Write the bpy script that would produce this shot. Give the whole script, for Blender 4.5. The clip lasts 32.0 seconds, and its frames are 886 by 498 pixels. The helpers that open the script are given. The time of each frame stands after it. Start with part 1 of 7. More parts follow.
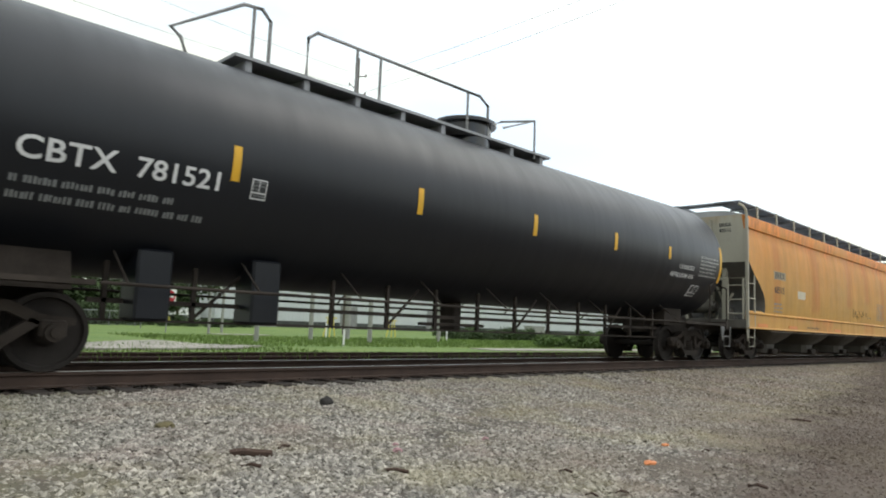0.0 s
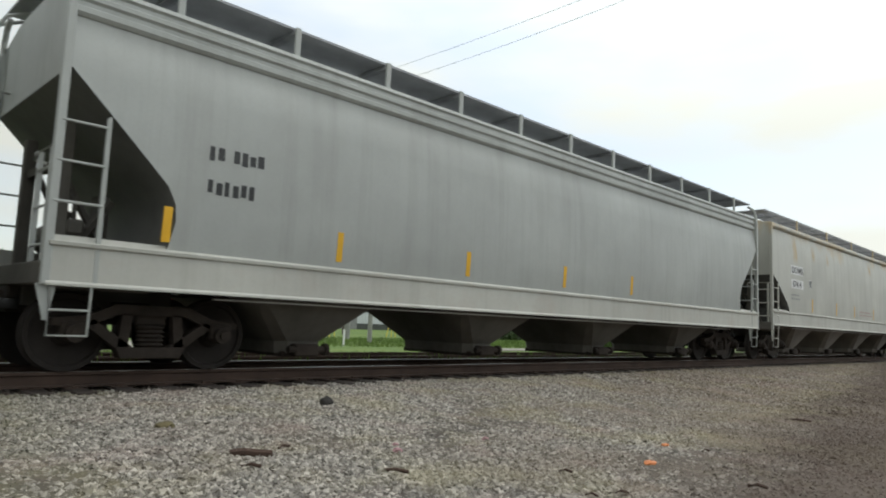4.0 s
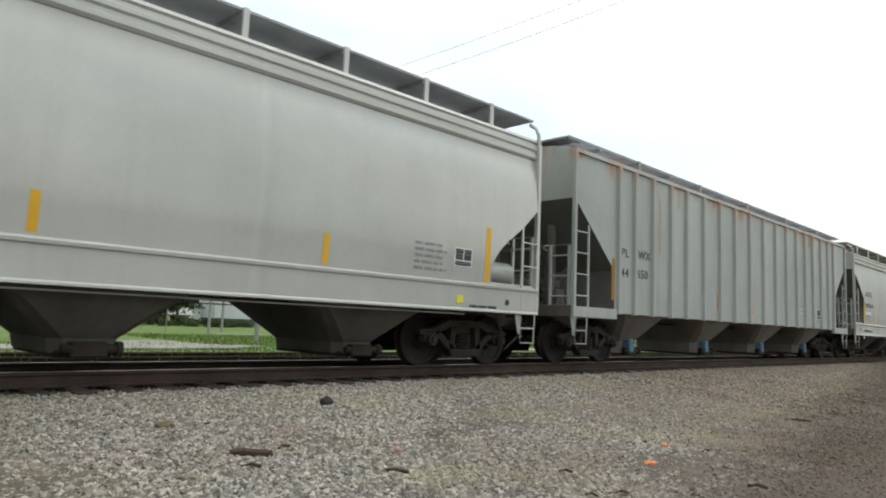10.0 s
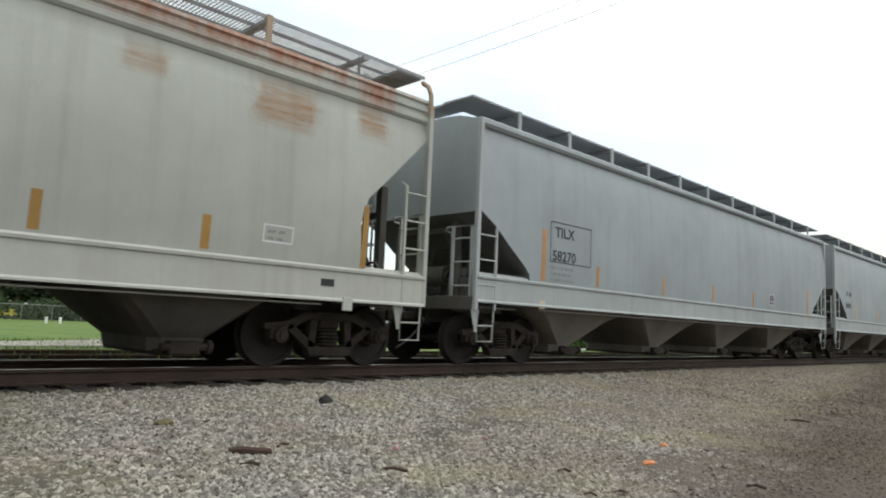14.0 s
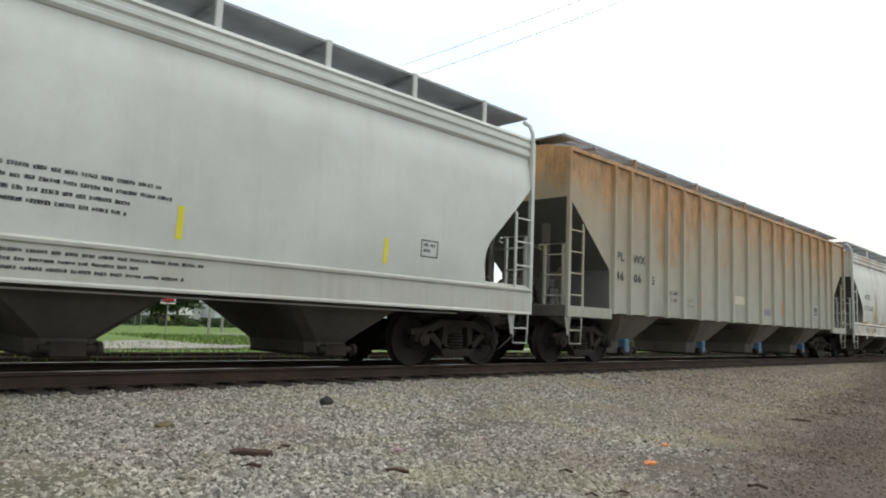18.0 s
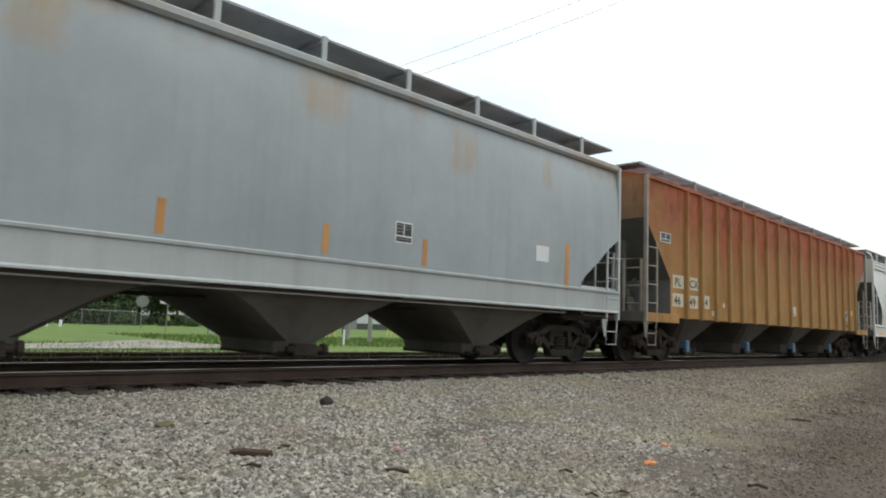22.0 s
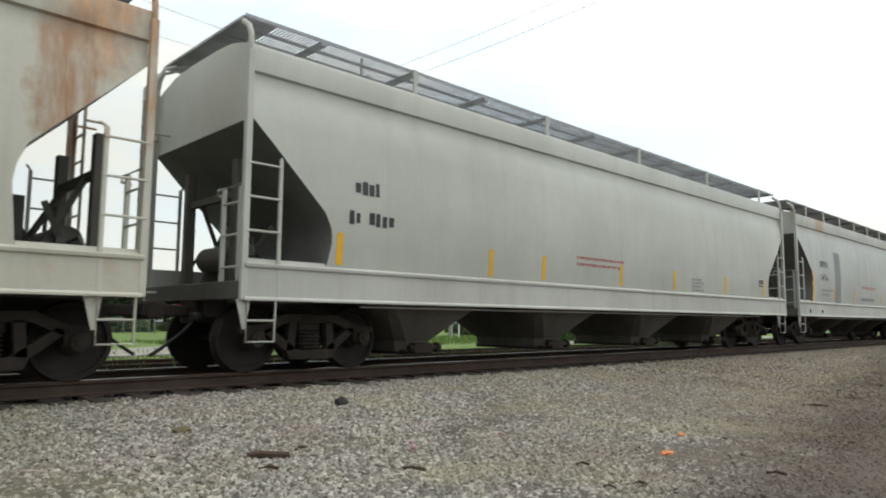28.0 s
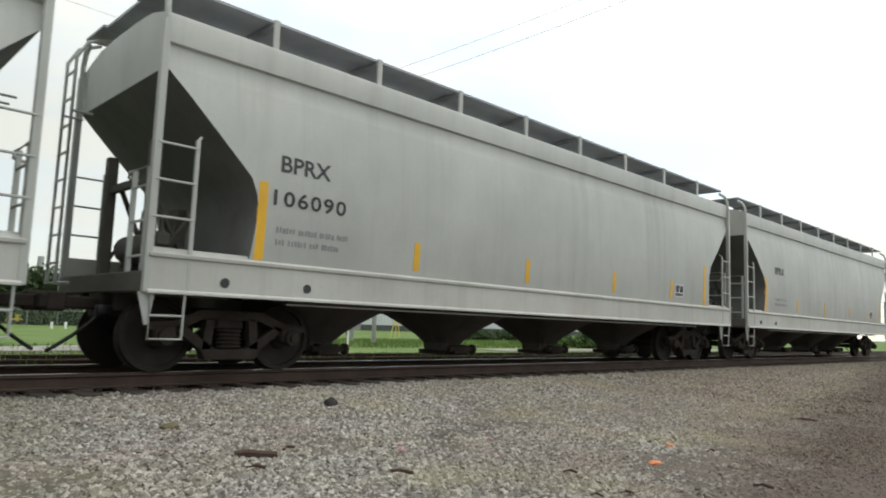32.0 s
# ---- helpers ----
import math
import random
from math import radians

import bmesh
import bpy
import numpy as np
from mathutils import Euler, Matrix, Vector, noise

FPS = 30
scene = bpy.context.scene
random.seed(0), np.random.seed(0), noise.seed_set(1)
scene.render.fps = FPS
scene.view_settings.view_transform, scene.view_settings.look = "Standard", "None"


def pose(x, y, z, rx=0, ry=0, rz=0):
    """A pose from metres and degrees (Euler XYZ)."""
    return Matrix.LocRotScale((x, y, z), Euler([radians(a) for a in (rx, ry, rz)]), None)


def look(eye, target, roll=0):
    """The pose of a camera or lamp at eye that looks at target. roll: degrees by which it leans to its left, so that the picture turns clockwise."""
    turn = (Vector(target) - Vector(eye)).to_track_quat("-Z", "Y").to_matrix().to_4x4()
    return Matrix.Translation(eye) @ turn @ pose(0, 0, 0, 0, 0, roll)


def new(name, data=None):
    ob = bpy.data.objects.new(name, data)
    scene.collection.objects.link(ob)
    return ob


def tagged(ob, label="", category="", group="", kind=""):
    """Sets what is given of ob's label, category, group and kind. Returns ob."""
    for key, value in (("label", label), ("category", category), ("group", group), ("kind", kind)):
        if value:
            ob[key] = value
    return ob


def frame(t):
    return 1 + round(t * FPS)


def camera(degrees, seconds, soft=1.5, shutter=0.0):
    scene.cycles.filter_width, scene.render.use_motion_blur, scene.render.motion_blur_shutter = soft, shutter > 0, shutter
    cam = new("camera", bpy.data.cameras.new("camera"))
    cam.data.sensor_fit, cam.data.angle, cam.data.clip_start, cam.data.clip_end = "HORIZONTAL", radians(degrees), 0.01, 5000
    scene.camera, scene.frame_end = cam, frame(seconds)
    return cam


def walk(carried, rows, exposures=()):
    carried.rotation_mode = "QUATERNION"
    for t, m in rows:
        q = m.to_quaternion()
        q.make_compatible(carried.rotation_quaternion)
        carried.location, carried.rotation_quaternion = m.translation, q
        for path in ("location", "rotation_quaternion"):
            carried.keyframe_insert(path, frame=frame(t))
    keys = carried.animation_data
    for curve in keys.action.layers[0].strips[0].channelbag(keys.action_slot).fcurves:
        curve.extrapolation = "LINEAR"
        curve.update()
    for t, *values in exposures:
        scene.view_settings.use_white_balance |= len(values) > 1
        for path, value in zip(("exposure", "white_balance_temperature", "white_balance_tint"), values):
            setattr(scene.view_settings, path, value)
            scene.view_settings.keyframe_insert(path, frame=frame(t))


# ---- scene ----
# ===== camera: stands beside the track, jolted once late in the clip =====
EYE_Z = 0.715
YAW, PITCH, ROLL = 44.73, 6.33, 2.29
cam = camera(65.95, 32.0, soft=1.9, shutter=0.05)


def aim(dyaw=0.0, dpitch=0.0, droll=0.0):
    a, b = radians(YAW + dyaw), radians(PITCH + dpitch)
    way = Vector((math.sin(a) * math.cos(b), math.cos(a) * math.cos(b), math.sin(b)))
    eye = Vector((0, 0, EYE_Z))
    return look(eye, eye + way * 10, ROLL + droll)


CAMERA_ROWS = [
    (0.0, aim()), (10.0, aim()), (10.5, aim(0.03, -0.08, 0.15)), (11.0, aim(0, 0, 0.05)), (11.5, aim(0.03, -0.05, 0.12)),
    (12.0, aim()), (12.5, aim(0.03, -0.08, 0.15)), (13.0, aim(0, -0.04, 0.12)), (13.5, aim(0, -0.1, 0.22)),
    (14.0, aim(0.02, -0.08, 0.25)), (14.5, aim(0, -0.08, 0.15)), (16.5, aim()), (26.5, aim()),
    (27.4, aim(-0.4, 0, -1.0)), (28.5, aim(-0.90, -0.42, -2.25)), (29.0, aim(-0.46, 0, -0.82)), (29.5, aim(-0.42, 0, -0.62)),
    (30.0, aim(-0.35, 0.02, -0.32)), (30.5, aim(-0.34, 0.02, -0.25)), (31.5, aim(-0.34, 0.02, -0.25)), (32.0, aim(-0.30, 0.04, -0.25)),
]
walk(cam, CAMERA_ROWS, [(0.0, -0.10), (1.0, -0.02), (2.0, -0.06), (2.5, -0.36), (3.0, -0.74), (3.5, -0.58), (5.5, -0.22), (22.4, -0.22), (23.0, -0.14), (24.0, -0.05), (24.6, -0.20), (25.0, -0.22), (32.0, -0.22)])

# ===== sky, sun, exposure =====
SUN_UP, SUN_TURN = 52.0, 112.0
world = bpy.data.worlds.new("sky")
scene.world = world
world.use_nodes = True
wn, wl = world.node_tree.nodes, world.node_tree.links
wn.clear()
w_out = wn.new("ShaderNodeOutputWorld")
w_bg = wn.new("ShaderNodeBackground")
w_sky = wn.new("ShaderNodeTexSky")
w_sky.sky_type = "NISHITA"
w_sky.sun_disc = False
w_sky.sun_elevation, w_sky.sun_rotation = radians(SUN_UP), radians(SUN_TURN)
w_scale = wn.new("ShaderNodeVectorMath")
w_scale.operation = "SCALE"
w_scale.inputs[3].default_value = 0.30
w_co = wn.new("ShaderNodeTexCoord")
w_map = wn.new("ShaderNodeMapping")
w_map.inputs["Scale"].default_value = (1.5, 1.5, 5.0)
w_noise = wn.new("ShaderNodeTexNoise")
w_noise.inputs["Scale"].default_value = 1.6
w_noise.inputs["Detail"].default_value = 6.0
w_ramp = wn.new("ShaderNodeValToRGB")
w_ramp.color_ramp.elements[0].position, w_ramp.color_ramp.elements[0].color = 0.40, (0.62, 0.62, 0.62, 1)
w_ramp.color_ramp.elements[1].position, w_ramp.color_ramp.elements[1].color = 0.60, (1, 1, 1, 1)
w_mix = wn.new("ShaderNodeMix")
w_mix.data_type = "RGBA"
w_mix.inputs[7].default_value = (1.13, 1.165, 1.07, 1)
wl.new(w_co.outputs["Generated"], w_map.inputs["Vector"])
wl.new(w_map.outputs["Vector"], w_noise.inputs["Vector"])
wl.new(w_noise.outputs["Fac"], w_ramp.inputs["Fac"])
wl.new(w_ramp.outputs["Color"], w_mix.inputs[0])
wl.new(w_sky.outputs["Color"], w_scale.inputs[0])
wl.new(w_scale.outputs[0], w_mix.inputs[6])
w_dot = wn.new("ShaderNodeVectorMath")
w_dot.operation = "DOT_PRODUCT"
w_dot.inputs[1].default_value = (math.sin(radians(SUN_TURN)), math.cos(radians(SUN_TURN)), 0)
wl.new(w_co.outputs["Generated"], w_dot.inputs[0])
w_glow = wn.new("ShaderNodeMapRange")   # brighter on the side of the veiled sun
w_glow.inputs[1].default_value, w_glow.inputs[2].default_value = -1.0, 1.0
w_glow.inputs[3].default_value, w_glow.inputs[4].default_value = 0.72, 1.18
wl.new(w_dot.outputs["Value"], w_glow.inputs[0])
w_sep = wn.new("ShaderNodeSeparateXYZ")
wl.new(w_co.outputs["Generated"], w_sep.inputs[0])
w_high = wn.new("ShaderNodeMapRange")   # an overcast sky is brightest overhead
w_high.inputs[1].default_value, w_high.inputs[2].default_value = 0.25, 1.0
w_high.inputs[3].default_value, w_high.inputs[4].default_value = 0.95, 2.08
wl.new(w_sep.outputs[2], w_high.inputs[0])
w_both = wn.new("ShaderNodeMath")
w_both.operation = "MULTIPLY"
wl.new(w_glow.outputs[0], w_both.inputs[0])
wl.new(w_high.outputs[0], w_both.inputs[1])
w_lit = wn.new("ShaderNodeVectorMath")
w_lit.operation = "SCALE"
wl.new(w_mix.outputs[2], w_lit.inputs[0])
wl.new(w_both.outputs[0], w_lit.inputs[3])
wl.new(w_lit.outputs[0], w_bg.inputs["Color"])
wl.new(w_bg.outputs["Background"], w_out.inputs["Surface"])
w_bg.inputs["Strength"].default_value = 1.0
sun_data = bpy.data.lights.new("sun", "SUN")
sun_data.energy, sun_data.angle, sun_data.color = 0.5, radians(30), (1.0, 0.97, 0.92)
sun = new("sun", sun_data)
a_, b_ = radians(SUN_TURN), radians(SUN_UP)
sun.matrix_world = look((0, 0, 40), Vector((0, 0, 40)) - 10 * Vector((math.sin(a_) * math.cos(b_), math.cos(a_) * math.cos(b_), math.sin(b_))))


# ===== materials =====
def mat(name, rough=0.6, metal=0.0):
    m = bpy.data.materials.new(name)
    m.use_nodes = True
    n, l = m.node_tree.nodes, m.node_tree.links
    b = n["Principled BSDF"]
    b.inputs["Roughness"].default_value = rough
    b.inputs["Metallic"].default_value = metal
    return m, n, l, b


def rgba(c):
    return (c[0], c[1], c[2], 1)


def noise_node(n, l, vec, scale, detail=5.0, rough=0.6, stretch=None, offset=None):
    t = n.new("ShaderNodeTexNoise")
    t.inputs["Scale"].default_value = scale
    t.inputs["Detail"].default_value = detail
    t.inputs["Roughness"].default_value = rough
    if stretch or offset:
        mp = n.new("ShaderNodeMapping")
        mp.inputs["Scale"].default_value = stretch or (1, 1, 1)
        mp.inputs["Location"].default_value = offset or (0, 0, 0)
        l.new(vec, mp.inputs["Vector"])
        vec = mp.outputs["Vector"]
    l.new(vec, t.inputs["Vector"])
    return t.outputs["Fac"]


def ramp(n, l, fac, lo, hi, c0=(0, 0, 0), c1=(1, 1, 1)):
    r = n.new("ShaderNodeValToRGB")
    r.color_ramp.elements[0].position, r.color_ramp.elements[0].color = lo, rgba(c0)
    r.color_ramp.elements[1].position, r.color_ramp.elements[1].color = hi, rgba(c1)
    l.new(fac, r.inputs["Fac"])
    return r.outputs["Color"]


def mix(n, l, fac, a, b, blend="MIX"):
    x = n.new("ShaderNodeMix")
    x.data_type, x.blend_type = "RGBA", blend
    for sock, v in ((x.inputs[0], fac), (x.inputs[6], a), (x.inputs[7], b)):
        if isinstance(v, (int, float)):
            sock.default_value = v
        elif isinstance(v, tuple):
            sock.default_value = rgba(v)
        else:
            l.new(v, sock)
    return x.outputs[2]


def math_node(n, l, op, a, b=0.0):
    x = n.new("ShaderNodeMath")
    x.operation = op
    for sock, v in ((x.inputs[0], a), (x.inputs[1], b)):
        if isinstance(v, (int, float)):
            sock.default_value = v
        else:
            l.new(v, sock)
    return x.outputs[0]


def bump(n, l, b, fac, strength=0.3, dist=0.01):
    x = n.new("ShaderNodeBump")
    x.inputs["Strength"].default_value = strength
    x.inputs["Distance"].default_value = dist
    l.new(fac, x.inputs["Height"])
    l.new(x.outputs["Normal"], b.inputs["Normal"])


def plain(name, c, rough=0.6, metal=0.0, vary=0.25, scale=6.0, bumpy=0.15, gloss=0.5):
    """One colour with mottling at two scales and a little relief."""
    m, n, l, b = mat(name, rough, metal)
    co = n.new("ShaderNodeTexCoord").outputs["Object"]
    b.inputs["Specular IOR Level"].default_value = gloss
    big = noise_node(n, l, co, scale * 0.3, 4)
    fine = noise_node(n, l, co, scale * 5, 6)
    dark = tuple(v * (1 - vary) for v in c)
    light = tuple(min(1, v * (1 + vary * 0.6)) for v in c)
    base = mix(n, l, ramp(n, l, big, 0.35, 0.65), dark, light)
    base = mix(n, l, 0.35, base, mix(n, l, fine, dark, light))
    l.new(base, b.inputs["Base Color"])
    if bumpy:
        bump(n, l, b, fine, bumpy, 0.006)
    return m


def car_paint(name, c, rough=0.45, rust=0.0, rust_c=(0.28, 0.10, 0.035), rust_z=(3.2, 4.4), rust_size=0.9, grime=0.35, second=None, seed=0.0, low=0.0, stretch=(0.5, 1, 0.35), brushed=False, runs=(), skirt=0.0, mottle=0.16, creases=(), gloss=0.75, run_strength=0.93, blotch=0.0):
    """Wagon paint: faded patches, run-down streaks, dust below, rust that starts at the roof edge.
    second: a colour that takes over with height; rust: how much of the upper band has gone; low: rust near the sill."""
    c = tuple(v * 0.84 for v in c)
    m, n, l, b = mat(name, rough)
    b.inputs["Specular IOR Level"].default_value = gloss
    co = n.new("ShaderNodeTexCoord").outputs["Object"]
    sep = n.new("ShaderNodeSeparateXYZ")
    l.new(co, sep.inputs[0])
    off = (seed * 7.3, 0, seed * 3.1)
    big = noise_node(n, l, co, 0.45, 5, 0.55, (1, 1, 1.3), off)
    streak = noise_node(n, l, co, 2.2, 6, 0.65, (1.6, 0.4, 0.07), off)
    fine = noise_node(n, l, co, 26, 4, 0.6, None, off)
    base = mix(n, l, ramp(n, l, big, 0.3, 0.7), tuple(v * 0.86 for v in c), tuple(min(0.9, v * 1.07) for v in c))
    zz = math_node(n, l, "ADD", sep.outputs[2], math_node(n, l, "MULTIPLY", math_node(n, l, "SUBTRACT", big, 0.5), 2.2))
    if second:
        up = n.new("ShaderNodeMapRange")
        up.inputs[1].default_value, up.inputs[2].default_value = 1.6, 3.9
        l.new(zz, up.inputs[0])
        base = mix(n, l, up.outputs[0], base, second)
    if grime:
        base = mix(n, l, math_node(n, l, "MULTIPLY", ramp(n, l, streak, 0.5, 0.75), grime), base, tuple(v * 0.55 for v in (c[0], c[1] * 0.97, c[2] * 0.9)))
    base = mix(n, l, math_node(n, l, "MULTIPLY", ramp(n, l, fine, 0.45, 0.8), 0.18), base, tuple(v * 0.7 for v in c))
    if blotch:
        # uneven fading in hand-wide patches, some towards olive, some dark
        pale = noise_node(n, l, co, 2.6, 7, 0.7, (1, 1, 0.8), (seed, 3, 7))
        deep = noise_node(n, l, co, 1.3, 7, 0.7, (1.3, 1, 0.6), (4, seed, 1))
        base = mix(n, l, math_node(n, l, "MULTIPLY", ramp(n, l, pale, 0.46, 0.66), blotch * 0.7), base, (0.34, 0.225, 0.105))
        base = mix(n, l, math_node(n, l, "MULTIPLY", ramp(n, l, deep, 0.48, 0.68), blotch), base, tuple(v * 0.45 for v in c))
    worn = noise_node(n, l, co, 1.5, 8, 0.72, (1, 1, 0.6), (seed * 3.3, 2, seed))
    base = mix(n, l, math_node(n, l, "MULTIPLY", ramp(n, l, worn, 0.40, 0.66), mottle), base, tuple(v * k for v, k in zip(c, (0.52, 0.48, 0.45))))
    if rust:
        band = n.new("ShaderNodeMapRange")
        band.inputs[1].default_value, band.inputs[2].default_value = rust_z
        l.new(sep.outputs[2], band.inputs[0])
        blot = noise_node(n, l, co, rust_size, 6, 0.62, stretch, (seed * 5.7, 0, seed))
        if brushed:
            comb = noise_node(n, l, co, 1.0, 4, 0.6, (1.1, 1, 11.0), (seed, 0, 2))
            blot = math_node(n, l, "ADD", math_node(n, l, "MULTIPLY", blot, 0.72), math_node(n, l, "MULTIPLY", comb, 0.30))
        amount = math_node(n, l, "ADD", blot, math_node(n, l, "MULTIPLY", math_node(n, l, "SUBTRACT", band.outputs[0], 0.6), 0.34))
        mask = ramp(n, l, amount, 0.60 - 0.25 * rust, 0.74 - 0.22 * rust)
        shade = mix(n, l, ramp(n, l, noise_node(n, l, co, 5.0, 5, 0.7, (1, 1, 0.4), off), 0.35, 0.65), tuple(v * 0.6 for v in rust_c), tuple(min(1, v * 1.5) for v in rust_c))
        base = mix(n, l, math_node(n, l, "MULTIPLY", mask, min(0.95, 0.5 + rust * 0.5)), base, shade)
    if low:
        foot = n.new("ShaderNodeMapRange")
        foot.inputs[1].default_value, foot.inputs[2].default_value = 1.25, 2.6
        foot.inputs[4].default_value = 0.30
        l.new(sep.outputs[2], foot.inputs[0])
        spots = noise_node(n, l, co, 1.6, 6, 0.65, (0.8, 1, 0.8), (seed * 2.2, 0, 4))
        base = mix(n, l, math_node(n, l, "MULTIPLY", ramp(n, l, math_node(n, l, "SUBTRACT", spots, foot.outputs[0]), 0.50, 0.66), low), base, rust_c)
    ragged = noise_node(n, l, co, 3.5, 6, 0.7, (1.0, 1, 0.5), off)
    broken = ramp(n, l, noise_node(n, l, co, 4.5, 6, 0.7, (0.30, 1, 3.2) if brushed else (1.6, 1, 0.22), off), 0.36, 0.60) if runs else None
    for x0, w, z0, z1 in runs:
        far = math_node(n, l, "ABSOLUTE", math_node(n, l, "SUBTRACT", sep.outputs[0], x0))
        tall = n.new("ShaderNodeMapRange")
        tall.inputs[1].default_value, tall.inputs[2].default_value = z0, z0 + 0.25
        l.new(sep.outputs[2], tall.inputs[0])
        over = n.new("ShaderNodeMapRange")
        over.inputs[1].default_value, over.inputs[2].default_value = z1, z1 - 0.4
        l.new(sep.outputs[2], over.inputs[0])
        stain = math_node(n, l, "SUBTRACT", math_node(n, l, "ADD", ragged, 0.45), math_node(n, l, "MULTIPLY", far, 0.80 / w))
        stain = math_node(n, l, "MULTIPLY", math_node(n, l, "MULTIPLY", tall.outputs[0], over.outputs[0]), ramp(n, l, stain, 0.36, 0.62))
        stain = math_node(n, l, "MULTIPLY", stain, math_node(n, l, "ADD", 0.35, math_node(n, l, "MULTIPLY", broken, 0.65)))
        base = mix(n, l, math_node(n, l, "MULTIPLY", stain, run_strength), base, mix(n, l, ragged, tuple(v * 0.55 for v in rust_c), rust_c) if rust >= 0.3 else mix(n, l, ragged, rust_c, (0.36, 0.24, 0.085)))
    if skirt:
        near = n.new("ShaderNodeMapRange")
        near.inputs[1].default_value, near.inputs[2].default_value = 2.15, 1.35
        l.new(math_node(n, l, "ADD", sep.outputs[2], math_node(n, l, "MULTIPLY", math_node(n, l, "SUBTRACT", ragged, 0.5), 1.3)), near.inputs[0])
        base = mix(n, l, math_node(n, l, "MULTIPLY", near.outputs[0], skirt), base, rust_c)
    l.new(base, b.inputs["Base Color"])
    rr = n.new("ShaderNodeMapRange")
    rr.inputs[3].default_value, rr.inputs[4].default_value = rough * 0.8, min(1, rough * 1.5)
    l.new(streak, rr.inputs[0])
    l.new(rr.outputs[0], b.inputs["Roughness"])
    dent = noise_node(n, l, co, 0.9, 3, 0.5, (1.4, 1, 0.5), off)
    relief = math_node(n, l, "ADD", dent, math_node(n, l, "MULTIPLY", fine, 0.03))
    for x0, w in creases:
        # a shallow upright dent or weld seam in the thin sheet
        near = n.new("ShaderNodeMapRange")
        near.interpolation_type = "SMOOTHSTEP"
        near.inputs[1].default_value, near.inputs[2].default_value = w, 0.0
        bend = math_node(n, l, "MULTIPLY", math_node(n, l, "SUBTRACT", dent, 0.5), 0.5)
        l.new(math_node(n, l, "ABSOLUTE", math_node(n, l, "ADD", math_node(n, l, "SUBTRACT", sep.outputs[0], x0), bend)), near.inputs[0])
        relief = math_node(n, l, "SUBTRACT", relief, math_node(n, l, "MULTIPLY", near.outputs[0], 0.8))
    bump(n, l, b, relief, 0.22, 0.06)
    return m


M_RUN = plain("running_gear", (0.046, 0.037, 0.031), 0.9, 0.0, 0.6, gloss=0.25)
M_WHEEL = plain("wheel_steel", (0.033, 0.028, 0.025), 0.8, 0.0, 0.4, gloss=0.25)
M_RUSTRUN = plain("rusty_running_gear", (0.048, 0.034, 0.028), 0.9, 0.0, 0.6, gloss=0.25)
M_BAY = plain("hopper_dirt", (0.120, 0.112, 0.099), 0.9, 0, 0.4, 2.5, gloss=0.25)
M_BAYDARK = plain("hopper_oily_dirt", (0.10, 0.090, 0.081), 0.9, 0, 0.4, 2.5, gloss=0.25)
M_BLACK = car_paint("black_tank_paint", (0.012, 0.014, 0.019), 0.34, grime=0.25, gloss=0.38)
M_BLACK2 = car_paint("black_tank_gloss", (0.011, 0.013, 0.017), 0.12, grime=0.25, seed=3, gloss=0.68)
M_RAILTOP = plain("rail_steel", (0.40, 0.38, 0.36), 0.28, 0.9, 0.2, 3)
M_RAILRUST = plain("rail_rust", (0.065, 0.041, 0.031), 0.9, 0.0, 0.4, 5)
M_TIE = plain("creosoted_timber", (0.051, 0.039, 0.032), 0.9, 0, 0.45, 5, 0.5)
M_GALV = plain("dull_galvanised_steel", (0.23, 0.23, 0.23), 0.55, 0.3, 0.2)
M_GRATE = plain("walkway_grating", (0.33, 0.34, 0.36), 0.7, 0.1, 0.3)
M_ROOFGREY = plain("dusty_grey_roof", (0.36, 0.37, 0.38), 0.7, 0.0, 0.3, 2.0)
M_BOARDBLUE = plain("bluish_walkway_plate", (0.26, 0.28, 0.32), 0.7, 0.0, 0.25)
M_BOARD = plain("walkway_plate", (0.34, 0.35, 0.375), 0.7, 0.0, 0.25)
M_YELLOW = plain("yellow_reflector", (0.72, 0.40, 0.02), 0.4, 0, 0.15, 4)
M_ORANGE = plain("orange_reflector", (0.68, 0.22, 0.03), 0.4, 0, 0.15, 4)
M_DOT = plain("yellow_dot_paint", (0.75, 0.68, 0.05), 0.5, 0, 0.15)
M_INK = plain("black_stencil_paint", (0.030, 0.032, 0.034), 0.6, 0, 0.3)
M_FAINT = plain("worn_grey_lettering", (0.24, 0.25, 0.25), 0.7, 0, 0.2)
M_WHITE = plain("white_stencil_paint", (0.66, 0.66, 0.66), 0.5, 0, 0.12)
M_CREAM = plain("cream_patch_paint", (0.56, 0.50, 0.375), 0.6, 0, 0.15)
M_GOLD = plain("gold_lettering", (0.55, 0.27, 0.03), 0.5, 0, 0.15)
M_RED = plain("faded_red_lettering", (0.42, 0.10, 0.09), 0.7, 0, 0.2)
# grime on the end slope, plus the shade under the overhang painted in
M_SLOPE = plain("grimy_shaded_end_slope", (0.155, 0.155, 0.148), 0.75, 0, 0.35, 2.0, gloss=0.35)
M_LIP = plain("dusty_flange_paint", (0.30, 0.29, 0.27), 0.7, 0, 0.3, 3)
M_BLUE = plain("blue_gate_paint", (0.095, 0.20, 0.31), 0.5, 0, 0.3)
M_HOSE = plain("rubber_hose", (0.02, 0.02, 0.02), 0.6, 0, 0.3)


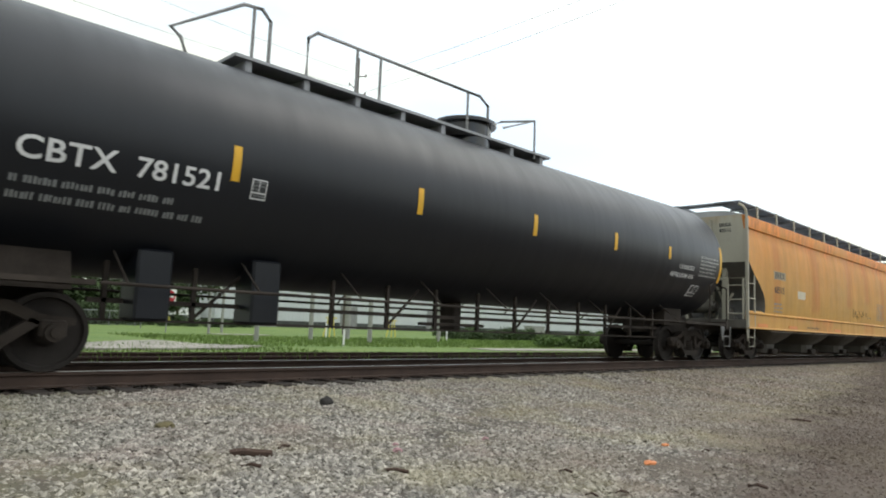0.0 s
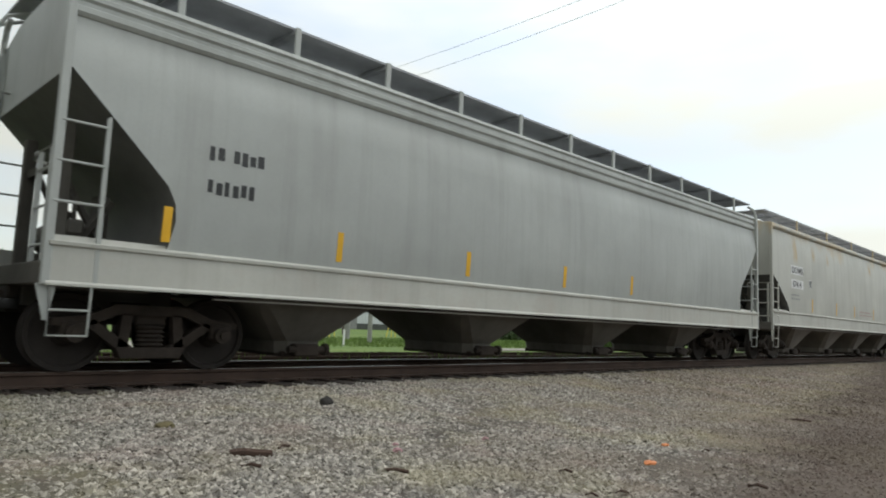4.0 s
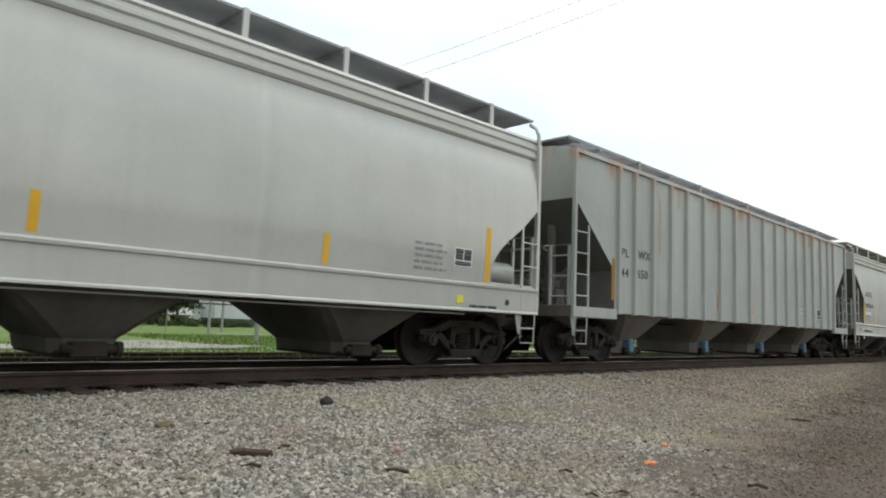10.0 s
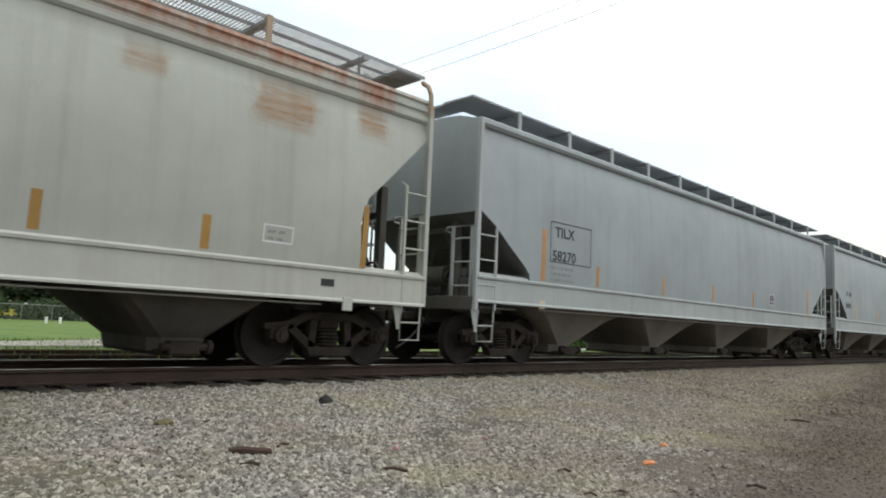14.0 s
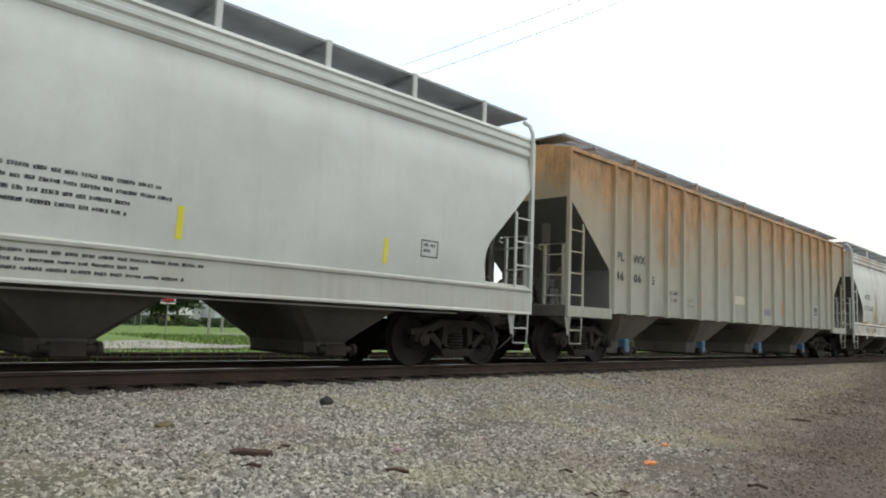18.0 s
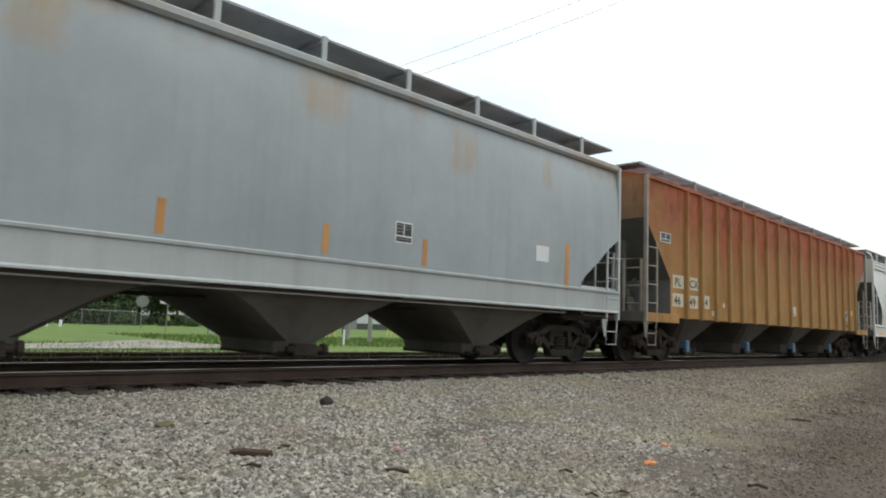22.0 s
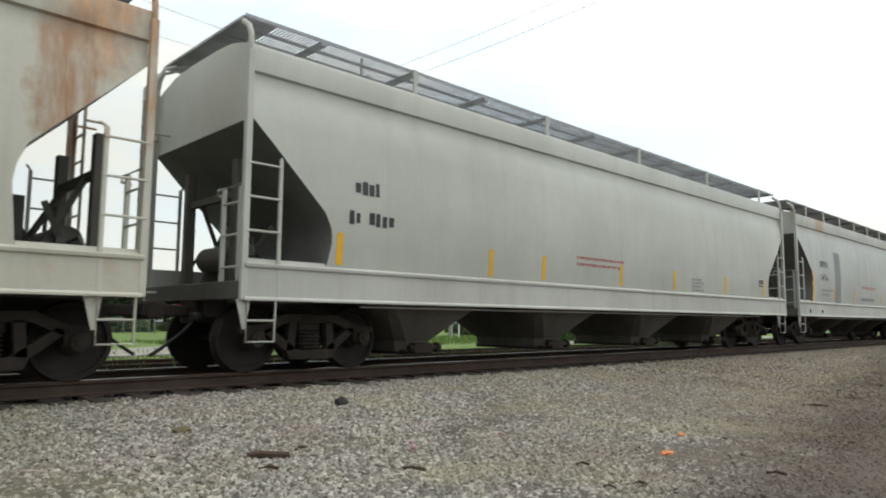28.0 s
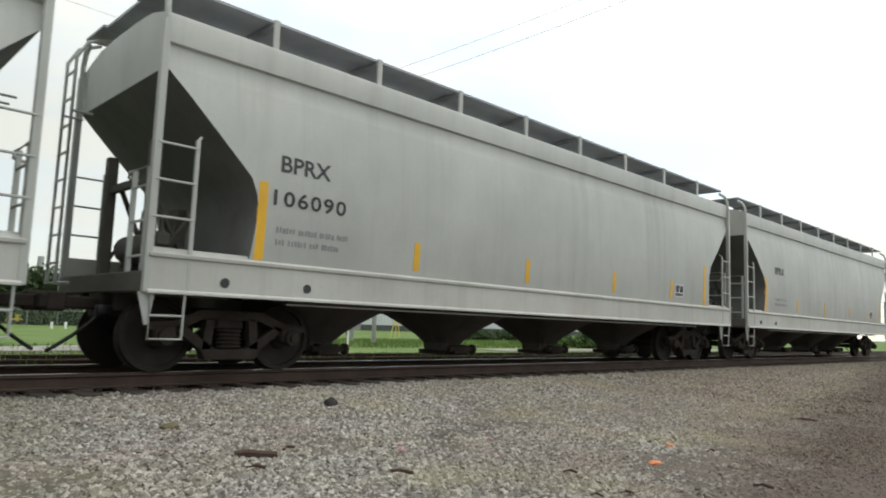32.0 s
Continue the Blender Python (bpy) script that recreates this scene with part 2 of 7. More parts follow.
# ===== mesh helpers =====
def mesh_of(name, bm, smooth=30.0):
    bmesh.ops.recalc_face_normals(bm, faces=bm.faces)
    me = bpy.data.meshes.new(name)
    bm.to_mesh(me)
    bm.free()
    if smooth:
        me.polygons.foreach_set("use_smooth", [True] * len(me.polygons))
        me.set_sharp_from_angle(angle=radians(smooth))
    me.materials.append(None)
    return me


def put(name, me, material, parent=None, label="", m=None):
    """One mesh object of shared mesh data, with its own material."""
    ob = new(name, me)
    if parent is not None:
        ob.parent = parent
    if m is not None:
        ob.matrix_basis = m
    ob.material_slots[0].link = "OBJECT"
    ob.material_slots[0].material = material
    if label:
        ob["label"] = label
    return ob


def part(name, bm, material, parent=None, label="", m=None, smooth=30.0):
    return put(name, mesh_of(name, bm, smooth), material, parent, label, m)


def box(bm, x0, x1, y0, y1, z0, z1, bevel=0.0, m=None):
    r = bmesh.ops.create_cube(bm, size=1)
    t = Matrix.Translation(((x0 + x1) / 2, (y0 + y1) / 2, (z0 + z1) / 2)) @ Matrix.Diagonal((x1 - x0, y1 - y0, z1 - z0, 1))
    bmesh.ops.transform(bm, matrix=(m @ t) if m is not None else t, verts=r["verts"])
    if bevel:
        edges = list({e for v in r["verts"] for e in v.link_edges})
        bmesh.ops.bevel(bm, geom=edges, offset=bevel, segments=1, affect="EDGES")


def tube(bm, a, b, r, n=8):
    a, b = Vector(a), Vector(b)
    q = (b - a).to_track_quat("Z", "Y").to_matrix().to_4x4()
    res = bmesh.ops.create_cone(bm, cap_ends=True, segments=n, radius1=r, radius2=r, depth=(b - a).length)
    bmesh.ops.transform(bm, matrix=Matrix.Translation((a + b) / 2) @ q, verts=res["verts"])


def pipe(bm, points, r, n=6):
    """One continuous round bar through the points."""
    pts = [Vector(q) for q in points]
    rings = []
    for i, q in enumerate(pts):
        ahead = (pts[min(i + 1, len(pts) - 1)] - q)
        back = (q - pts[max(i - 1, 0)])
        way = (ahead.normalized() if ahead.length else Vector()) + (back.normalized() if back.length else Vector())
        turn = way.to_track_quat("Z", "Y").to_matrix()
        rings.append([bm.verts.new(q + turn @ Vector((r * math.cos(k * math.tau / n), r * math.sin(k * math.tau / n), 0))) for k in range(n)])
    for r0, r1 in zip(rings, rings[1:]):
        shift = min(range(n), key=lambda s: (r0[0].co - r1[s].co).length)
        for i in range(n):
            bm.faces.new((r0[i], r0[(i + 1) % n], r1[(i + 1 + shift) % n], r1[(i + shift) % n]))
    bm.faces.new(rings[0][::-1])
    bm.faces.new(rings[-1])


def extrude_x(bm, profile, x0, x1, closed=True, segs=1):
    """A profile of (y, z) drawn along x, capped where closed."""
    rings = []
    for i in range(segs + 1):
        x = x0 + (x1 - x0) * i / segs
        rings.append([bm.verts.new((x, y, z)) for y, z in profile])
    n = len(profile)
    for r0, r1 in zip(rings, rings[1:]):
        for i in range(n if closed else n - 1):
            bm.faces.new((r0[i], r0[(i + 1) % n], r1[(i + 1) % n], r1[i]))
    if closed:
        bm.faces.new(rings[0])
        bm.faces.new(rings[-1][::-1])


def extrude_y(bm, profile, y0, y1):
    """A profile of (x, z) drawn along y."""
    r0 = [bm.verts.new((x, y0, z)) for x, z in profile]
    r1 = [bm.verts.new((x, y1, z)) for x, z in profile]
    n = len(profile)
    for i in range(n):
        bm.faces.new((r0[i], r0[(i + 1) % n], r1[(i + 1) % n], r1[i]))
    bm.faces.new(r0[::-1])
    bm.faces.new(r1)


def interp(z, table):
    """Linear look-up in rows of (key, value) with falling keys."""
    if z >= table[0][0]:
        return table[0][1]
    for (z0, v0), (z1, v1) in zip(table, table[1:]):
        if z >= z1:
            return v0 + (v1 - v0) * (z0 - z) / (z0 - z1)
    return table[-1][1]


# ===== ground, ballast, tracks =====
TRACK_Y = 9.53        # centre of the track that the train runs on
TRACK2_Y = 13.85
PROFILE = [(-400, -0.9), (-60, -0.6), (-6, -0.52), (3.0, -0.47), (5.0, -0.40), (7.0, -0.28), (8.1, -0.235), (8.6, -0.225), (11.2, -0.23), (12.1, -0.33), (12.9, -0.30), (15.2, -0.32), (16.6, -0.46), (40, -0.46), (90, -0.5), (1500, -1.0)]


def ground_z(y):
    for (y0, z0), (y1, z1) in zip(PROFILE, PROFILE[1:]):
        if y <= y1:
            return z0 + (z1 - z0) * (y - y0) / (y1 - y0)
    return PROFILE[-1][1]


def ground_material():
    m, n, l, b = mat("earth_and_grass", 0.95)
    co = n.new("ShaderNodeTexCoord").outputs["Object"]
    sep = n.new("ShaderNodeSeparateXYZ")
    l.new(co, sep.inputs[0])
    big = noise_node(n, l, co, 0.25, 5)
    fine = noise_node(n, l, co, 9, 8, 0.7)
    grass = mix(n, l, ramp(n, l, big, 0.35, 0.65), (0.085, 0.155, 0.022), (0.15, 0.21, 0.035))
    grass = mix(n, l, math_node(n, l, "MULTIPLY", fine, 0.6), grass, (0.05, 0.09, 0.015))
    earth = mix(n, l, ramp(n, l, fine, 0.3, 0.7), (0.10, 0.08, 0.06), (0.27, 0.24, 0.20))
    edge = math_node(n, l, "ADD", sep.outputs[1], math_node(n, l, "MULTIPLY", big, 3.0))
    l.new(mix(n, l, ramp(n, l, math_node(n, l, "SUBTRACT", edge, 17.0), 0.0, 0.8), earth, grass), b.inputs["Base Color"])
    bump(n, l, b, fine, 0.6, 0.05)
    return m


def gravel_material(name, light, dark):
    """Crushed stone: every stone its own grey, dusted brown in patches."""
    m, n, l, b = mat(name, 0.92)
    co = n.new("ShaderNodeTexCoord").outputs["Object"]
    geo = n.new("ShaderNodeNewGeometry")
    big = noise_node(n, l, co, 0.42, 5, 0.6)
    mid = noise_node(n, l, co, 1.7, 5, 0.6, None, (3, 8, 0))
    fine = noise_node(n, l, co, 60, 5, 0.7)
    vor = n.new("ShaderNodeTexVoronoi")
    vor.inputs["Scale"].default_value = 24
    l.new(co, vor.inputs["Vector"])
    stone = mix(n, l, math_node(n, l, "POWER", geo.outputs["Random Per Island"], 1.5), dark, light)
    cell = n.new("ShaderNodeSeparateColor")
    l.new(vor.outputs["Color"], cell.inputs[0])
    stone = mix(n, l, math_node(n, l, "MULTIPLY", cell.outputs[0], 0.55), stone, tuple(v * 0.45 for v in light))
    stone = mix(n, l, math_node(n, l, "MULTIPLY", fine, 0.3), stone, tuple(v * 0.6 for v in light))
    sep = n.new("ShaderNodeSeparateXYZ")
    l.new(co, sep.inputs[0])
    along = n.new("ShaderNodeMapRange")
    along.inputs[1].default_value, along.inputs[2].default_value = 0.5, 7.0
    l.new(math_node(n, l, "SUBTRACT", sep.outputs[0], math_node(n, l, "MULTIPLY", sep.outputs[1], 1.1)), along.inputs[0])
    soil = math_node(n, l, "ADD", math_node(n, l, "MULTIPLY", along.outputs[0], 0.30), math_node(n, l, "ADD", math_node(n, l, "MULTIPLY", big, 0.6), math_node(n, l, "MULTIPLY", mid, 0.4)))
    stone = mix(n, l, math_node(n, l, "MULTIPLY", ramp(n, l, soil, 0.46, 0.78), 0.58), stone, (0.175, 0.132, 0.094))
    moss = noise_node(n, l, co, 0.8, 5, 0.65, None, (5, 1, 2))
    stone = mix(n, l, math_node(n, l, "MULTIPLY", ramp(n, l, moss, 0.48, 0.68), 0.38), stone, (0.30, 0.265, 0.135))
    dust = noise_node(n, l, co, 1.1, 4, 0.6, None, (9, 4, 6))
    stone = mix(n, l, math_node(n, l, "MULTIPLY", ramp(n, l, dust, 0.54, 0.70), 0.25), stone, (0.36, 0.25, 0.22))
    # ballast mixed darker and greener towards low x, with an uneven edge
    shade = n.new("ShaderNodeMapRange")
    shade.inputs[1].default_value, shade.inputs[2].default_value = 0.2, -1.1
    l.new(math_node(n, l, "SUBTRACT", math_node(n, l, "ADD", sep.outputs[0], math_node(n, l, "MULTIPLY", moss, 0.6)), math_node(n, l, "MULTIPLY", sep.outputs[1], 0.4)), shade.inputs[0])
    stone = mix(n, l, math_node(n, l, "MULTIPLY", shade.outputs[0], 0.34), stone, (0.105, 0.105, 0.062))
    # damp brown soil along the edge of the ballast
    edge = math_node(n, l, "SUBTRACT", math_node(n, l, "MULTIPLY", sep.outputs[0], 0.18), sep.outputs[1])
    edge = math_node(n, l, "ADD", edge, math_node(n, l, "MULTIPLY", mid, 1.8))
    bank = n.new("ShaderNodeMapRange")
    bank.inputs[1].default_value, bank.inputs[2].default_value = -1.2, -0.1
    l.new(edge, bank.inputs[0])
    stone = mix(n, l, math_node(n, l, "MULTIPLY", bank.outputs[0], 0.72), stone, (0.075, 0.052, 0.040))
    l.new(stone, b.inputs["Base Color"])
    bump(n, l, b, fine, 0.5, 0.012)
    return m


M_GROUND = ground_material()
M_GRAVEL = gravel_material("grey_crushed_stone", (0.585, 0.54, 0.477), (0.035, 0.031, 0.027))
# brown bed kept dark: the shade between loose stones is in its colour
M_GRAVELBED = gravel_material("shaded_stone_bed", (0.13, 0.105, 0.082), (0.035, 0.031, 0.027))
M_OLDBALLAST = plain("rust_stained_ballast", (0.068, 0.051, 0.041), 0.95, 0, 0.5, 9, 0.8)

bm = bmesh.new()
xs = [-1500, -300, -60, -10, 0, 10, 20, 40, 80, 200, 600, 2000]
grid = [[bm.verts.new((x, y, z)) for x in xs] for y, z in PROFILE]
for r0, r1 in zip(grid, grid[1:]):
    for i in range(len(xs) - 1):
        bm.faces.new((r0[i], r0[i + 1], r1[i + 1], r1[i]))
tagged(part("ground", bm, M_GROUND, smooth=60), "earth and mown green grass beyond the tracks", "ground", kind="structure")

# clean ballast sheet before the track, uneven, over the ground sheet
rng = np.random.default_rng(5)
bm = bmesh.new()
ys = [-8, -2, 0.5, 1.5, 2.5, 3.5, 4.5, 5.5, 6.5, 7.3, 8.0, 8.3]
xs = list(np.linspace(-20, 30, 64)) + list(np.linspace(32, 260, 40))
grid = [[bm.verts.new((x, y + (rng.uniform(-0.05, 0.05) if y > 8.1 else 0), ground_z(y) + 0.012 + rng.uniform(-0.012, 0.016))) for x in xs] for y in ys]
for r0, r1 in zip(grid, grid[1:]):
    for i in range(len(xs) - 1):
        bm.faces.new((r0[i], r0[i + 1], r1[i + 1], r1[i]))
tagged(part("ballast", bm, M_GRAVELBED, smooth=60), "brown stone bed under the loose ballast, gap shade in its colour", "ballast", kind="structure")

bm = bmesh.new()
ys = [8.22, 8.7, 9.5, 10.3, 11.2, 12.0, 12.9, 14.0, 15.2, 16.2]
grid = [[bm.verts.new((x, y, ground_z(y) + 0.006 + rng.uniform(-0.01, 0.012))) for x in xs] for y in ys]
for r0, r1 in zip(grid, grid[1:]):
    for i in range(len(xs) - 1):
        bm.faces.new((r0[i], r0[i + 1], r1[i + 1], r1[i]))
tagged(part("track_bed", bm, M_OLDBALLAST, smooth=60), "dark rust-stained ballast under the rails", "ballast", kind="structure")


def stones(name, count, x_range, y_range, size, material, label, seed, lift=0.45, thin_x=False, thin_y=False):
    """Loose broken stones as one mesh of many small six-cornered lumps; thin_x, thin_y: fewer towards the low end."""
    r = np.random.default_rng(seed)
    cx = r.uniform(*x_range, count)
    cy = r.uniform(*y_range, count)
    if thin_x:
        cx = x_range[1] - (x_range[1] - x_range[0]) * (1 - np.sqrt(r.uniform(0, 1, count)))
    if thin_y:
        cy = y_range[1] - (y_range[1] - y_range[0]) * (1 - np.sqrt(r.uniform(0, 1, count)))
    cz = np.array([ground_z(y) for y in cy])
    base = np.array([(1, 0, 0), (-1, 0, 0), (0, 1, 0), (0, -1, 0), (0, 0, 1), (0, 0, -1), (0.7, 0.7, 0.5), (-0.7, -0.6, 0.5)], float)[:6]
    s = r.uniform(size[0], size[1], count)
    v = base[None] * r.uniform(0.65, 1.25, (count, 6, 1)) + r.normal(0, 0.16, (count, 6, 3))
    turn = r.uniform(0, 6.283, count)
    tip = r.uniform(-0.8, 0.8, count)
    v = np.stack([v[..., 0], v[..., 1] * np.cos(tip)[:, None] - v[..., 2] * np.sin(tip)[:, None], v[..., 1] * np.sin(tip)[:, None] + v[..., 2] * np.cos(tip)[:, None]], -1)
    v = np.stack([v[..., 0] * np.cos(turn)[:, None] - v[..., 1] * np.sin(turn)[:, None], v[..., 0] * np.sin(turn)[:, None] + v[..., 1] * np.cos(turn)[:, None], v[..., 2] * 0.72], -1)
    v = v * s[:, None, None] + np.stack([cx, cy, cz + s * lift], -1)[:, None]
    f = np.array([(0, 2, 4), (2, 1, 4), (1, 3, 4), (3, 0, 4), (2, 0, 5), (1, 2, 5), (3, 1, 5), (0, 3, 5)])
    faces = (f[None] + 6 * np.arange(count)[:, None, None]).reshape(-1, 3)
    me = bpy.data.meshes.new(name)
    me.vertices.add(count * 6)
    me.vertices.foreach_set("co", v.reshape(-1))
    me.loops.add(len(faces) * 3)
    me.loops.foreach_set("vertex_index", faces.reshape(-1).astype(np.int32))
    me.polygons.add(len(faces))
    me.polygons.foreach_set("loop_start", np.arange(0, len(faces) * 3, 3, dtype=np.int32))
    me.update(calc_edges=True)
    me.shade_flat()
    me.materials.append(None)
    return tagged(put(name, me, material), label, "gravel", kind="stuff")


stones("gravel", 125000, (0.3, 12.0), (0.8, 8.45), (0.015, 0.037), M_GRAVEL, "loose pale grey broken stones of the ballast", 11)
stones("gravel", 65000, (12.0, 40.0), (0.8, 8.45), (0.022, 0.045), M_GRAVEL, "loose pale grey broken stones of the ballast", 12)
stones("gravel", 50000, (-9.0, 0.3), (0.8, 8.45), (0.015, 0.037), M_GRAVEL, "loose pale grey broken stones of the ballast", 15, thin_x=True)
stones("gravel", 45000, (-1.0, 9.5), (0.8, 4.6), (0.008, 0.018), M_GRAVEL, "fine grit between the ballast stones", 17, lift=0.9)
stones("gravel", 26000, (-7.0, 14.0), (-2.6, 0.8), (0.015, 0.037), M_GRAVEL, "broken stones scattered over the soil bank", 16, thin_y=True)
stones("gravel", 10500, (-12.0, 60.0), (8.3, 11.3), (0.02, 0.04), M_OLDBALLAST, "rust-brown stones between the sleepers", 13)
stones("gravel", 8000, (-10.0, 60.0), (11.2, 16.0), (0.03, 0.055), M_GRAVEL, "grey broken stones round the second track", 14)


def rail_mesh(x0, x1):
    prof = [(-0.036, 0.0), (0.036, 0.0), (0.036, -0.036), (0.009, -0.048), (0.009, -0.145), (0.07, -0.158), (0.07, -0.172), (-0.07, -0.172), (-0.07, -0.158), (-0.009, -0.145), (-0.009, -0.048), (-0.036, -0.036)]
    b = bmesh.new()
    extrude_x(b, prof, x0, x1)
    return mesh_of("rail", b, 20)


def make_track(name, yc, top, label, shine):
    root = tagged(new(name), label, "railway track", kind="structure")
    root.location = (0, yc, top)
    me = rail_mesh(-60, 320)
    cap_bm = bmesh.new()
    box(cap_bm, -60, 320, -0.026, 0.026, 0.0, 0.003)
    cap = mesh_of("running_surface", cap_bm)
    plate_bm = bmesh.new()
    box(plate_bm, -0.1, 0.1, -0.16, 0.16, -0.182, -0.172, 0.003)
    box(plate_bm, -0.03, 0.03, -0.1, -0.075, -0.172, -0.145)
    box(plate_bm, -0.03, 0.03, 0.075, 0.1, -0.172, -0.145)
    plate = mesh_of("tie_plate", plate_bm)
    for side in (-0.753, 0.753):
        r = put("rail", me, M_RAILRUST, root, "", pose(0, side, 0))
        if shine:
            put("running_surface", cap, M_RAILTOP, r, "polished wheel-worn rail top")
    tie_bm = bmesh.new()
    box(tie_bm, -0.115, 0.115, -1.3, 1.3, -0.36, -0.18, 0.012)
    tie = mesh_of("sleeper", tie_bm)
    r2 = random.Random(3)
    for i in range(150):
        x = -8 + i * 0.51 + r2.uniform(-0.03, 0.03)
        t = put("sleeper", tie, M_TIE, root, "", pose(x, r2.uniform(-0.05, 0.05), r2.uniform(-0.012, 0.0), 0, 0, r2.uniform(-1.5, 1.5)))
        if i < 60:
            put("tie_plate", plate, M_RAILRUST, t, "", pose(0, -0.753, 0))
    return root


make_track("railway_track", TRACK_Y, 0.0, "railway track with worn bright rails on dark timber sleepers", True)
make_track("railway_track", TRACK2_Y, -0.10, "second rusty railway track on weathered sleepers", False)

# added wall, out of view behind the camera, holds back light from the low sky
bm = bmesh.new()
box(bm, -120, 160, -16.5, -16.0, -0.8, 4.5)
tagged(part("low_sky_blocker", bm, plain("unseen_wall_grey", (0.16, 0.15, 0.13), 0.9, 0, 0.3, 2)), "plain wall added unseen behind the camera to block low sky", "wall", kind="structure")


# ===== train =====
WHEEL_R = 0.457
CACHE = {}


def cached(key, build):
    if key not in CACHE:
        CACHE[key] = build()
    return CACHE[key]


def wheelset_mesh():
    b = bmesh.new()
    tube(b, (0, -0.95, 0), (0, 0.95, 0), 0.075, 10)
    for s in (-1, 1):
        prof = [(s * 0.69, WHEEL_R + 0.025), (s * 0.715, WHEEL_R), (s * 0.82, WHEEL_R - 0.004), (s * 0.82, WHEEL_R - 0.06), (s * 0.78, WHEEL_R - 0.075), (s * 0.765, 0.17), (s * 0.84, 0.13), (s * 0.84, 0.0)]
        rings = []
        for y, r in prof[:-1]:
            rings.append([b.verts.new((r * math.cos(a * math.tau / 28), y, r * math.sin(a * math.tau / 28))) for a in range(28)])
        for r0, r1 in zip(rings, rings[1:]):
            for i in range(28):
                b.faces.new((r0[i], r0[(i + 1) % 28], r1[(i + 1) % 28], r1[i]))
        b.faces.new(rings[0])
        b.faces.new(rings[-1])
    return mesh_of("wheelset", b, 40)


def side_frame_mesh():
    b = bmesh.new()
    y0, y1 = -0.07, 0.07
    extrude_y(b, [(-1.12, 0.62), (-0.75, 0.66), (-0.45, 0.80), (0.45, 0.80), (0.75, 0.66), (1.12, 0.62), (1.12, 0.54), (0.72, 0.54), (0.42, 0.68), (-0.42, 0.68), (-0.72, 0.54), (-1.12, 0.54)], y0, y1)
    extrude_y(b, [(-0.78, 0.56), (-0.68, 0.62), (-0.22, 0.30), (-0.30, 0.20)], y0, y1)
    extrude_y(b, [(0.78, 0.56), (0.68, 0.62), (0.22, 0.30), (0.30, 0.20)], y0, y1)
    extrude_y(b, [(-0.36, 0.17), (0.36, 0.17), (0.42, 0.30), (-0.42, 0.30)], -0.09, 0.09)
    extrude_y(b, [(-0.40, 0.30), (-0.28, 0.30), (-0.24, 0.70), (-0.36, 0.70)], y0, y1)
    extrude_y(b, [(0.40, 0.30), (0.28, 0.30), (0.24, 0.70), (0.36, 0.70)], y0, y1)
    for x in (-0.89, 0.89):
        box(b, x - 0.14, x + 0.14, -0.09, 0.09, 0.40, 0.60, 0.02)
        tube(b, (x, -0.17, WHEEL_R), (x, 0.02, WHEEL_R), 0.105, 12)
        tube(b, (x, -0.20, WHEEL_R), (x, -0.16, WHEEL_R), 0.055, 8)
    return mesh_of("side_frame", b, 35)


def spring_mesh():
    """A nest of coil springs as one turned shape with its coils."""
    b = bmesh.new()
    rings = []
    for k in range(11):
        r = 0.125 if k % 2 else 0.095
        rings.append([b.verts.new((r * 1.5 * math.cos(a * math.tau / 10), r * math.sin(a * math.tau / 10), 0.30 + k * 0.026)) for a in range(10)])
    for r0, r1 in zip(rings, rings[1:]):
        for i in range(10):
            b.faces.new((r0[i], r0[(i + 1) % 10], r1[(i + 1) % 10], r1[i]))
    b.faces.new(rings[0])
    b.faces.new(rings[-1])
    return mesh_of("spring_nest", b, 40)


def bolster_mesh():
    b = bmesh.new()
    box(b, -0.2, 0.2, -1.0, 1.0, 0.55, 0.76, 0.03)
    box(b, -0.25, 0.25, -0.35, 0.35, 0.76, 0.84, 0.02)
    tube(b, (-0.55, -0.5, 0.42), (-0.55, 0.5, 0.42), 0.05, 8)
    tube(b, (0.55, -0.5, 0.42), (0.55, 0.5, 0.42), 0.05, 8)
    return mesh_of("truck", b, 35)


WHEELSETS = []


def add_truck(car, x, tint):
    t = put("truck", cached("bolster", bolster_mesh), M_RUN, car, "dark steel bolster and brake beams", pose(x, 0, 0))
    for s in (-1, 1):
        put("side_frame", cached("side_frame", side_frame_mesh), tint, t, "", pose(0, s * 0.99, 0, 0, 0, 0 if s < 0 else 180))
        put("spring_nest", cached("spring", spring_mesh), tint, t, "", pose(0, s * 0.99, 0))
    for dx in (-0.89, 0.89):
        w = put("wheelset", cached("wheelset", wheelset_mesh), M_WHEEL, t, "steel wheels on an axle", pose(dx, 0, WHEEL_R))
        WHEELSETS.append((w, car, dx))


def coupler_mesh():
    b = bmesh.new()
    box(b, -0.52, 0.35, -0.08, 0.08, 0.76, 0.92, 0.02)
    box(b, -0.64, -0.40, -0.15, 0.06, 0.72, 0.97, 0.03)
    box(b, -0.66, -0.52, 0.02, 0.15, 0.74, 0.95, 0.03)
    box(b, -0.03, 0.30, -0.24, 0.24, 0.66, 1.06, 0.02)
    return mesh_of("coupler", b)


def hose_mesh():
    b = bmesh.new()
    pts = [(-0.05, -0.35, 0.72)]
    for i in range(9):
        a = i / 8 * math.pi * 0.5
        pts.append((-0.05 - 0.56 * math.sin(a), -0.35 + 0.1 * i / 8, 0.72 - 0.50 * math.sin(a) ** 0.8 + 0.02))
    pipe(b, pts, 0.026, 6)
    box(b, -0.12, 0.06, -0.4, -0.3, 0.70, 0.82, 0.01)
    return mesh_of("air_hose", b, 60)


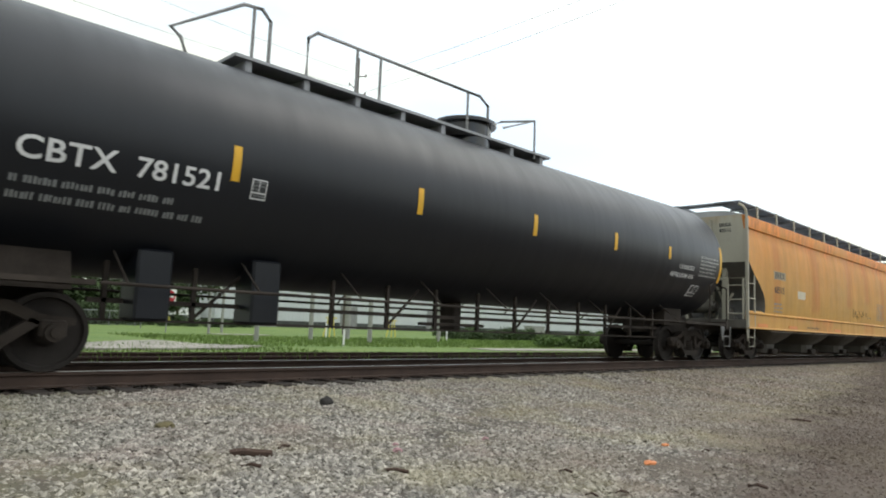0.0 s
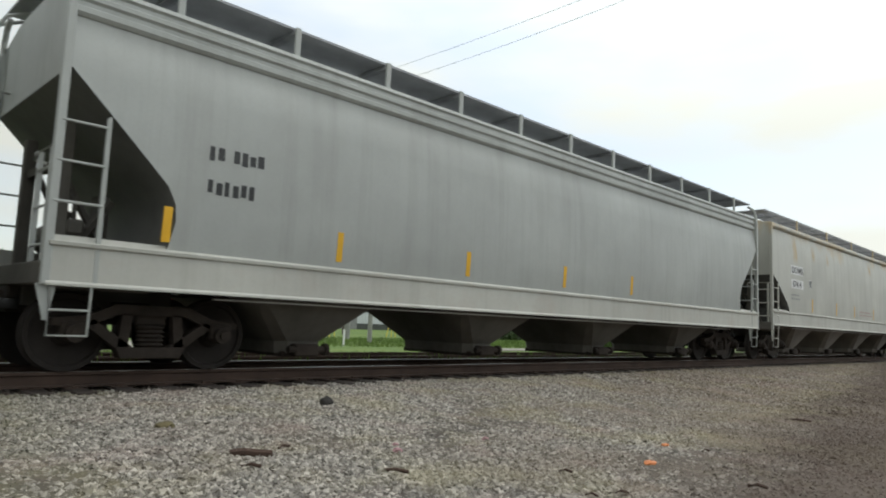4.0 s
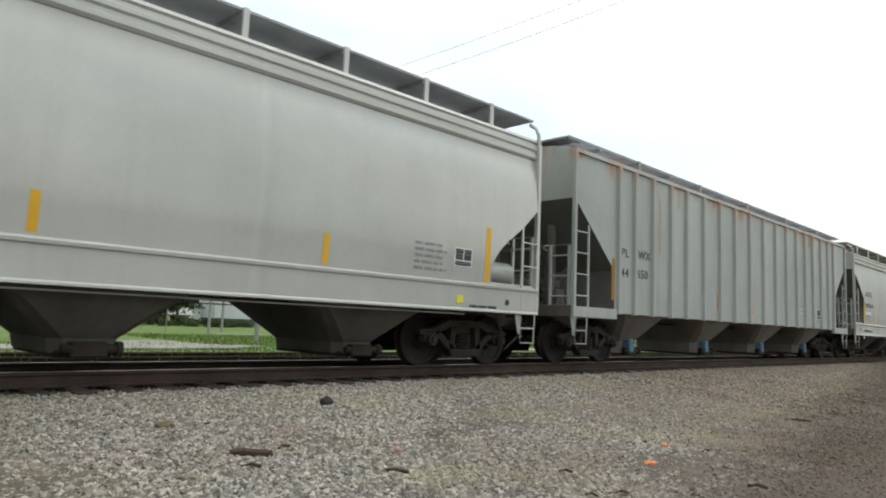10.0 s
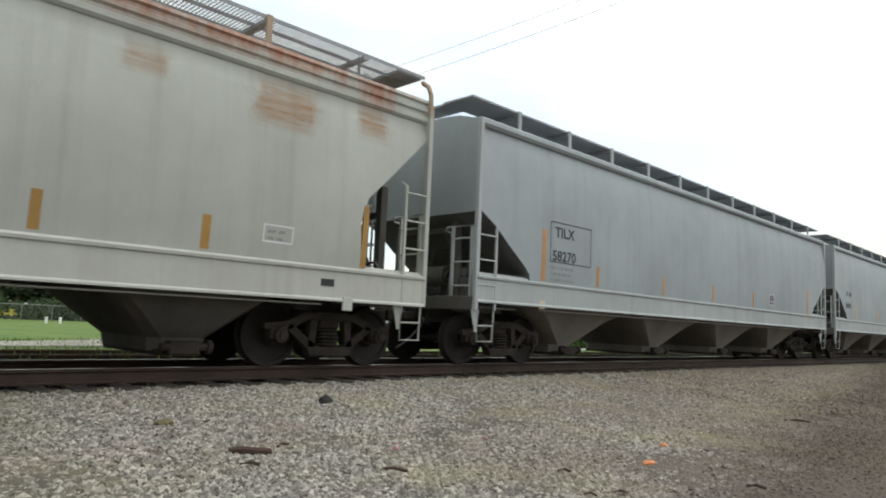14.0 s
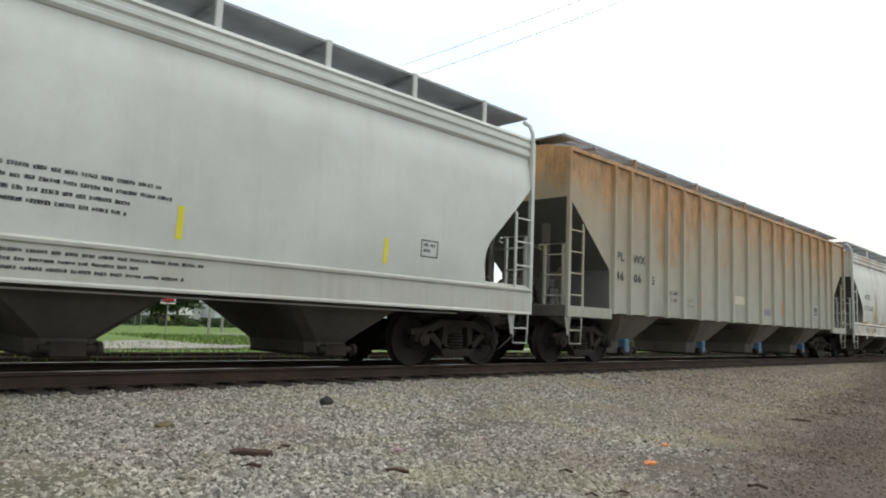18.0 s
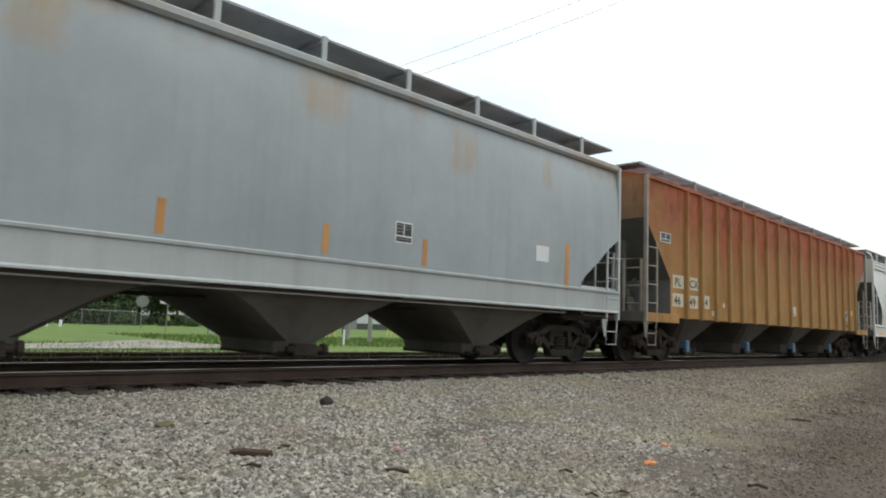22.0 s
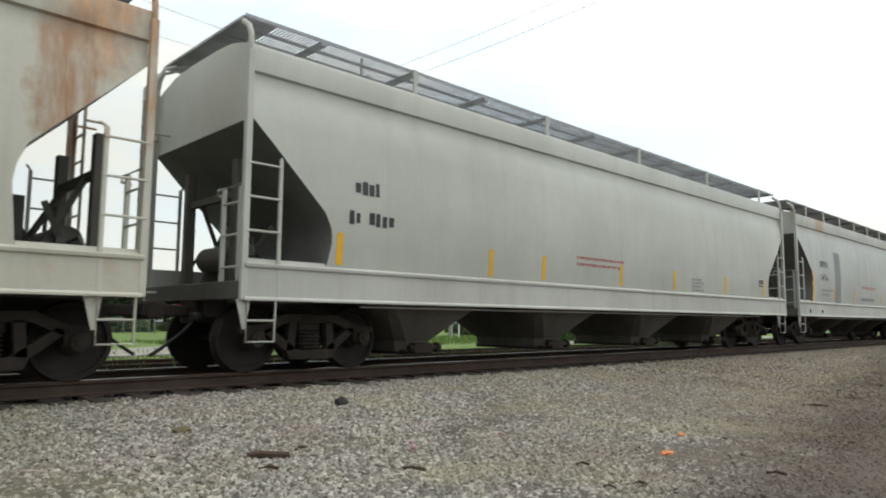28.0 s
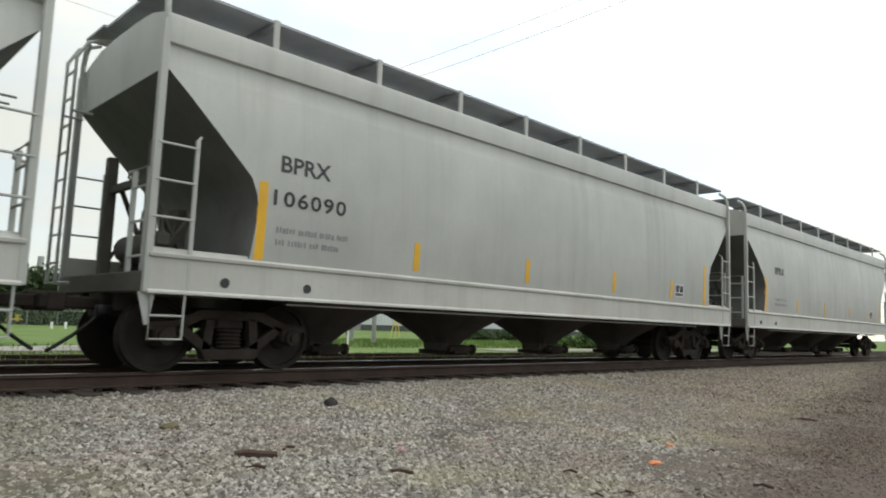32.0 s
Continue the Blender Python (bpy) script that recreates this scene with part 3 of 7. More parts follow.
def add_couplers(car, L):
    for end in (0, 1):
        m = pose(0, 0, 0) if end == 0 else pose(L, 0, 0, 0, 0, 180)
        put("coupler", cached("coupler", coupler_mesh), M_RUN, car, "rust-black knuckle coupler", m)
        put("air_hose", cached("hose", hose_mesh), M_HOSE, car, "drooping black rubber air hose", m)


def text_mesh(words, size, spacing=1.0):
    cu = bpy.data.curves.new("letters", "FONT")
    cu.body, cu.size, cu.space_character = words, size, spacing
    cu.resolution_u = 3
    cu.offset = size * 0.017
    ob = bpy.data.objects.new("letters", cu)
    scene.collection.objects.link(ob)
    dg = bpy.context.evaluated_depsgraph_get()
    me = bpy.data.meshes.new_from_object(ob.evaluated_get(dg))
    bpy.data.objects.remove(ob)
    bpy.data.curves.remove(cu)
    return me


def islands(b):
    """The loose pieces of a mesh, each as a list of faces, from left to right."""
    left, out = set(b.faces), []
    while left:
        todo, piece = [left.pop()], []
        while todo:
            f = todo.pop()
            piece.append(f)
            for v in f.verts:
                for g in v.link_faces:
                    if g in left:
                        left.remove(g)
                        todo.append(g)
        out.append(piece)
    return sorted(out, key=lambda fs: min(v.co.x for f in fs for v in f.verts))


def lettering(car, words, x, z, size, material, side, spacing=1.0, squeeze=1.0, wide=1.13):
    """Stencilled words that follow the car's side, each large letter a part; side(z) is the half width there. size: height of a capital."""
    me = text_mesh(words, size / 0.70, spacing)
    b = bmesh.new()
    b.from_mesh(me)
    bpy.data.meshes.remove(me)
    for v in b.verts:
        h = z + v.co.y
        v.co = Vector((x + v.co.x * squeeze * wide, -(side(h) + 0.006), h))
    big = size > 0.15
    for piece in islands(b) if big else [list(b.faces)]:
        index, co = {}, []
        for f in piece:
            for v in f.verts:
                if v not in index:
                    index[v] = len(co)
                    co.append(tuple(v.co))
        out = bpy.data.meshes.new("letter")
        out.from_pydata(co, [], [[index[v] for v in f.verts] for f in piece])
        out.materials.append(None)
        ob = put("letter" if big else "small_lettering", out, material, car, "stencilled reporting mark" if big else "small stencilled words")
        if not big:
            tagged(ob, kind="stuff")
    b.free()


def end_lettering(car, words, y, z, size, material, x=0.03):
    """Small words on the leading end sheet, read from ahead of the car."""
    me = text_mesh(words, size / 0.70)
    b = bmesh.new()
    b.from_mesh(me)
    bpy.data.meshes.remove(me)
    for v in b.verts:
        v.co = Vector((x, y - v.co.x, z + v.co.y))
    out = bpy.data.meshes.new("lettering")
    b.to_mesh(out)
    b.free()
    out.materials.clear()
    out.materials.append(None)
    return tagged(put("small_lettering", out, material, car, "small stencilled mark on the end sheet"), kind="stuff")


def patch(car, name, x0, x1, z0, z1, material, side, label="", lean=0.0, proud=0.004):
    """A thin painted or stuck-on rectangle that follows the side."""
    b = bmesh.new()
    n = 5
    rows = []
    for i in range(n + 1):
        z = z0 + (z1 - z0) * i / n
        dx = lean * (z - z0)
        rows.append([b.verts.new((x + dx, -(side(z) + p), z)) for p in (proud, proud - 0.03) for x in (x0, x1)])
    for a, c in zip(rows, rows[1:]):
        b.faces.new((a[0], a[1], c[1], c[0]))
        b.faces.new((a[0], c[0], c[2], a[2]))
        b.faces.new((a[1], a[3], c[3], c[1]))
    b.faces.new((rows[0][0], rows[0][2], rows[0][3], rows[0][1]))
    b.faces.new((rows[-1][0], rows[-1][1], rows[-1][3], rows[-1][2]))
    return part(name, b, material, car, label, smooth=30)


def bars(car, x, z, rows, width, material, side, height=0.055, gap=0.11, seed=0, name="small_lettering"):
    """Lines of writing too small to read: broken plain bars, one mesh."""
    r = random.Random(seed)
    b = bmesh.new()
    step = max(0.034, height * 0.62)
    for i in range(rows):
        zz = z - i * gap
        xx = x
        end = x + width * r.uniform(0.7, 1.0)
        y = -(side(zz) + 0.004)
        y2 = -(side(zz + height) + 0.004)
        left = r.randint(2, 6)
        while xx + step < end:
            w = step * r.uniform(0.55, 0.85)
            h0, h1 = height * r.choice((0.0, 0.0, 0.12)), height * r.choice((1.0, 1.0, 0.85))
            b.faces.new([b.verts.new(p) for p in ((xx, y, zz + h0), (xx + w, y, zz + h0), (xx + w, y2, zz + h1), (xx, y2, zz + h1))])
            xx += step
            left -= 1
            if left <= 0:
                left = r.randint(3, 7)
                xx += step * 0.9
    return tagged(part(name, b, material, car, "lines of worn stencilled data", smooth=0), kind="stuff")


def box_sign(car, x, z, side, w=0.42, h=0.36):
    p = patch(car, "data_panel", x, x + w, z, z + h, M_WHITE, side, "white-edged data panel", proud=0.004)
    for u0, u1, v0, v1 in ((0.06, 0.47, 0.36, 0.93), (0.53, 0.94, 0.36, 0.93), (0.06, 0.94, 0.07, 0.28)):
        b = bmesh.new()
        zz0, zz1 = z + h * v0, z + h * v1
        b.faces.new([b.verts.new((x + w * u, -(side(zc) + 0.008), zc)) for u, zc in ((u0, zz0), (u1, zz0), (u1, zz1), (u0, zz1))])
        part("print_block", b, M_INK, p, smooth=0)
    b = bmesh.new()
    r = random.Random(int(x * 100))
    for u0, u1, v in ((0.09, 0.44, 0.80), (0.09, 0.44, 0.64), (0.09, 0.44, 0.48), (0.56, 0.91, 0.80), (0.56, 0.91, 0.64), (0.09, 0.91, 0.15)):
        u = u0
        while u < u1 - 0.03:
            u2 = min(u1, u + r.uniform(0.03, 0.12))
            zz0, zz1 = z + h * v, z + h * (v + 0.06)
            b.faces.new([b.verts.new((x + w * q, -(side(zc) + 0.010), zc)) for q, zc in ((u, zz0), (u2, zz0), (u2, zz1), (u, zz1))])
            u = u2 + r.uniform(0.02, 0.06)
    tagged(part("small_lettering", b, M_FAINT, p, "rows of tiny pale print", smooth=0), kind="stuff")


def ruled_box(car, x, z, w, h, side, material, line=0.022):
    """A thin painted outline of a box, one part a line."""
    for x0, x1, z0, z1 in ((x, x + w, z, z + line), (x, x + w, z + h - line, z + h), (x, x + line, z + line, z + h - line), (x + w - line, x + w, z + line, z + h - line)):
        patch(car, "ruled_line", x0, x1, z0, z1, material, side, "thin painted line", proud=0.003)


def reflectors(car, side, xs, z, h=0.42, w=0.10, material=None):
    for x in xs:
        patch(car, "reflector", x, x + w, z, z + h, material or M_YELLOW, side, "upright reflective strip")


# --- covered hopper wagons ---
CUTS = {  # how far in the side sheet ends, by height
    "round": [(4.5, 0.04), (2.95, 0.04), (2.58, 0.46), (2.25, 0.93), (2.05, 1.15), (1.86, 1.28), (1.65, 1.34), (1.5, 1.32), (1.3, 1.2), (1.0, 1.3)],
    "diagonal": [(4.5, 0.04), (3.68, 0.04), (2.52, 1.22), (2.3, 1.31), (2.1, 1.34), (1.5, 1.28), (1.3, 1.2), (1.0, 1.4)],
    "middle": [(4.5, 0.04), (3.35, 0.04), (2.2, 1.20), (2.0, 1.30), (1.8, 1.32), (1.5, 1.26), (1.3, 1.15), (1.0, 1.3)],
    "low": [(4.5, 0.04), (2.72, 0.04), (2.5, 0.42), (2.35, 0.62), (2.2, 0.80), (1.85, 1.30), (1.7, 1.45), (1.58, 1.48), (1.45, 1.40), (1.0, 1.5)],
    "box": [(4.5, 0.03), (2.66, 0.03), (2.64, 0.55), (1.3, 0.58), (1.0, 0.9)],
    "corner": [(4.5, 0.04), (3.45, 0.04), (2.05, 1.28), (1.0, 1.30)],
    "deep_corner": [(4.5, 0.04), (3.78, 0.04), (2.43, 1.50), (2.05, 1.51), (1.0, 1.54)],
    "rib": [(4.5, 0.04), (3.45, 0.04), (2.05, 1.60), (1.0, 1.62)],
}
SIDES = {  # half width by height
    "bulge": [(3.85, 1.50), (3.7, 1.535), (3.4, 1.575), (3.0, 1.60), (2.4, 1.612), (1.9, 1.60), (1.5, 1.575), (1.33, 1.555), (1.0, 1.50)],
    "smooth": [(4.3, 1.49), (4.05, 1.54), (3.6, 1.585), (3.0, 1.60), (2.2, 1.605), (1.6, 1.59), (1.3, 1.58), (1.0, 1.5)],
    "flat": [(4.4, 1.53), (1.0, 1.53)],
}


def hull_mesh(L, cut, prof, eave, low, rear, roof=0.22):
    zs = sorted({round(z, 3) for z, _ in CUTS[cut] + CUTS[rear] if low < z < eave} | {round(z, 3) for z, _ in SIDES[prof] if low < z < eave} | {eave, low, eave - 0.1}, reverse=True)
    rows = [(eave + roof, 0.45, 0.06, 0.06), (eave + roof * 0.8, 0.95, 0.045, 0.045), (eave + 0.04, interp(eave, SIDES[prof]) - 0.05, 0.04, 0.04)]
    rows += [(z, interp(z, SIDES[prof]), interp(z, CUTS[cut]), interp(z, CUTS[rear])) for z in zs]
    b = bmesh.new()
    nx = 7
    rings = []
    for z, w, c, d in rows:
        near = [(c + (L - c - d) * i / (nx - 1), -w, z) for i in range(nx)]
        far = [(x, w, z) for x, _, z in near[::-1]]
        rings.append([b.verts.new(p) for p in near + far])
    n = 2 * nx
    for k, (r0, r1) in enumerate(zip(rings, rings[1:])):
        for i in range(n):
            f = b.faces.new((r0[i], r0[(i + 1) % n], r1[(i + 1) % n], r1[i]))
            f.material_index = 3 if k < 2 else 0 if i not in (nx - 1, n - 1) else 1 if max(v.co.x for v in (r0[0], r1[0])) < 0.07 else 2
    b.faces.new(rings[0]).material_index = 3
    b.faces.new(rings[-1][::-1])
    me = mesh_of("body", b, 28)
    me.materials.append(None)
    me.materials.append(None)
    me.materials.append(None)
    return me


def chord_mesh(L, style, eave):
    b = bmesh.new()
    if style == "ribbed":
        prof = [(1.44, eave + 0.02), (1.53, eave + 0.0), (1.545, eave - 0.05), (1.515, eave - 0.08), (1.52, eave - 0.13), (1.55, eave - 0.15), (1.55, eave - 0.20), (1.52, eave - 0.23), (1.52, eave - 0.28), (1.55, eave - 0.30), (1.55, eave - 0.36), (1.52, eave - 0.40), (1.46, eave - 0.42)]
    elif style == "flatband":
        prof = [(1.40, eave + 0.02), (1.54, eave + 0.0), (1.56, eave - 0.06), (1.545, eave - 0.36), (1.46, eave - 0.40)]
    elif style == "pipe":
        prof = [(1.40, eave + 0.05), (1.53, eave + 0.05), (1.585, eave + 0.01), (1.59, eave - 0.07), (1.55, eave - 0.12), (1.40, eave - 0.12)]
    else:
        prof = [(1.42, eave + 0.05), (1.57, eave + 0.04), (1.58, eave - 0.05), (1.42, eave - 0.05)]
    extrude_x(b, [(-y, z) for y, z in prof], 0.03, L - 0.03)
    return mesh_of("top_chord", b, 25)


SILLS = {"band": (0.965, 1.43), "high": (1.115, 1.57), "slim": (1.17, 1.42)}


def sill_mesh(L, style):
    b = bmesh.new()
    lo, hi = SILLS[style]
    prof = [(1.50, hi + 0.08), (1.60, hi + 0.012), (1.632, hi), (1.628, hi - 0.035), (1.60, hi - 0.055), (1.60, lo + 0.05), (1.625, lo + 0.025), (1.625, lo), (1.50, lo)]
    extrude_x(b, [(-y, z) for y, z in prof], 0.0, L)
    return mesh_of("side_sill", b, 25)


def corner_sill_mesh():
    b = bmesh.new()
    box(b, 0.0, 1.62, -1.60, -1.50, 0.98, 1.20, 0.01)
    return mesh_of("side_sill", b, 25)


def end_frame_mesh():
    """End beam, platform and draft housing of one end."""
    b = bmesh.new()
    box(b, -0.05, 0.10, -1.55, 1.55, 0.98, 1.22, 0.012)
    box(b, 0.10, 1.9, -0.30, 0.30, 0.75, 1.12, 0.015)
    box(b, 0.10, 1.2, -1.50, 1.50, 1.02, 1.05)
    for y in (-1.0, 1.0):
        box(b, 0.10, 1.3, y - 0.05, y + 0.05, 0.95, 1.02)
    return mesh_of("end_platform", b)


def channel_mesh():
    """Upright channel on its foot plate that carries the end of the body."""
    b = bmesh.new()
    box(b, 0.22, 0.36, -0.07, 0.07, 1.09, 2.95, 0.01)
    box(b, 0.20, 0.38, -0.11, 0.11, 1.05, 1.09)
    return mesh_of("end_channel", b)


def brace_mesh(a, c, r):
    b = bmesh.new()
    pipe(b, [a, c], r, 4)
    return mesh_of("brace", b)


def beam_mesh(*size):
    b = bmesh.new()
    box(b, *size)
    return mesh_of("beam", b)


def add_struts(car, half, paint):
    """Channels, braces and beams between the end platform and the sloping end sheet."""
    for y in (-0.78, 0.78):
        put("end_channel", cached("channel", channel_mesh), paint, car, "", half @ pose(0, y, 0))
    put("end_post", cached("end_post", lambda: beam_mesh(0.9, 1.04, -0.14, 0.14, 1.05, 2.2)), paint, car, "", half)
    put("cross_beam", cached("cross_beam", lambda: beam_mesh(0.26, 0.34, -0.78, 0.78, 2.42, 2.52)), paint, car, "", half)
    for y in (-0.42, 0.42):
        put("brace", cached(("rising", y), lambda: brace_mesh((0.30, y, 1.08), (0.85, y * 1.9, 2.05), 0.05)), paint, car, "", half)
        put("brace", cached(("falling", y), lambda: brace_mesh((0.30, y, 2.5), (1.0, y * 1.6, 1.15), 0.045)), paint, car, "", half)


def brake_cylinder_mesh():
    b = bmesh.new()
    tube(b, (0.55, -0.35, 1.62), (0.55, 0.62, 1.62), 0.20, 14)
    tube(b, (0.55, -0.42, 1.62), (0.55, 0.69, 1.62), 0.13, 12)
    for y in (-0.2, 0.48):
        box(b, 0.45, 0.65, y - 0.03, y + 0.03, 1.05, 1.5)
    return mesh_of("brake_cylinder", b, 40)


def brake_valve_mesh():
    b = bmesh.new()
    box(b, 0.30, 0.62, -0.92, -0.55, 1.05, 1.58, 0.03)
    box(b, 0.34, 0.56, -0.85, -0.62, 1.58, 1.78, 0.04)
    return mesh_of("brake_valve", b, 40)


VALVE_PIPES = (
    ([(0.46, -0.73, 1.70), (0.46, -0.73, 2.02), (0.46, -0.55, 2.12), (0.50, 0.0, 2.12), (0.55, 0.2, 1.82)], 0.028),
    ([(0.36, -0.6, 1.3), (0.16, -0.45, 1.26), (0.12, 0.0, 1.22), (0.12, 0.6, 1.12)], 0.022),
    ([(0.55, 0.69, 1.62), (0.5, 0.95, 1.66), (0.4, 1.05, 1.4), (0.35, 1.1, 1.08)], 0.024),
    ([(0.3, -0.9, 1.4), (0.2, -1.1, 1.4), (0.2, -1.2, 1.1)], 0.02),
)


def valve_pipe_mesh(points, r):
    b = bmesh.new()
    pipe(b, points, r, 6)
    return mesh_of("air_pipe", b, 40)


def add_brake_gear(car, half):
    """Brake cylinder, valve and their pipes on the end platform."""
    put("brake_cylinder", cached("brake_cylinder", brake_cylinder_mesh), M_BAY, car, "grimy brake cylinder", half)
    valve = put("brake_valve", cached("brake_valve", brake_valve_mesh), M_BAY, car, "grimy brake valve", half)
    for i, (points, r) in enumerate(VALVE_PIPES):
        put("air_pipe", cached(("air_pipe", i), lambda: valve_pipe_mesh(points, r)), M_BAY, valve, "bent air pipe")


def brake_pipe_mesh(L):
    b = bmesh.new()
    tube(b, (1.9, -0.55, 0.97), (L - 1.9, -0.55, 0.97), 0.022, 6)
    tube(b, (1.9, 0.75, 0.99), (L - 1.9, 0.75, 0.99), 0.022, 6)
    for i in range(5):
        x = 2.4 + i * (L - 4.8) / 4
        tube(b, (x, -0.57, 0.97), (x, 0.77, 0.99), 0.018, 5)
    return mesh_of("brake_pipe", b, 40)


def flange_mesh(L, z):
    b = bmesh.new()
    box(b, 1.9, L - 1.9, -1.53, -1.47, z - 0.022, z, 0.004)
    return mesh_of("sill_flange", b)


def post_mesh(eave, curl):
    b = bmesh.new()
    box(b, -0.045, 0.045, -1.605, -1.52, 0.97, eave - (0.1 if curl else 0.0), 0.008)
    if curl:
        pipe(b, [(0, -1.56, eave - 0.12), (0, -1.55, eave + 0.10), (0, -1.48, eave + 0.26), (0, -1.33, eave + 0.36)], 0.04, 8)
    return mesh_of("corner_post", b)


def rung_meshes(start, step, end, y0, y1, x0, x1, r):
    """One small mesh for each rung between two heights."""
    out = []
    z = start
    while z < end:
        b = bmesh.new()
        tube(b, (x0, y0, z), (x1, y1, z), r, 6)
        out.append(mesh_of("rung", b))
        z += step
    return out


def ladder_meshes(tall, flipped):
    """Side ladder with one stile and rungs to the corner post: the stile, then each rung."""
    b = bmesh.new()
    if flipped:
        box(b, 0.0, 0.05, -1.605, -1.565, 0.99, tall, 0.005)
        tube(b, (0.025, -1.585, tall), (-0.04, -1.53, tall + 0.06), 0.016, 6)
    else:
        box(b, 0.46, 0.51, -1.605, -1.565, 0.99, tall, 0.005)
        tube(b, (0.485, -1.585, tall), (0.55, -1.53, tall + 0.06), 0.016, 6)
    return [mesh_of("side_ladder", b)] + rung_meshes(1.42, 0.44, tall + 0.02, -1.60, -1.60, 0.0, 0.49, 0.016)


def end_ladder_meshes():
    b = bmesh.new()
    for y in (-1.45, -0.98):
        box(b, -0.035, 0.02, y - 0.024, y + 0.024, 1.1, 2.46)
    pipe(b, [(-0.03, -1.55, 2.46), (-0.03, -0.85, 2.46), (-0.02, -0.80, 2.40), (0.1, -0.79, 2.38)], 0.02, 6)
    return [mesh_of("end_ladder", b)] + rung_meshes(1.4, 0.42, 2.4, -1.50, -0.96, -0.02, -0.02, 0.017)


def far_ladder_meshes(eave):
    """Tall ladder of bent tubes on the far corner of the end."""
    b = bmesh.new()
    for y in (1.08, 1.50):
        pipe(b, [(-0.23, y, 1.1), (-0.23, y, eave + 0.05), (-0.10, y - 0.03, eave + 0.30), (0.18, y - 0.1, eave + 0.42)], 0.028, 6)
        for z in (1.12, 3.6):
            tube(b, (-0.23, y, z), (0.05, y, z), 0.02, 5)
    return [mesh_of("far_ladder", b)] + rung_meshes(1.4, 0.40, eave, 1.03, 1.55, -0.23, -0.23, 0.019)


def put_ladder(name, meshes, paint, car, m):
    ladder = put(name, meshes[0], paint, car, "", m)
    for me in meshes[1:]:
        put("rung", me, paint, ladder)


def stirrup_mesh():
    b = bmesh.new()
    pipe(b, [(0.06, -1.59, 0.98), (0.06, -1.57, 0.44), (0.46, -1.57, 0.44), (0.46, -1.59, 0.98)], 0.017, 6)
    tube(b, (0.06, -1.58, 0.71), (0.46, -1.58, 0.71), 0.014, 6)
    extrude_y(b, [(-0.08, 0.98), (0.12, 0.98), (0.06, 0.60), (0.02, 0.60)], -1.56, -1.54)
    return mesh_of("step_stirrup", b)


def brake_wheel_mesh():
    b = bmesh.new()
    for i in range(20):
        a0, a1 = i * math.tau / 20, (i + 1) * math.tau / 20
        tube(b, (-0.20, 0.28 * math.cos(a0), 0.28 * math.sin(a0)), (-0.20, 0.28 * math.cos(a1), 0.28 * math.sin(a1)), 0.014, 5)
    for i in range(5):
        a0 = i * math.tau / 5
        tube(b, (-0.16, 0, 0), (-0.20, 0.28 * math.cos(a0), 0.28 * math.sin(a0)), 0.010, 5)
    box(b, -0.17, 0.06, -0.16, 0.16, -0.26, 0.22, 0.03)
    box(b, 0.0, 0.1, -0.05, 0.05, -1.2, -0.2)
    return mesh_of("hand_brake", b)


def reservoir_mesh():
    b = bmesh.new()
    tube(b, (0.25, -1.0, 1.72), (1.15, -1.0, 1.72), 0.23, 16)
    tube(b, (0.19, -1.0, 1.72), (1.21, -1.0, 1.72), 0.16, 16)
    for x in (0.45, 0.95):
        box(b, x - 0.03, x + 0.03, -1.05, -0.95, 1.05, 1.55)
    return mesh_of("air_reservoir", b, 40)


def bay_mesh(w, narrow, zt, zb):
    """Funnel of sloping sheets with cut-off corners down to a narrow outlet."""
    b = bmesh.new()

    def ring(hx, hy, cut, z):
        pts = [(-hx + cut, -hy), (hx - cut, -hy), (hx, -hy + cut), (hx, hy - cut), (hx - cut, hy), (-hx + cut, hy), (-hx, hy - cut), (-hx, -hy + cut)]
        return [b.verts.new((x, y, z)) for x, y in pts]
    rings = [ring(w / 2 + 0.25, 1.50, 0.02, zt), ring(w / 2, 1.42, 0.06, zt - 0.13), ring(w / 2 * 0.62 + narrow / 2 * 0.38, 1.24, 0.12, zt - 0.36), ring(narrow / 2, 0.94, 0.14, zb + (0.28 if narrow > 0.9 else 0.17)), ring(narrow / 2 - 0.03, 0.92, 0.14, zb)]
    for r0, r1 in zip(rings, rings[1:]):
        for i in range(8):
            b.faces.new((r0[i], r0[(i + 1) % 8], r1[(i + 1) % 8], r1[i]))
    b.faces.new(rings[0])
    b.faces.new(rings[-1])
    return mesh_of("hopper_bay", b, 28)


def funnel_mesh(zt, zb):
    """Bell-shaped funnel that narrows on all sides to a small outlet."""
    b = bmesh.new()
    rings = []
    for hx, hy, z in ((1.38, 1.50, zt), (1.16, 1.18, zt - 0.10), (0.86, 0.90, 0.86), (0.60, 0.64, 0.68), (0.40, 0.44, 0.52), (0.27, 0.31, 0.38), (0.25, 0.29, zb)):
        cut = hx * 0.25
        pts = [(-hx + cut, -hy), (hx - cut, -hy), (hx, -hy + cut), (hx, hy - cut), (hx - cut, hy), (-hx + cut, hy), (-hx, hy - cut), (-hx, -hy + cut)]
        rings.append([b.verts.new((x, y, z)) for x, y in pts])
    for r0, r1 in zip(rings, rings[1:]):
        for i in range(8):
            b.faces.new((r0[i], r0[(i + 1) % 8], r1[(i + 1) % 8], r1[i]))
    b.faces.new(rings[0])
    b.faces.new(rings[-1])
    return mesh_of("hopper_bay", b, 28)


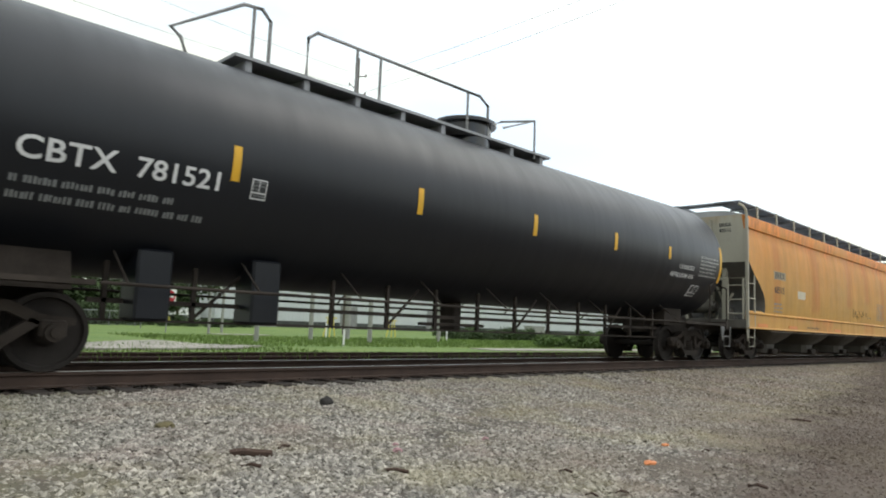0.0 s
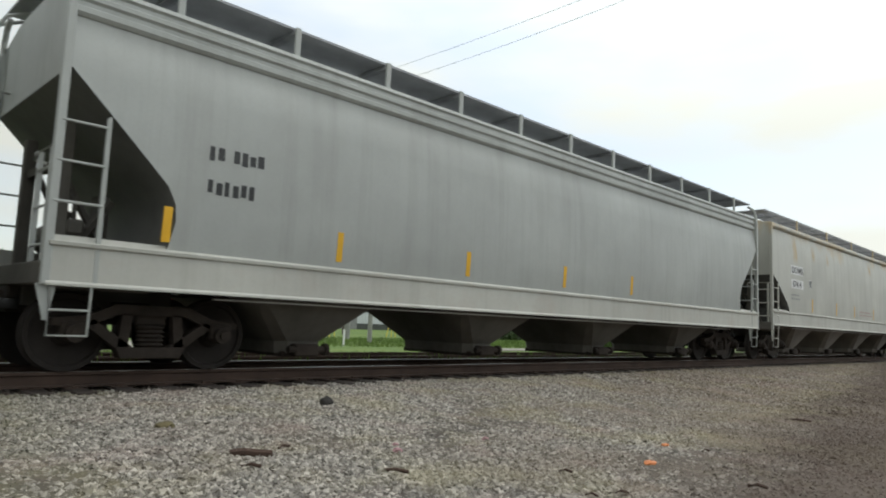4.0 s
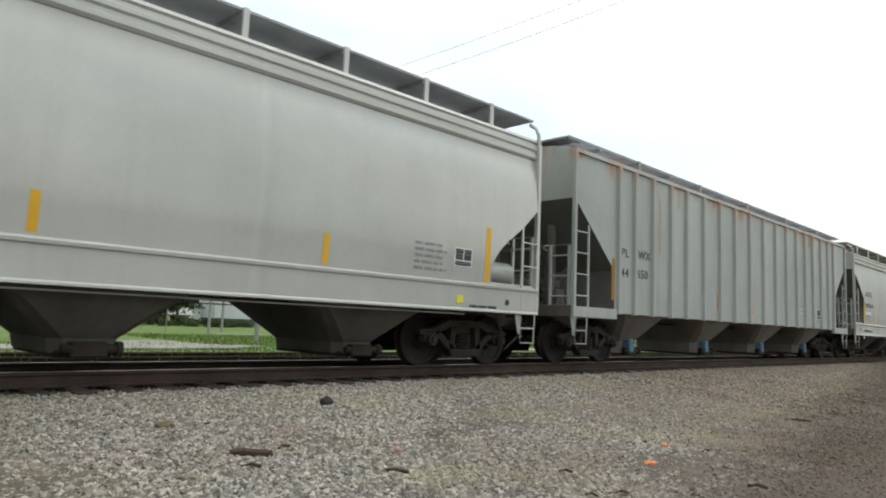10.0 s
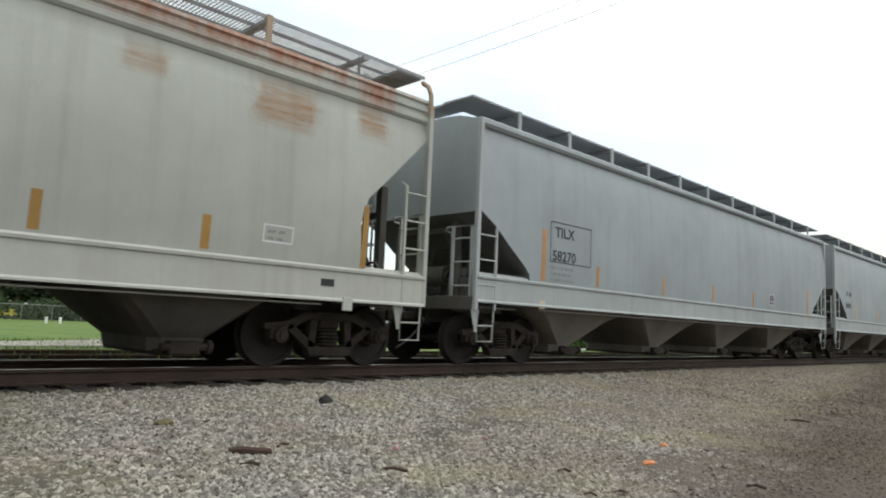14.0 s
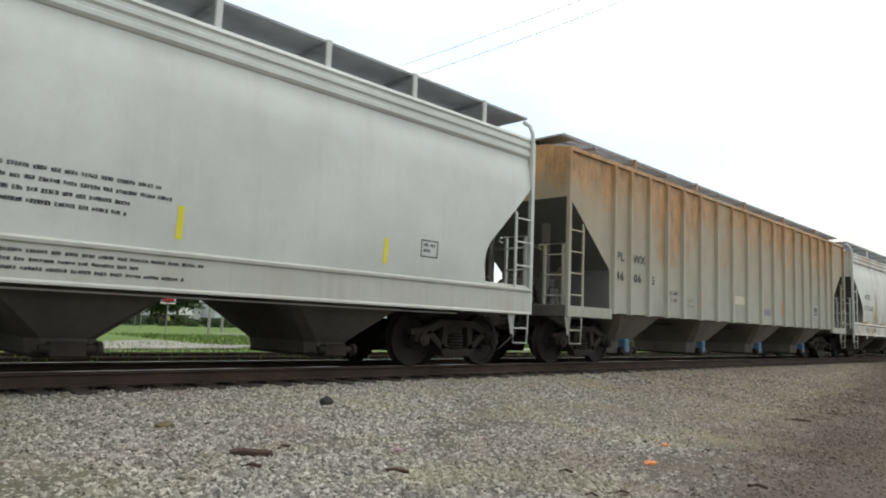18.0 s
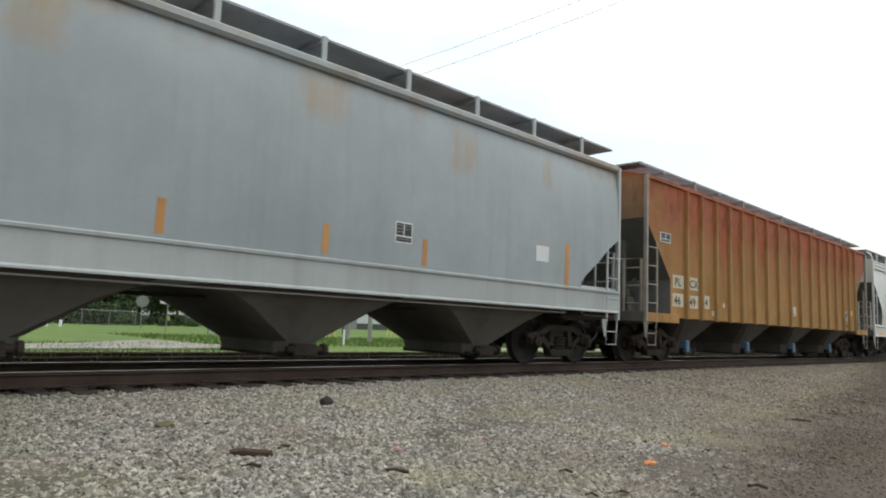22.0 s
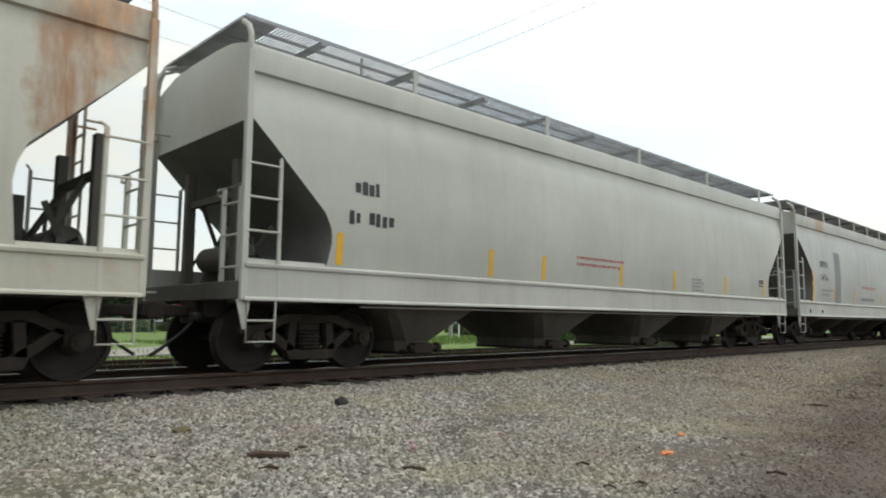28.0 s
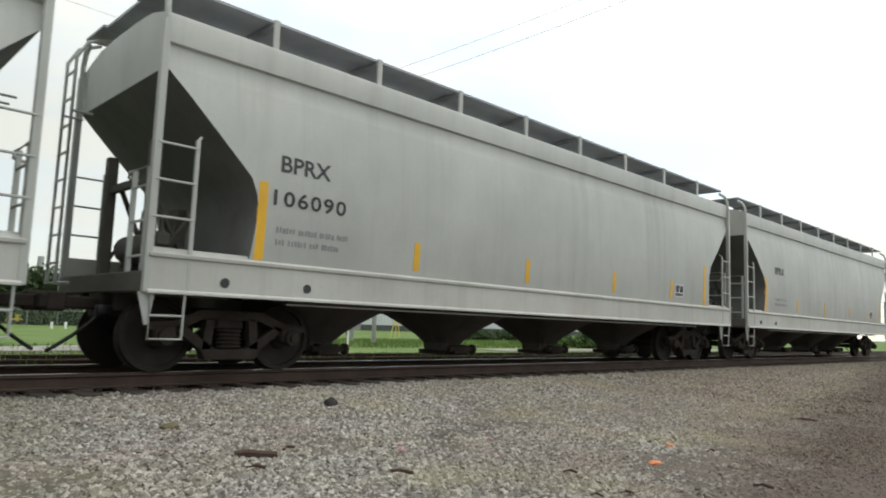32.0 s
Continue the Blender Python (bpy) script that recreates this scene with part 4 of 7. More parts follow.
def gate_mesh(deep):
    b = bmesh.new()
    box(b, -0.31, 0.31, -deep, deep, 0.17, 0.25, 0.01)
    box(b, -0.20, 0.20, -deep - 0.20, -deep - 0.03, 0.18, 0.36, 0.02)
    tube(b, (-0.30, -deep - 0.15, 0.28), (0.34, -deep - 0.15, 0.28), 0.05, 8)
    tube(b, (0.30, -deep - 0.15, 0.28), (0.36, -deep - 0.15, 0.28), 0.09, 10)
    return mesh_of("outlet_gate", b)


def gate_box_mesh():
    b = bmesh.new()
    box(b, -0.10, 0.10, -1.12, -0.92, 0.24, 0.56, 0.03)
    return mesh_of("gate_drive", b)


def board_mesh(L, eave, grated, rise=0.46):
    """Roof walkway along both sides."""
    b = bmesh.new()
    z = eave + rise
    for s in (-1, 1):
        y0, y1 = (0.60, 1.37)
        if grated:
            for y in (y0, (y0 + y1) / 2, y1):
                box(b, 0.0, L, s * y - 0.010, s * y + 0.010, z - 0.05, z)
            n = int(L / 0.055)
            for i in range(n):
                x = 0.03 + i * (L - 0.06) / (n - 1)
                box(b, x - 0.010, x + 0.010, min(s * y0, s * y1), max(s * y0, s * y1), z - 0.014, z - 0.004)
        else:
            box(b, -0.05, L + 0.05, min(s * y0, s * y1), max(s * y0, s * y1), z - 0.035, z)
    for x in (0.25, L - 0.25):
        box(b, x - 0.25, x + 0.25, -1.3, 1.3, z - 0.04, z - 0.002)
    return mesh_of("running_board", b, 25)


def prop_mesh(eave, rise=0.46):
    b = bmesh.new()
    box(b, -0.045, 0.045, -1.425, -1.385, eave - 0.02, eave + rise, 0.006)
    return mesh_of("board_support", b)


def arm_mesh(eave, rise=0.46):
    b = bmesh.new()
    box(b, -0.05, 0.05, -1.38, -0.58, eave + rise - 0.10, eave + rise - 0.04)
    return mesh_of("board_arm", b)


def hatch_mesh(L, eave):
    b = bmesh.new()
    box(b, 0.8, L - 0.8, -0.28, 0.28, eave + 0.18, eave + 0.30, 0.02)
    return mesh_of("roof_hatch", b)


def hopper(label, S, L, paint, cut="round", prof="bulge", chord="ribbed", eave=4.35, grated=False, ribs=(), sill="band", sill_paint=None, brake="", tank=False, props=None, curl=True, truck_tint=None, gate_drive=False, chord_paint=None, end_paint=None, rib_paint=None, flare=(2.05, 0.78), post_paint=None, bay_tint=None, bay_shift=0.0, bay_apart=None, funnel=False, rear_cut=None, rise=0.46, board=None, roof_paint=None, strut_paint=None):
    car = tagged(new("hopper_wagon"), label, "freight wagon", "wagons of the passing train")
    trim = post_paint or paint
    side_tab = SIDES[prof]
    key = (L, cut, prof, eave)
    low_z = 1.12 if sill in ("rib", "high", "slim") else 1.0
    body = put("body", cached(("hull",) + key, lambda: hull_mesh(L, cut, prof, eave, low_z, rear_cut or cut)), paint, car)
    body.material_slots[1].link = "OBJECT"
    body.material_slots[1].material = end_paint or paint
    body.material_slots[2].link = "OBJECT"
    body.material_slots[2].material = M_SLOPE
    body.material_slots[3].link = "OBJECT"
    body.material_slots[3].material = roof_paint or paint
    turned = pose(L, 0, 0, 0, 0, 180)
    for m in (None, turned):
        put("top_chord", cached(("chord", L, chord, eave), lambda: chord_mesh(L, chord, eave)), chord_paint or paint, car, "pressed steel roof edge", m)
        if sill != "rib":
            put("side_sill", cached(("sill", L, sill), lambda: sill_mesh(L, sill)), sill_paint or paint, car, "pale side sill with a rolled lip", m)
            low_lip = {"band": 0.925, "high": 1.065, "slim": 1.06}[sill]
            put("sill_flange", cached(("flange", L, low_lip), lambda: flange_mesh(L, low_lip)), M_LIP, car, "thin dusty flange below the sill", m)
    if sill == "rib":
        for m in (pose(0, 0, 0), pose(L - 1.62, 0, 0), pose(1.62, 0, 0, 0, 0, 180), turned):
            put("side_sill", cached("corner_sill", corner_sill_mesh), sill_paint or paint, car, "short sill below the end platform", m)
    put("running_board", cached(("board", L, eave, grated, rise), lambda: board_mesh(L, eave, grated, rise)), M_GRATE if grated else board or M_BOARD, car, "open steel grating walkway" if grated else "dark solid roof walkway")
    put("roof_hatch", cached(("hatch", L, eave), lambda: hatch_mesh(L, eave)), M_GRATE, car, "long trough hatch cover")
    first, last, n_props = props or (1.25, L - 1.25, max(8, int(L / 1.7)))
    for i in range(n_props):
        x = first + i * (last - first) / (n_props - 1)
        if not grated or i % 2 == 1:
            put("board_support", cached(("prop", eave, rise), lambda: prop_mesh(eave, rise)), trim, car, "", pose(x, 0, 0))
        put("board_arm", cached(("arm", eave, rise), lambda: arm_mesh(eave, rise)), M_GRATE, car, "", pose(x, 0, 0))
    for end in (0, 1):
        half = pose(0, 0, 0) if end == 0 else pose(L, 0, 0, 0, 0, 180)
        put("end_platform", cached("end_frame", end_frame_mesh), M_BAY, car, "grimy end platform and beam", half)
        add_struts(car, half, strut_paint or M_BAY)
        add_brake_gear(car, half)
        put("corner_post", cached(("post", eave, curl), lambda: post_mesh(eave, curl)), trim, car, "", pose(0 if end == 0 else L, 0, 0))
        put("corner_post", cached(("post", eave, curl), lambda: post_mesh(eave, curl)), trim, car, "", pose(L if end == 0 else 0, 0, 0, 0, 0, 180))
        tall = 2.62 if cut in ("round", "low", "box") else 2.85
        straight, flipped = (cached(("ladder", tall, f), lambda: ladder_meshes(tall, f)) for f in (False, True))
        stp = cached("stirrup", stirrup_mesh)
        shift = pose(0, 0, 0) if end == 0 else pose(L - 0.49, 0, 0)
        put_ladder("side_ladder", straight if end == 0 else flipped, trim, car, shift)
        put_ladder("side_ladder", flipped if end == 0 else straight, trim, car, pose(0.49, 0, 0, 0, 0, 180) if end == 0 else turned)
        put("step_stirrup", stp, trim, car, "bent steel step below the sill", pose(0, 0, 0) if end == 0 else pose(L - 0.52, 0, 0))
        put_ladder("end_ladder", cached("end_ladder", end_ladder_meshes), trim, car, pose(0, 0, 0) if end == 0 else pose(L, 0, 0))
        put_ladder("far_ladder", cached(("far_ladder", eave), lambda: far_ladder_meshes(eave)), trim, car, pose(0, 0, 0) if end == 0 else pose(L + 0.28, 0, 0))
    if "f" in brake:
        put("hand_brake", cached("hand_brake", brake_wheel_mesh), M_RUN, car, "black hand brake wheel and gear box", pose(-0.02, 0.35, 2.25))
    if "r" in brake:
        put("hand_brake", cached("hand_brake", brake_wheel_mesh), M_RUN, car, "black hand brake wheel and gear box", pose(L + 0.02, -0.35, 2.25, 0, 0, 180))
    if tank:
        put("air_reservoir", cached("reservoir", reservoir_mesh), paint, car, "cylindrical air reservoir on the end platform", pose(L - 1.4, 0, 0))
    apart = bay_apart or 4.10 if ribs or bay_apart else 3.95 if L > 18.7 else 3.68 if L > 17.0 else 3.03
    w, narrow = flare
    for xb in (L / 2 - 0.1 + bay_shift + k * apart for k in (-1.5, -0.5, 0.5, 1.5)):
        bay = put("hopper_bay", cached(("bay", flare, low_z, funnel), lambda: funnel_mesh(low_z + 0.1, 0.20) if funnel else bay_mesh(w, narrow, low_z + 0.1, 0.22)), bay_tint or M_BAY, car, "sloping hopper bay with road dirt", pose(xb, 0, 0))
        put("outlet_gate", cached(("gate", funnel), lambda: gate_mesh(0.34 if funnel else 0.90)), M_RUN, bay, "dark sliding outlet gate")
        if gate_drive:
            put("gate_drive", cached("gate_box", gate_box_mesh), M_BLUE, bay, "blue gate drive", pose(-0.05 if ribs else 0.30, 0, 0))
    if ribs:
        rib_bm = cached("rib", lambda: rib_mesh(eave))
        for x in ribs:
            put("side_rib", rib_bm, rib_paint or paint, car, "", pose(x, 0, 0))
            put("side_rib", rib_bm, rib_paint or paint, car, "", pose(x, 0, 0, 0, 0, 180))
    put("brake_pipe", cached(("brake_pipe", L), lambda: brake_pipe_mesh(L)), M_RUN, car, "dark brake pipe under the bays")
    add_couplers(car, L)
    for x in (1.37, L - 1.37):
        add_truck(car, x, truck_tint or M_RUN)
    top_sill = SILLS[sill][1] if sill in SILLS else 0.0
    side = lambda z: interp(z, side_tab) if z > top_sill else 1.603
    car["run"] = S
    return car, side


def rib_mesh(eave):
    b = bmesh.new()
    ring = [(-0.085, -1.525), (-0.055, -1.605), (0.055, -1.605), (0.085, -1.525)]
    r0 = [b.verts.new((x, y, 1.10)) for x, y in ring]
    r1 = [b.verts.new((x, y, eave - 0.06)) for x, y in ring]
    for i in range(4):
        b.faces.new((r0[i], r0[(i + 1) % 4], r1[(i + 1) % 4], r1[i]))
    b.faces.new(r0)
    b.faces.new(r1)
    return mesh_of("side_rib", b, 20)


# --- tank wagons ---
def tank_mesh(L, r, zc):
    b = bmesh.new()
    prof = [(0.0, 0.0)] + [(0.62 * (1 - math.cos(a)), r * math.sin(a) ** 0.9) for a in np.linspace(0.15, math.pi / 2, 9)]
    prof += [(L * f, r) for f in (0.2, 0.4, 0.6, 0.8)] + [(L - x, q) for x, q in prof[::-1]]
    n = 48
    rings = []
    for x, q in prof:
        rings.append([b.verts.new((x, q * math.cos(a * math.tau / n), zc + q * math.sin(a * math.tau / n))) for a in range(n)] if q > 0 else [b.verts.new((x, 0, zc))])
    for r0, r1 in zip(rings, rings[1:]):
        for i in range(n):
            if len(r0) == 1:
                b.faces.new((r0[0], r1[(i + 1) % n], r1[i]))
            elif len(r1) == 1:
                b.faces.new((r0[i], r0[(i + 1) % n], r1[0]))
            else:
                b.faces.new((r0[i], r0[(i + 1) % n], r1[(i + 1) % n], r1[i]))
    return mesh_of("tank", b, 50)


def tank_wagon(label, S, L, paint, r, zc, truck_in=1.4, rail=None):
    car = tagged(new("tank_wagon"), label, "tank wagon", "wagons of the passing train")
    put("tank", tank_mesh(L - 0.2, r, zc), paint, car, "", pose(0.1, 0, 0))
    side = lambda z: math.sqrt(max(0.01, r * r - (z - zc) ** 2))
    for x0, x1, beam in ((0.0, 2.7, (-0.05, 0.12)), (L - 2.7, L, (L - 0.12, L + 0.05))):
        for s in (-1, 1):
            b = bmesh.new()
            extrude_x(b, [(s * 1.02, 1.06), (s * 1.5, 1.06), (s * 1.5, 1.0), (s * 1.02, 1.0)], x0 + 0.15, x1 - 0.15)
            part("side_platform", b, M_RUN, car)
        b = bmesh.new()
        box(b, beam[0], beam[1], -1.5, 1.5, 0.90, 1.12, 0.012)
        part("end_beam", b, M_RUN, car)
        b = bmesh.new()
        box(b, x0 + 0.13, x1 - 0.13, -0.32, 0.32, 0.75, 1.2)
        part("stub_sill", b, M_RUN, car, "black stub sill")
    for x in (2.0, L - 2.0):
        for s in (-1, 1):
            b = bmesh.new()
            extrude_y(b, [(x - 0.5, 0.95), (x + 0.5, 0.95), (x + 0.42, 1.7), (x - 0.42, 1.7)], min(s * 0.3, s * 0.85), max(s * 0.3, s * 0.85))
            part("saddle", b, M_RUN, car, "black tank saddle")
    b = bmesh.new()
    for s in (-1, 1):
        tube(b, (2.6, s * 1.48, 1.03), (L - 2.6, s * 1.48, 1.03), 0.022, 8)
        n = 9
        for i in range(n):
            x = 2.9 + i * (L - 5.8) / (n - 1)
            tube(b, (x, s * 1.48, 1.03), (x, s * (side(1.45) - 0.02), 1.45), 0.014, 5)
    part("side_handrail", b, rail or M_GALV, car, "worn handrail along the tank")
    for x0, d in ((0.05, 1), (L - 0.05, -1)):
        b = bmesh.new()
        pipe(b, [(x0 - d * 0.08, -1.45, 1.1), (x0 - d * 0.08, -1.45, 2.05), (x0 - d * 0.08, -1.2, 2.15), (x0 - d * 0.08, 1.2, 2.15), (x0 - d * 0.08, 1.45, 2.05), (x0 - d * 0.08, 1.45, 1.1)], 0.022, 6)
        part("end_handrail", b, rail or M_GALV, car)
        b = bmesh.new()
        pipe(b, [(x0, -1.47, 2.05), (x0 + d * 0.9, -1.52, 2.15), (x0 + d * 1.15, -1.52, 2.05), (x0 + d * 1.2, -1.52, 1.06)], 0.022, 6)
        part("platform_handrail", b, rail or M_GALV, car)
    for x, d in ((0.0, 1), (L, -1)):
        put("step_stirrup", cached("stirrup", stirrup_mesh), M_GALV, car, "", pose(x if d == 1 else x - 0.52, 0, 0))
    put("hand_brake", cached("hand_brake", brake_wheel_mesh), M_RUN, car, "black hand brake wheel", pose(0.05, -0.6, 1.75))
    b = bmesh.new()
    tube(b, (L * 0.5 - 1.5, -0.7, 0.72), (L * 0.5 + 0.2, -0.7, 0.72), 0.03, 6)
    box(b, L * 0.5 - 0.12, L * 0.5 + 0.12, -0.2, 0.2, 0.60, zc - r + 0.05, 0.03)
    part("outlet_valve", b, M_RUN, car, "bottom outlet and brake rigging")
    add_couplers(car, L)
    for x in (truck_in, L - truck_in):
        add_truck(car, x, M_RUN)
    car["run"] = S
    return car, side


# --- the train, wagon by wagon ---
STARTS = [0.05, 20.63, 40.97, 61.3, 81.82, 102.24, 118.53, 138.92, 159.29, 179.37, 196.77, 214.14, 234.56, 254.95, 274.2, 294.28, 313.54, 333.95, 354.05, 371.56, 390.86, 407.63, 427.2, 444.39, 461.59, 478.77, 495.97]
# metres that the train has rolled by each second: it slows down little by little
ROLLED = [(0, -0.0), (1, 14.91), (2, 29.65), (3, 44.44), (4, 59.23), (5, 74.04), (6, 88.97), (7, 103.69), (8, 118.83), (9, 133.21), (10, 147.62), (11, 161.97), (12, 176.6), (13, 190.99), (14, 205.41), (15, 219.8), (16, 234.17), (17, 248.63), (18, 262.73), (19, 276.83), (20, 291.39), (21, 305.19), (22, 319.34), (23, 333.69), (24, 347.44), (25, 361.53), (26, 375.66), (27, 389.62), (28, 403.46), (29, 417.15), (30, 430.91), (31, 444.58), (32, 458.53)]
GAP = 1.25
RIB_PLACES = (1.75, 2.45, 3.30, 4.20, 5.05, 6.05, 7.08, 8.10, 9.18, 10.25, 11.28, 12.26, 13.24, 14.10, 14.94, 15.83, 16.66, 17.34)


def length_of(i):
    return round(STARTS[i + 1] - STARTS[i] - GAP, 2)


TRAIN = []


def scrawl(car, side, material, strokes):
    """Spray-painted strokes on the side, each its own part."""
    for row in strokes:
        b = bmesh.new()
        pipe(b, [(x, -side(z) - 0.001, z) for x, z in row], 0.010, 5)
        part("spray_stroke", b, material, car, "thin grey spray paint stroke")


def build_train():
    P_ORANGE = car_paint("orange_faded_paint", (0.68, 0.375, 0.068), 0.5, rust=0.62, rust_c=(0.58, 0.18, 0.018), second=(0.63, 0.245, 0.026), seed=1, grime=0.4, stretch=(0.9, 1, 0.6), runs=((2.33, 0.5, 1.6, 4.0), (6.13, 0.7, 1.5, 4.1), (10.27, 0.6, 1.9, 4.1), (12.87, 0.5, 2.2, 4.1), (15.47, 0.4, 1.5, 3.6)), mottle=0.4, run_strength=0.66, gloss=0.45)
    P_ORANGE_SILL = car_paint("orange_sill_paint", (0.70, 0.355, 0.05), 0.5, seed=1.5, grime=0.45, rust=0.35, rust_c=(0.58, 0.20, 0.025), rust_z=(0.0, 2.0))
    P_TAN = car_paint("tan_yellow_paint", (0.48, 0.305, 0.07), 0.55, rust=0.42, rust_c=(0.42, 0.15, 0.015), second=(0.44, 0.262, 0.05), seed=2, skirt=0.85, runs=((1.83, 0.45, 1.4, 3.4), (3.73, 0.2, 1.5, 2.6), (5.92, 0.25, 1.4, 2.6), (6.82, 0.15, 1.4, 2.4), (8.62, 0.5, 2.7, 3.7), (12.6, 1.0, 1.9, 2.9), (16.4, 0.9, 1.9, 3.0), (10.32, 0.3, 3.0, 3.8), (14.35, 0.3, 3.2, 4.1), (17.15, 0.35, 3.0, 4.1)), mottle=0.32, run_strength=0.7, gloss=0.45)
    P_TANSILL = car_paint("tan_sill_paint", (0.54, 0.40, 0.135), 0.5, seed=2.5, low=0.35, rust_c=(0.36, 0.14, 0.04))
    M_DARKFAINT = plain("worn_black_stencil", (0.10, 0.105, 0.10), 0.7, 0, 0.5, 9)
    M_PATCHDULL = plain("dull_grey_tan_repaint", (0.33, 0.27, 0.17), 0.7, 0, 0.25)
    M_WORNRAIL = plain("worn_grey_brown_rail_paint", (0.28, 0.245, 0.205), 0.6, 0, 0.35)
    M_SCRAWL = plain("thin_spray_paint", (0.20, 0.17, 0.11), 0.8, 0, 0.3)
    M_FAINT2 = plain("worn_white_print", (0.45, 0.45, 0.44), 0.7, 0, 0.3)
    M_AMBER = plain("dull_amber_strip", (0.36, 0.20, 0.05), 0.6, 0, 0.3)
    M_DULLORANGE = plain("faded_orange_strip", (0.50, 0.24, 0.07), 0.5, 0, 0.25, 4)
    M_REDFAINT = plain("faded_red_print", (0.40, 0.22, 0.20), 0.6, 0, 0.2)
    M_GOLDPANEL = plain("bright_yellow_panel", (0.70, 0.46, 0.03), 0.5, 0, 0.12)
    P_TANGREY = car_paint("dusty_cream_end_paint", (0.44, 0.42, 0.34), 0.55, rust=0.1, rust_c=(0.36, 0.22, 0.08), seed=31)
    P_GREY = car_paint("plain_grey_paint", (0.44, 0.46, 0.44), 0.45, seed=3)
    P_CREAM = car_paint("cream_grey_paint", (0.53, 0.53, 0.48), 0.45, rust=0.08, rust_c=(0.42, 0.28, 0.10), seed=4, runs=((2.14, 0.35, 3.2, 4.3), (4.04, 0.28, 3.4, 4.1), (5.64, 0.2, 3.4, 4.0), (11.55, 0.25, 3.5, 4.2), (15.25, 0.3, 3.4, 4.2), (17.05, 0.3, 3.3, 4.1)))
    P_LIGHT = car_paint("light_grey_gloss_paint", (0.57, 0.58, 0.535), 0.15, grime=0.10, mottle=0.06, seed=5, creases=((5.9, 0.30), (9.6, 0.18), (13.4, 0.16), (16.2, 0.2)), gloss=1.0)
    P_LIGHT2 = car_paint("light_grey_clean_paint", (0.57, 0.58, 0.535), 0.17, grime=0.12, mottle=0.06, seed=6, creases=((2.2, 0.35), (6.0, 0.2), (9.8, 0.25), (13.3, 0.2), (16.6, 0.25)), gloss=1.0)
    P_RIBGREY = car_paint("dull_grey_paint", (0.455, 0.48, 0.455), 0.55, rust=0.06, rust_c=(0.36, 0.17, 0.07), rust_size=2.0, seed=7, runs=((3.68, 0.09, 2.5, 4.2), (4.68, 0.16, 3.8, 4.3), (8.6, 0.35, 4.0, 4.9), (9.16, 0.13, 3.3, 4.8), (14.72, 0.28, 3.8, 4.8), (15.68, 0.12, 3.4, 4.3)))
    P_ACF = car_paint("grey_cream_paint", (0.50, 0.51, 0.46), 0.45, rust=0.03, rust_c=(0.45, 0.30, 0.09), seed=8, stretch=(1.8, 1, 0.3), runs=((1.70, 0.07, 3.5, 4.4), (3.30, 0.07, 3.5, 4.4), (14.53, 0.08, 3.1, 4.2), (14.85, 0.32, 3.2, 3.75)))
    P_RUSTTOP = car_paint("grey_paint_rusting_roof_edge", (0.50, 0.51, 0.46), 0.5, rust=0.30, rust_c=(0.30, 0.145, 0.042), rust_size=0.9, rust_z=(3.6, 4.3), seed=9, stretch=(0.9, 1, 0.5), brushed=True, runs=((0.25, 0.35, 3.85, 4.5), (1.08, 0.62, 3.0, 4.3), (2.95, 0.8, 3.3, 3.9), (4.95, 0.95, 3.05, 4.5), (6.65, 0.85, 3.55, 4.7), (11.56, 0.5, 3.4, 3.95), (13.4, 0.75, 3.15, 4.05), (14.96, 0.5, 3.35, 4.15)))
    P_RUSTEDGE = car_paint("grey_roof_edge_eaten_by_rust", (0.50, 0.51, 0.46), 0.5, rust=0.32, rust_c=(0.36, 0.125, 0.055), rust_z=(3.9, 4.5), seed=9.5, runs=((3.6, 4.2, 3.98, 5.4), (8.2, 1.8, 4.05, 5.4), (12.3, 3.4, 4.0, 5.4), (15.0, 0.6, 3.85, 5.4)))
    P_TILX = car_paint("blue_grey_paint", (0.37, 0.41, 0.43), 0.5, grime=0.2, seed=10)
    P_TILX2 = car_paint("blue_grey_worn_paint", (0.37, 0.41, 0.43), 0.5, rust=0.04, rust_c=(0.27, 0.165, 0.075), grime=0.2, seed=11, runs=((7.5, 0.45, 3.35, 4.6), (11.2, 0.6, 3.45, 4.4), (14.1, 0.5, 3.2, 4.2), (16.5, 0.22, 3.3, 4.2)), run_strength=0.5)
    P_CLEAN = car_paint("pale_grey_paint", (0.67, 0.69, 0.655), 0.42, grime=0.2, seed=12)
    P_RIBTAN = car_paint("grey_paint_with_orange_rust", (0.47, 0.465, 0.395), 0.55, rust=0.52, rust_c=(0.37, 0.185, 0.065), rust_z=(2.0, 4.4), rust_size=0.7, second=(0.38, 0.285, 0.18), seed=13, mottle=0.3, gloss=0.4)
    P_WHITE = car_paint("white_paint_rust_spotted", (0.66, 0.66, 0.60), 0.42, rust=0.06, rust_c=(0.27, 0.155, 0.05), rust_size=1.5, seed=14, low=0.6, runs=((3.36, 0.30, 1.4, 3.1), (3.2, 0.5, 1.3, 2.3), (2.70, 0.7, 0.9, 1.55), (7.35, 0.5, 0.9, 1.4), (4.9, 0.35, 0.9, 1.5), (8.95, 0.3, 0.9, 1.5), (10.4, 0.7, 0.8, 1.5), (12.9, 1.1, 0.85, 1.6), (14.6, 0.45, 0.8, 1.5), (16.2, 0.5, 0.8, 1.45), (13.05, 0.16, 2.5, 3.2), (13.2, 0.3, 2.2, 2.7), (2.1, 0.9, 3.95, 4.6), (4.2, 0.7, 4.0, 4.6), (9.0, 0.6, 4.05, 4.6)))
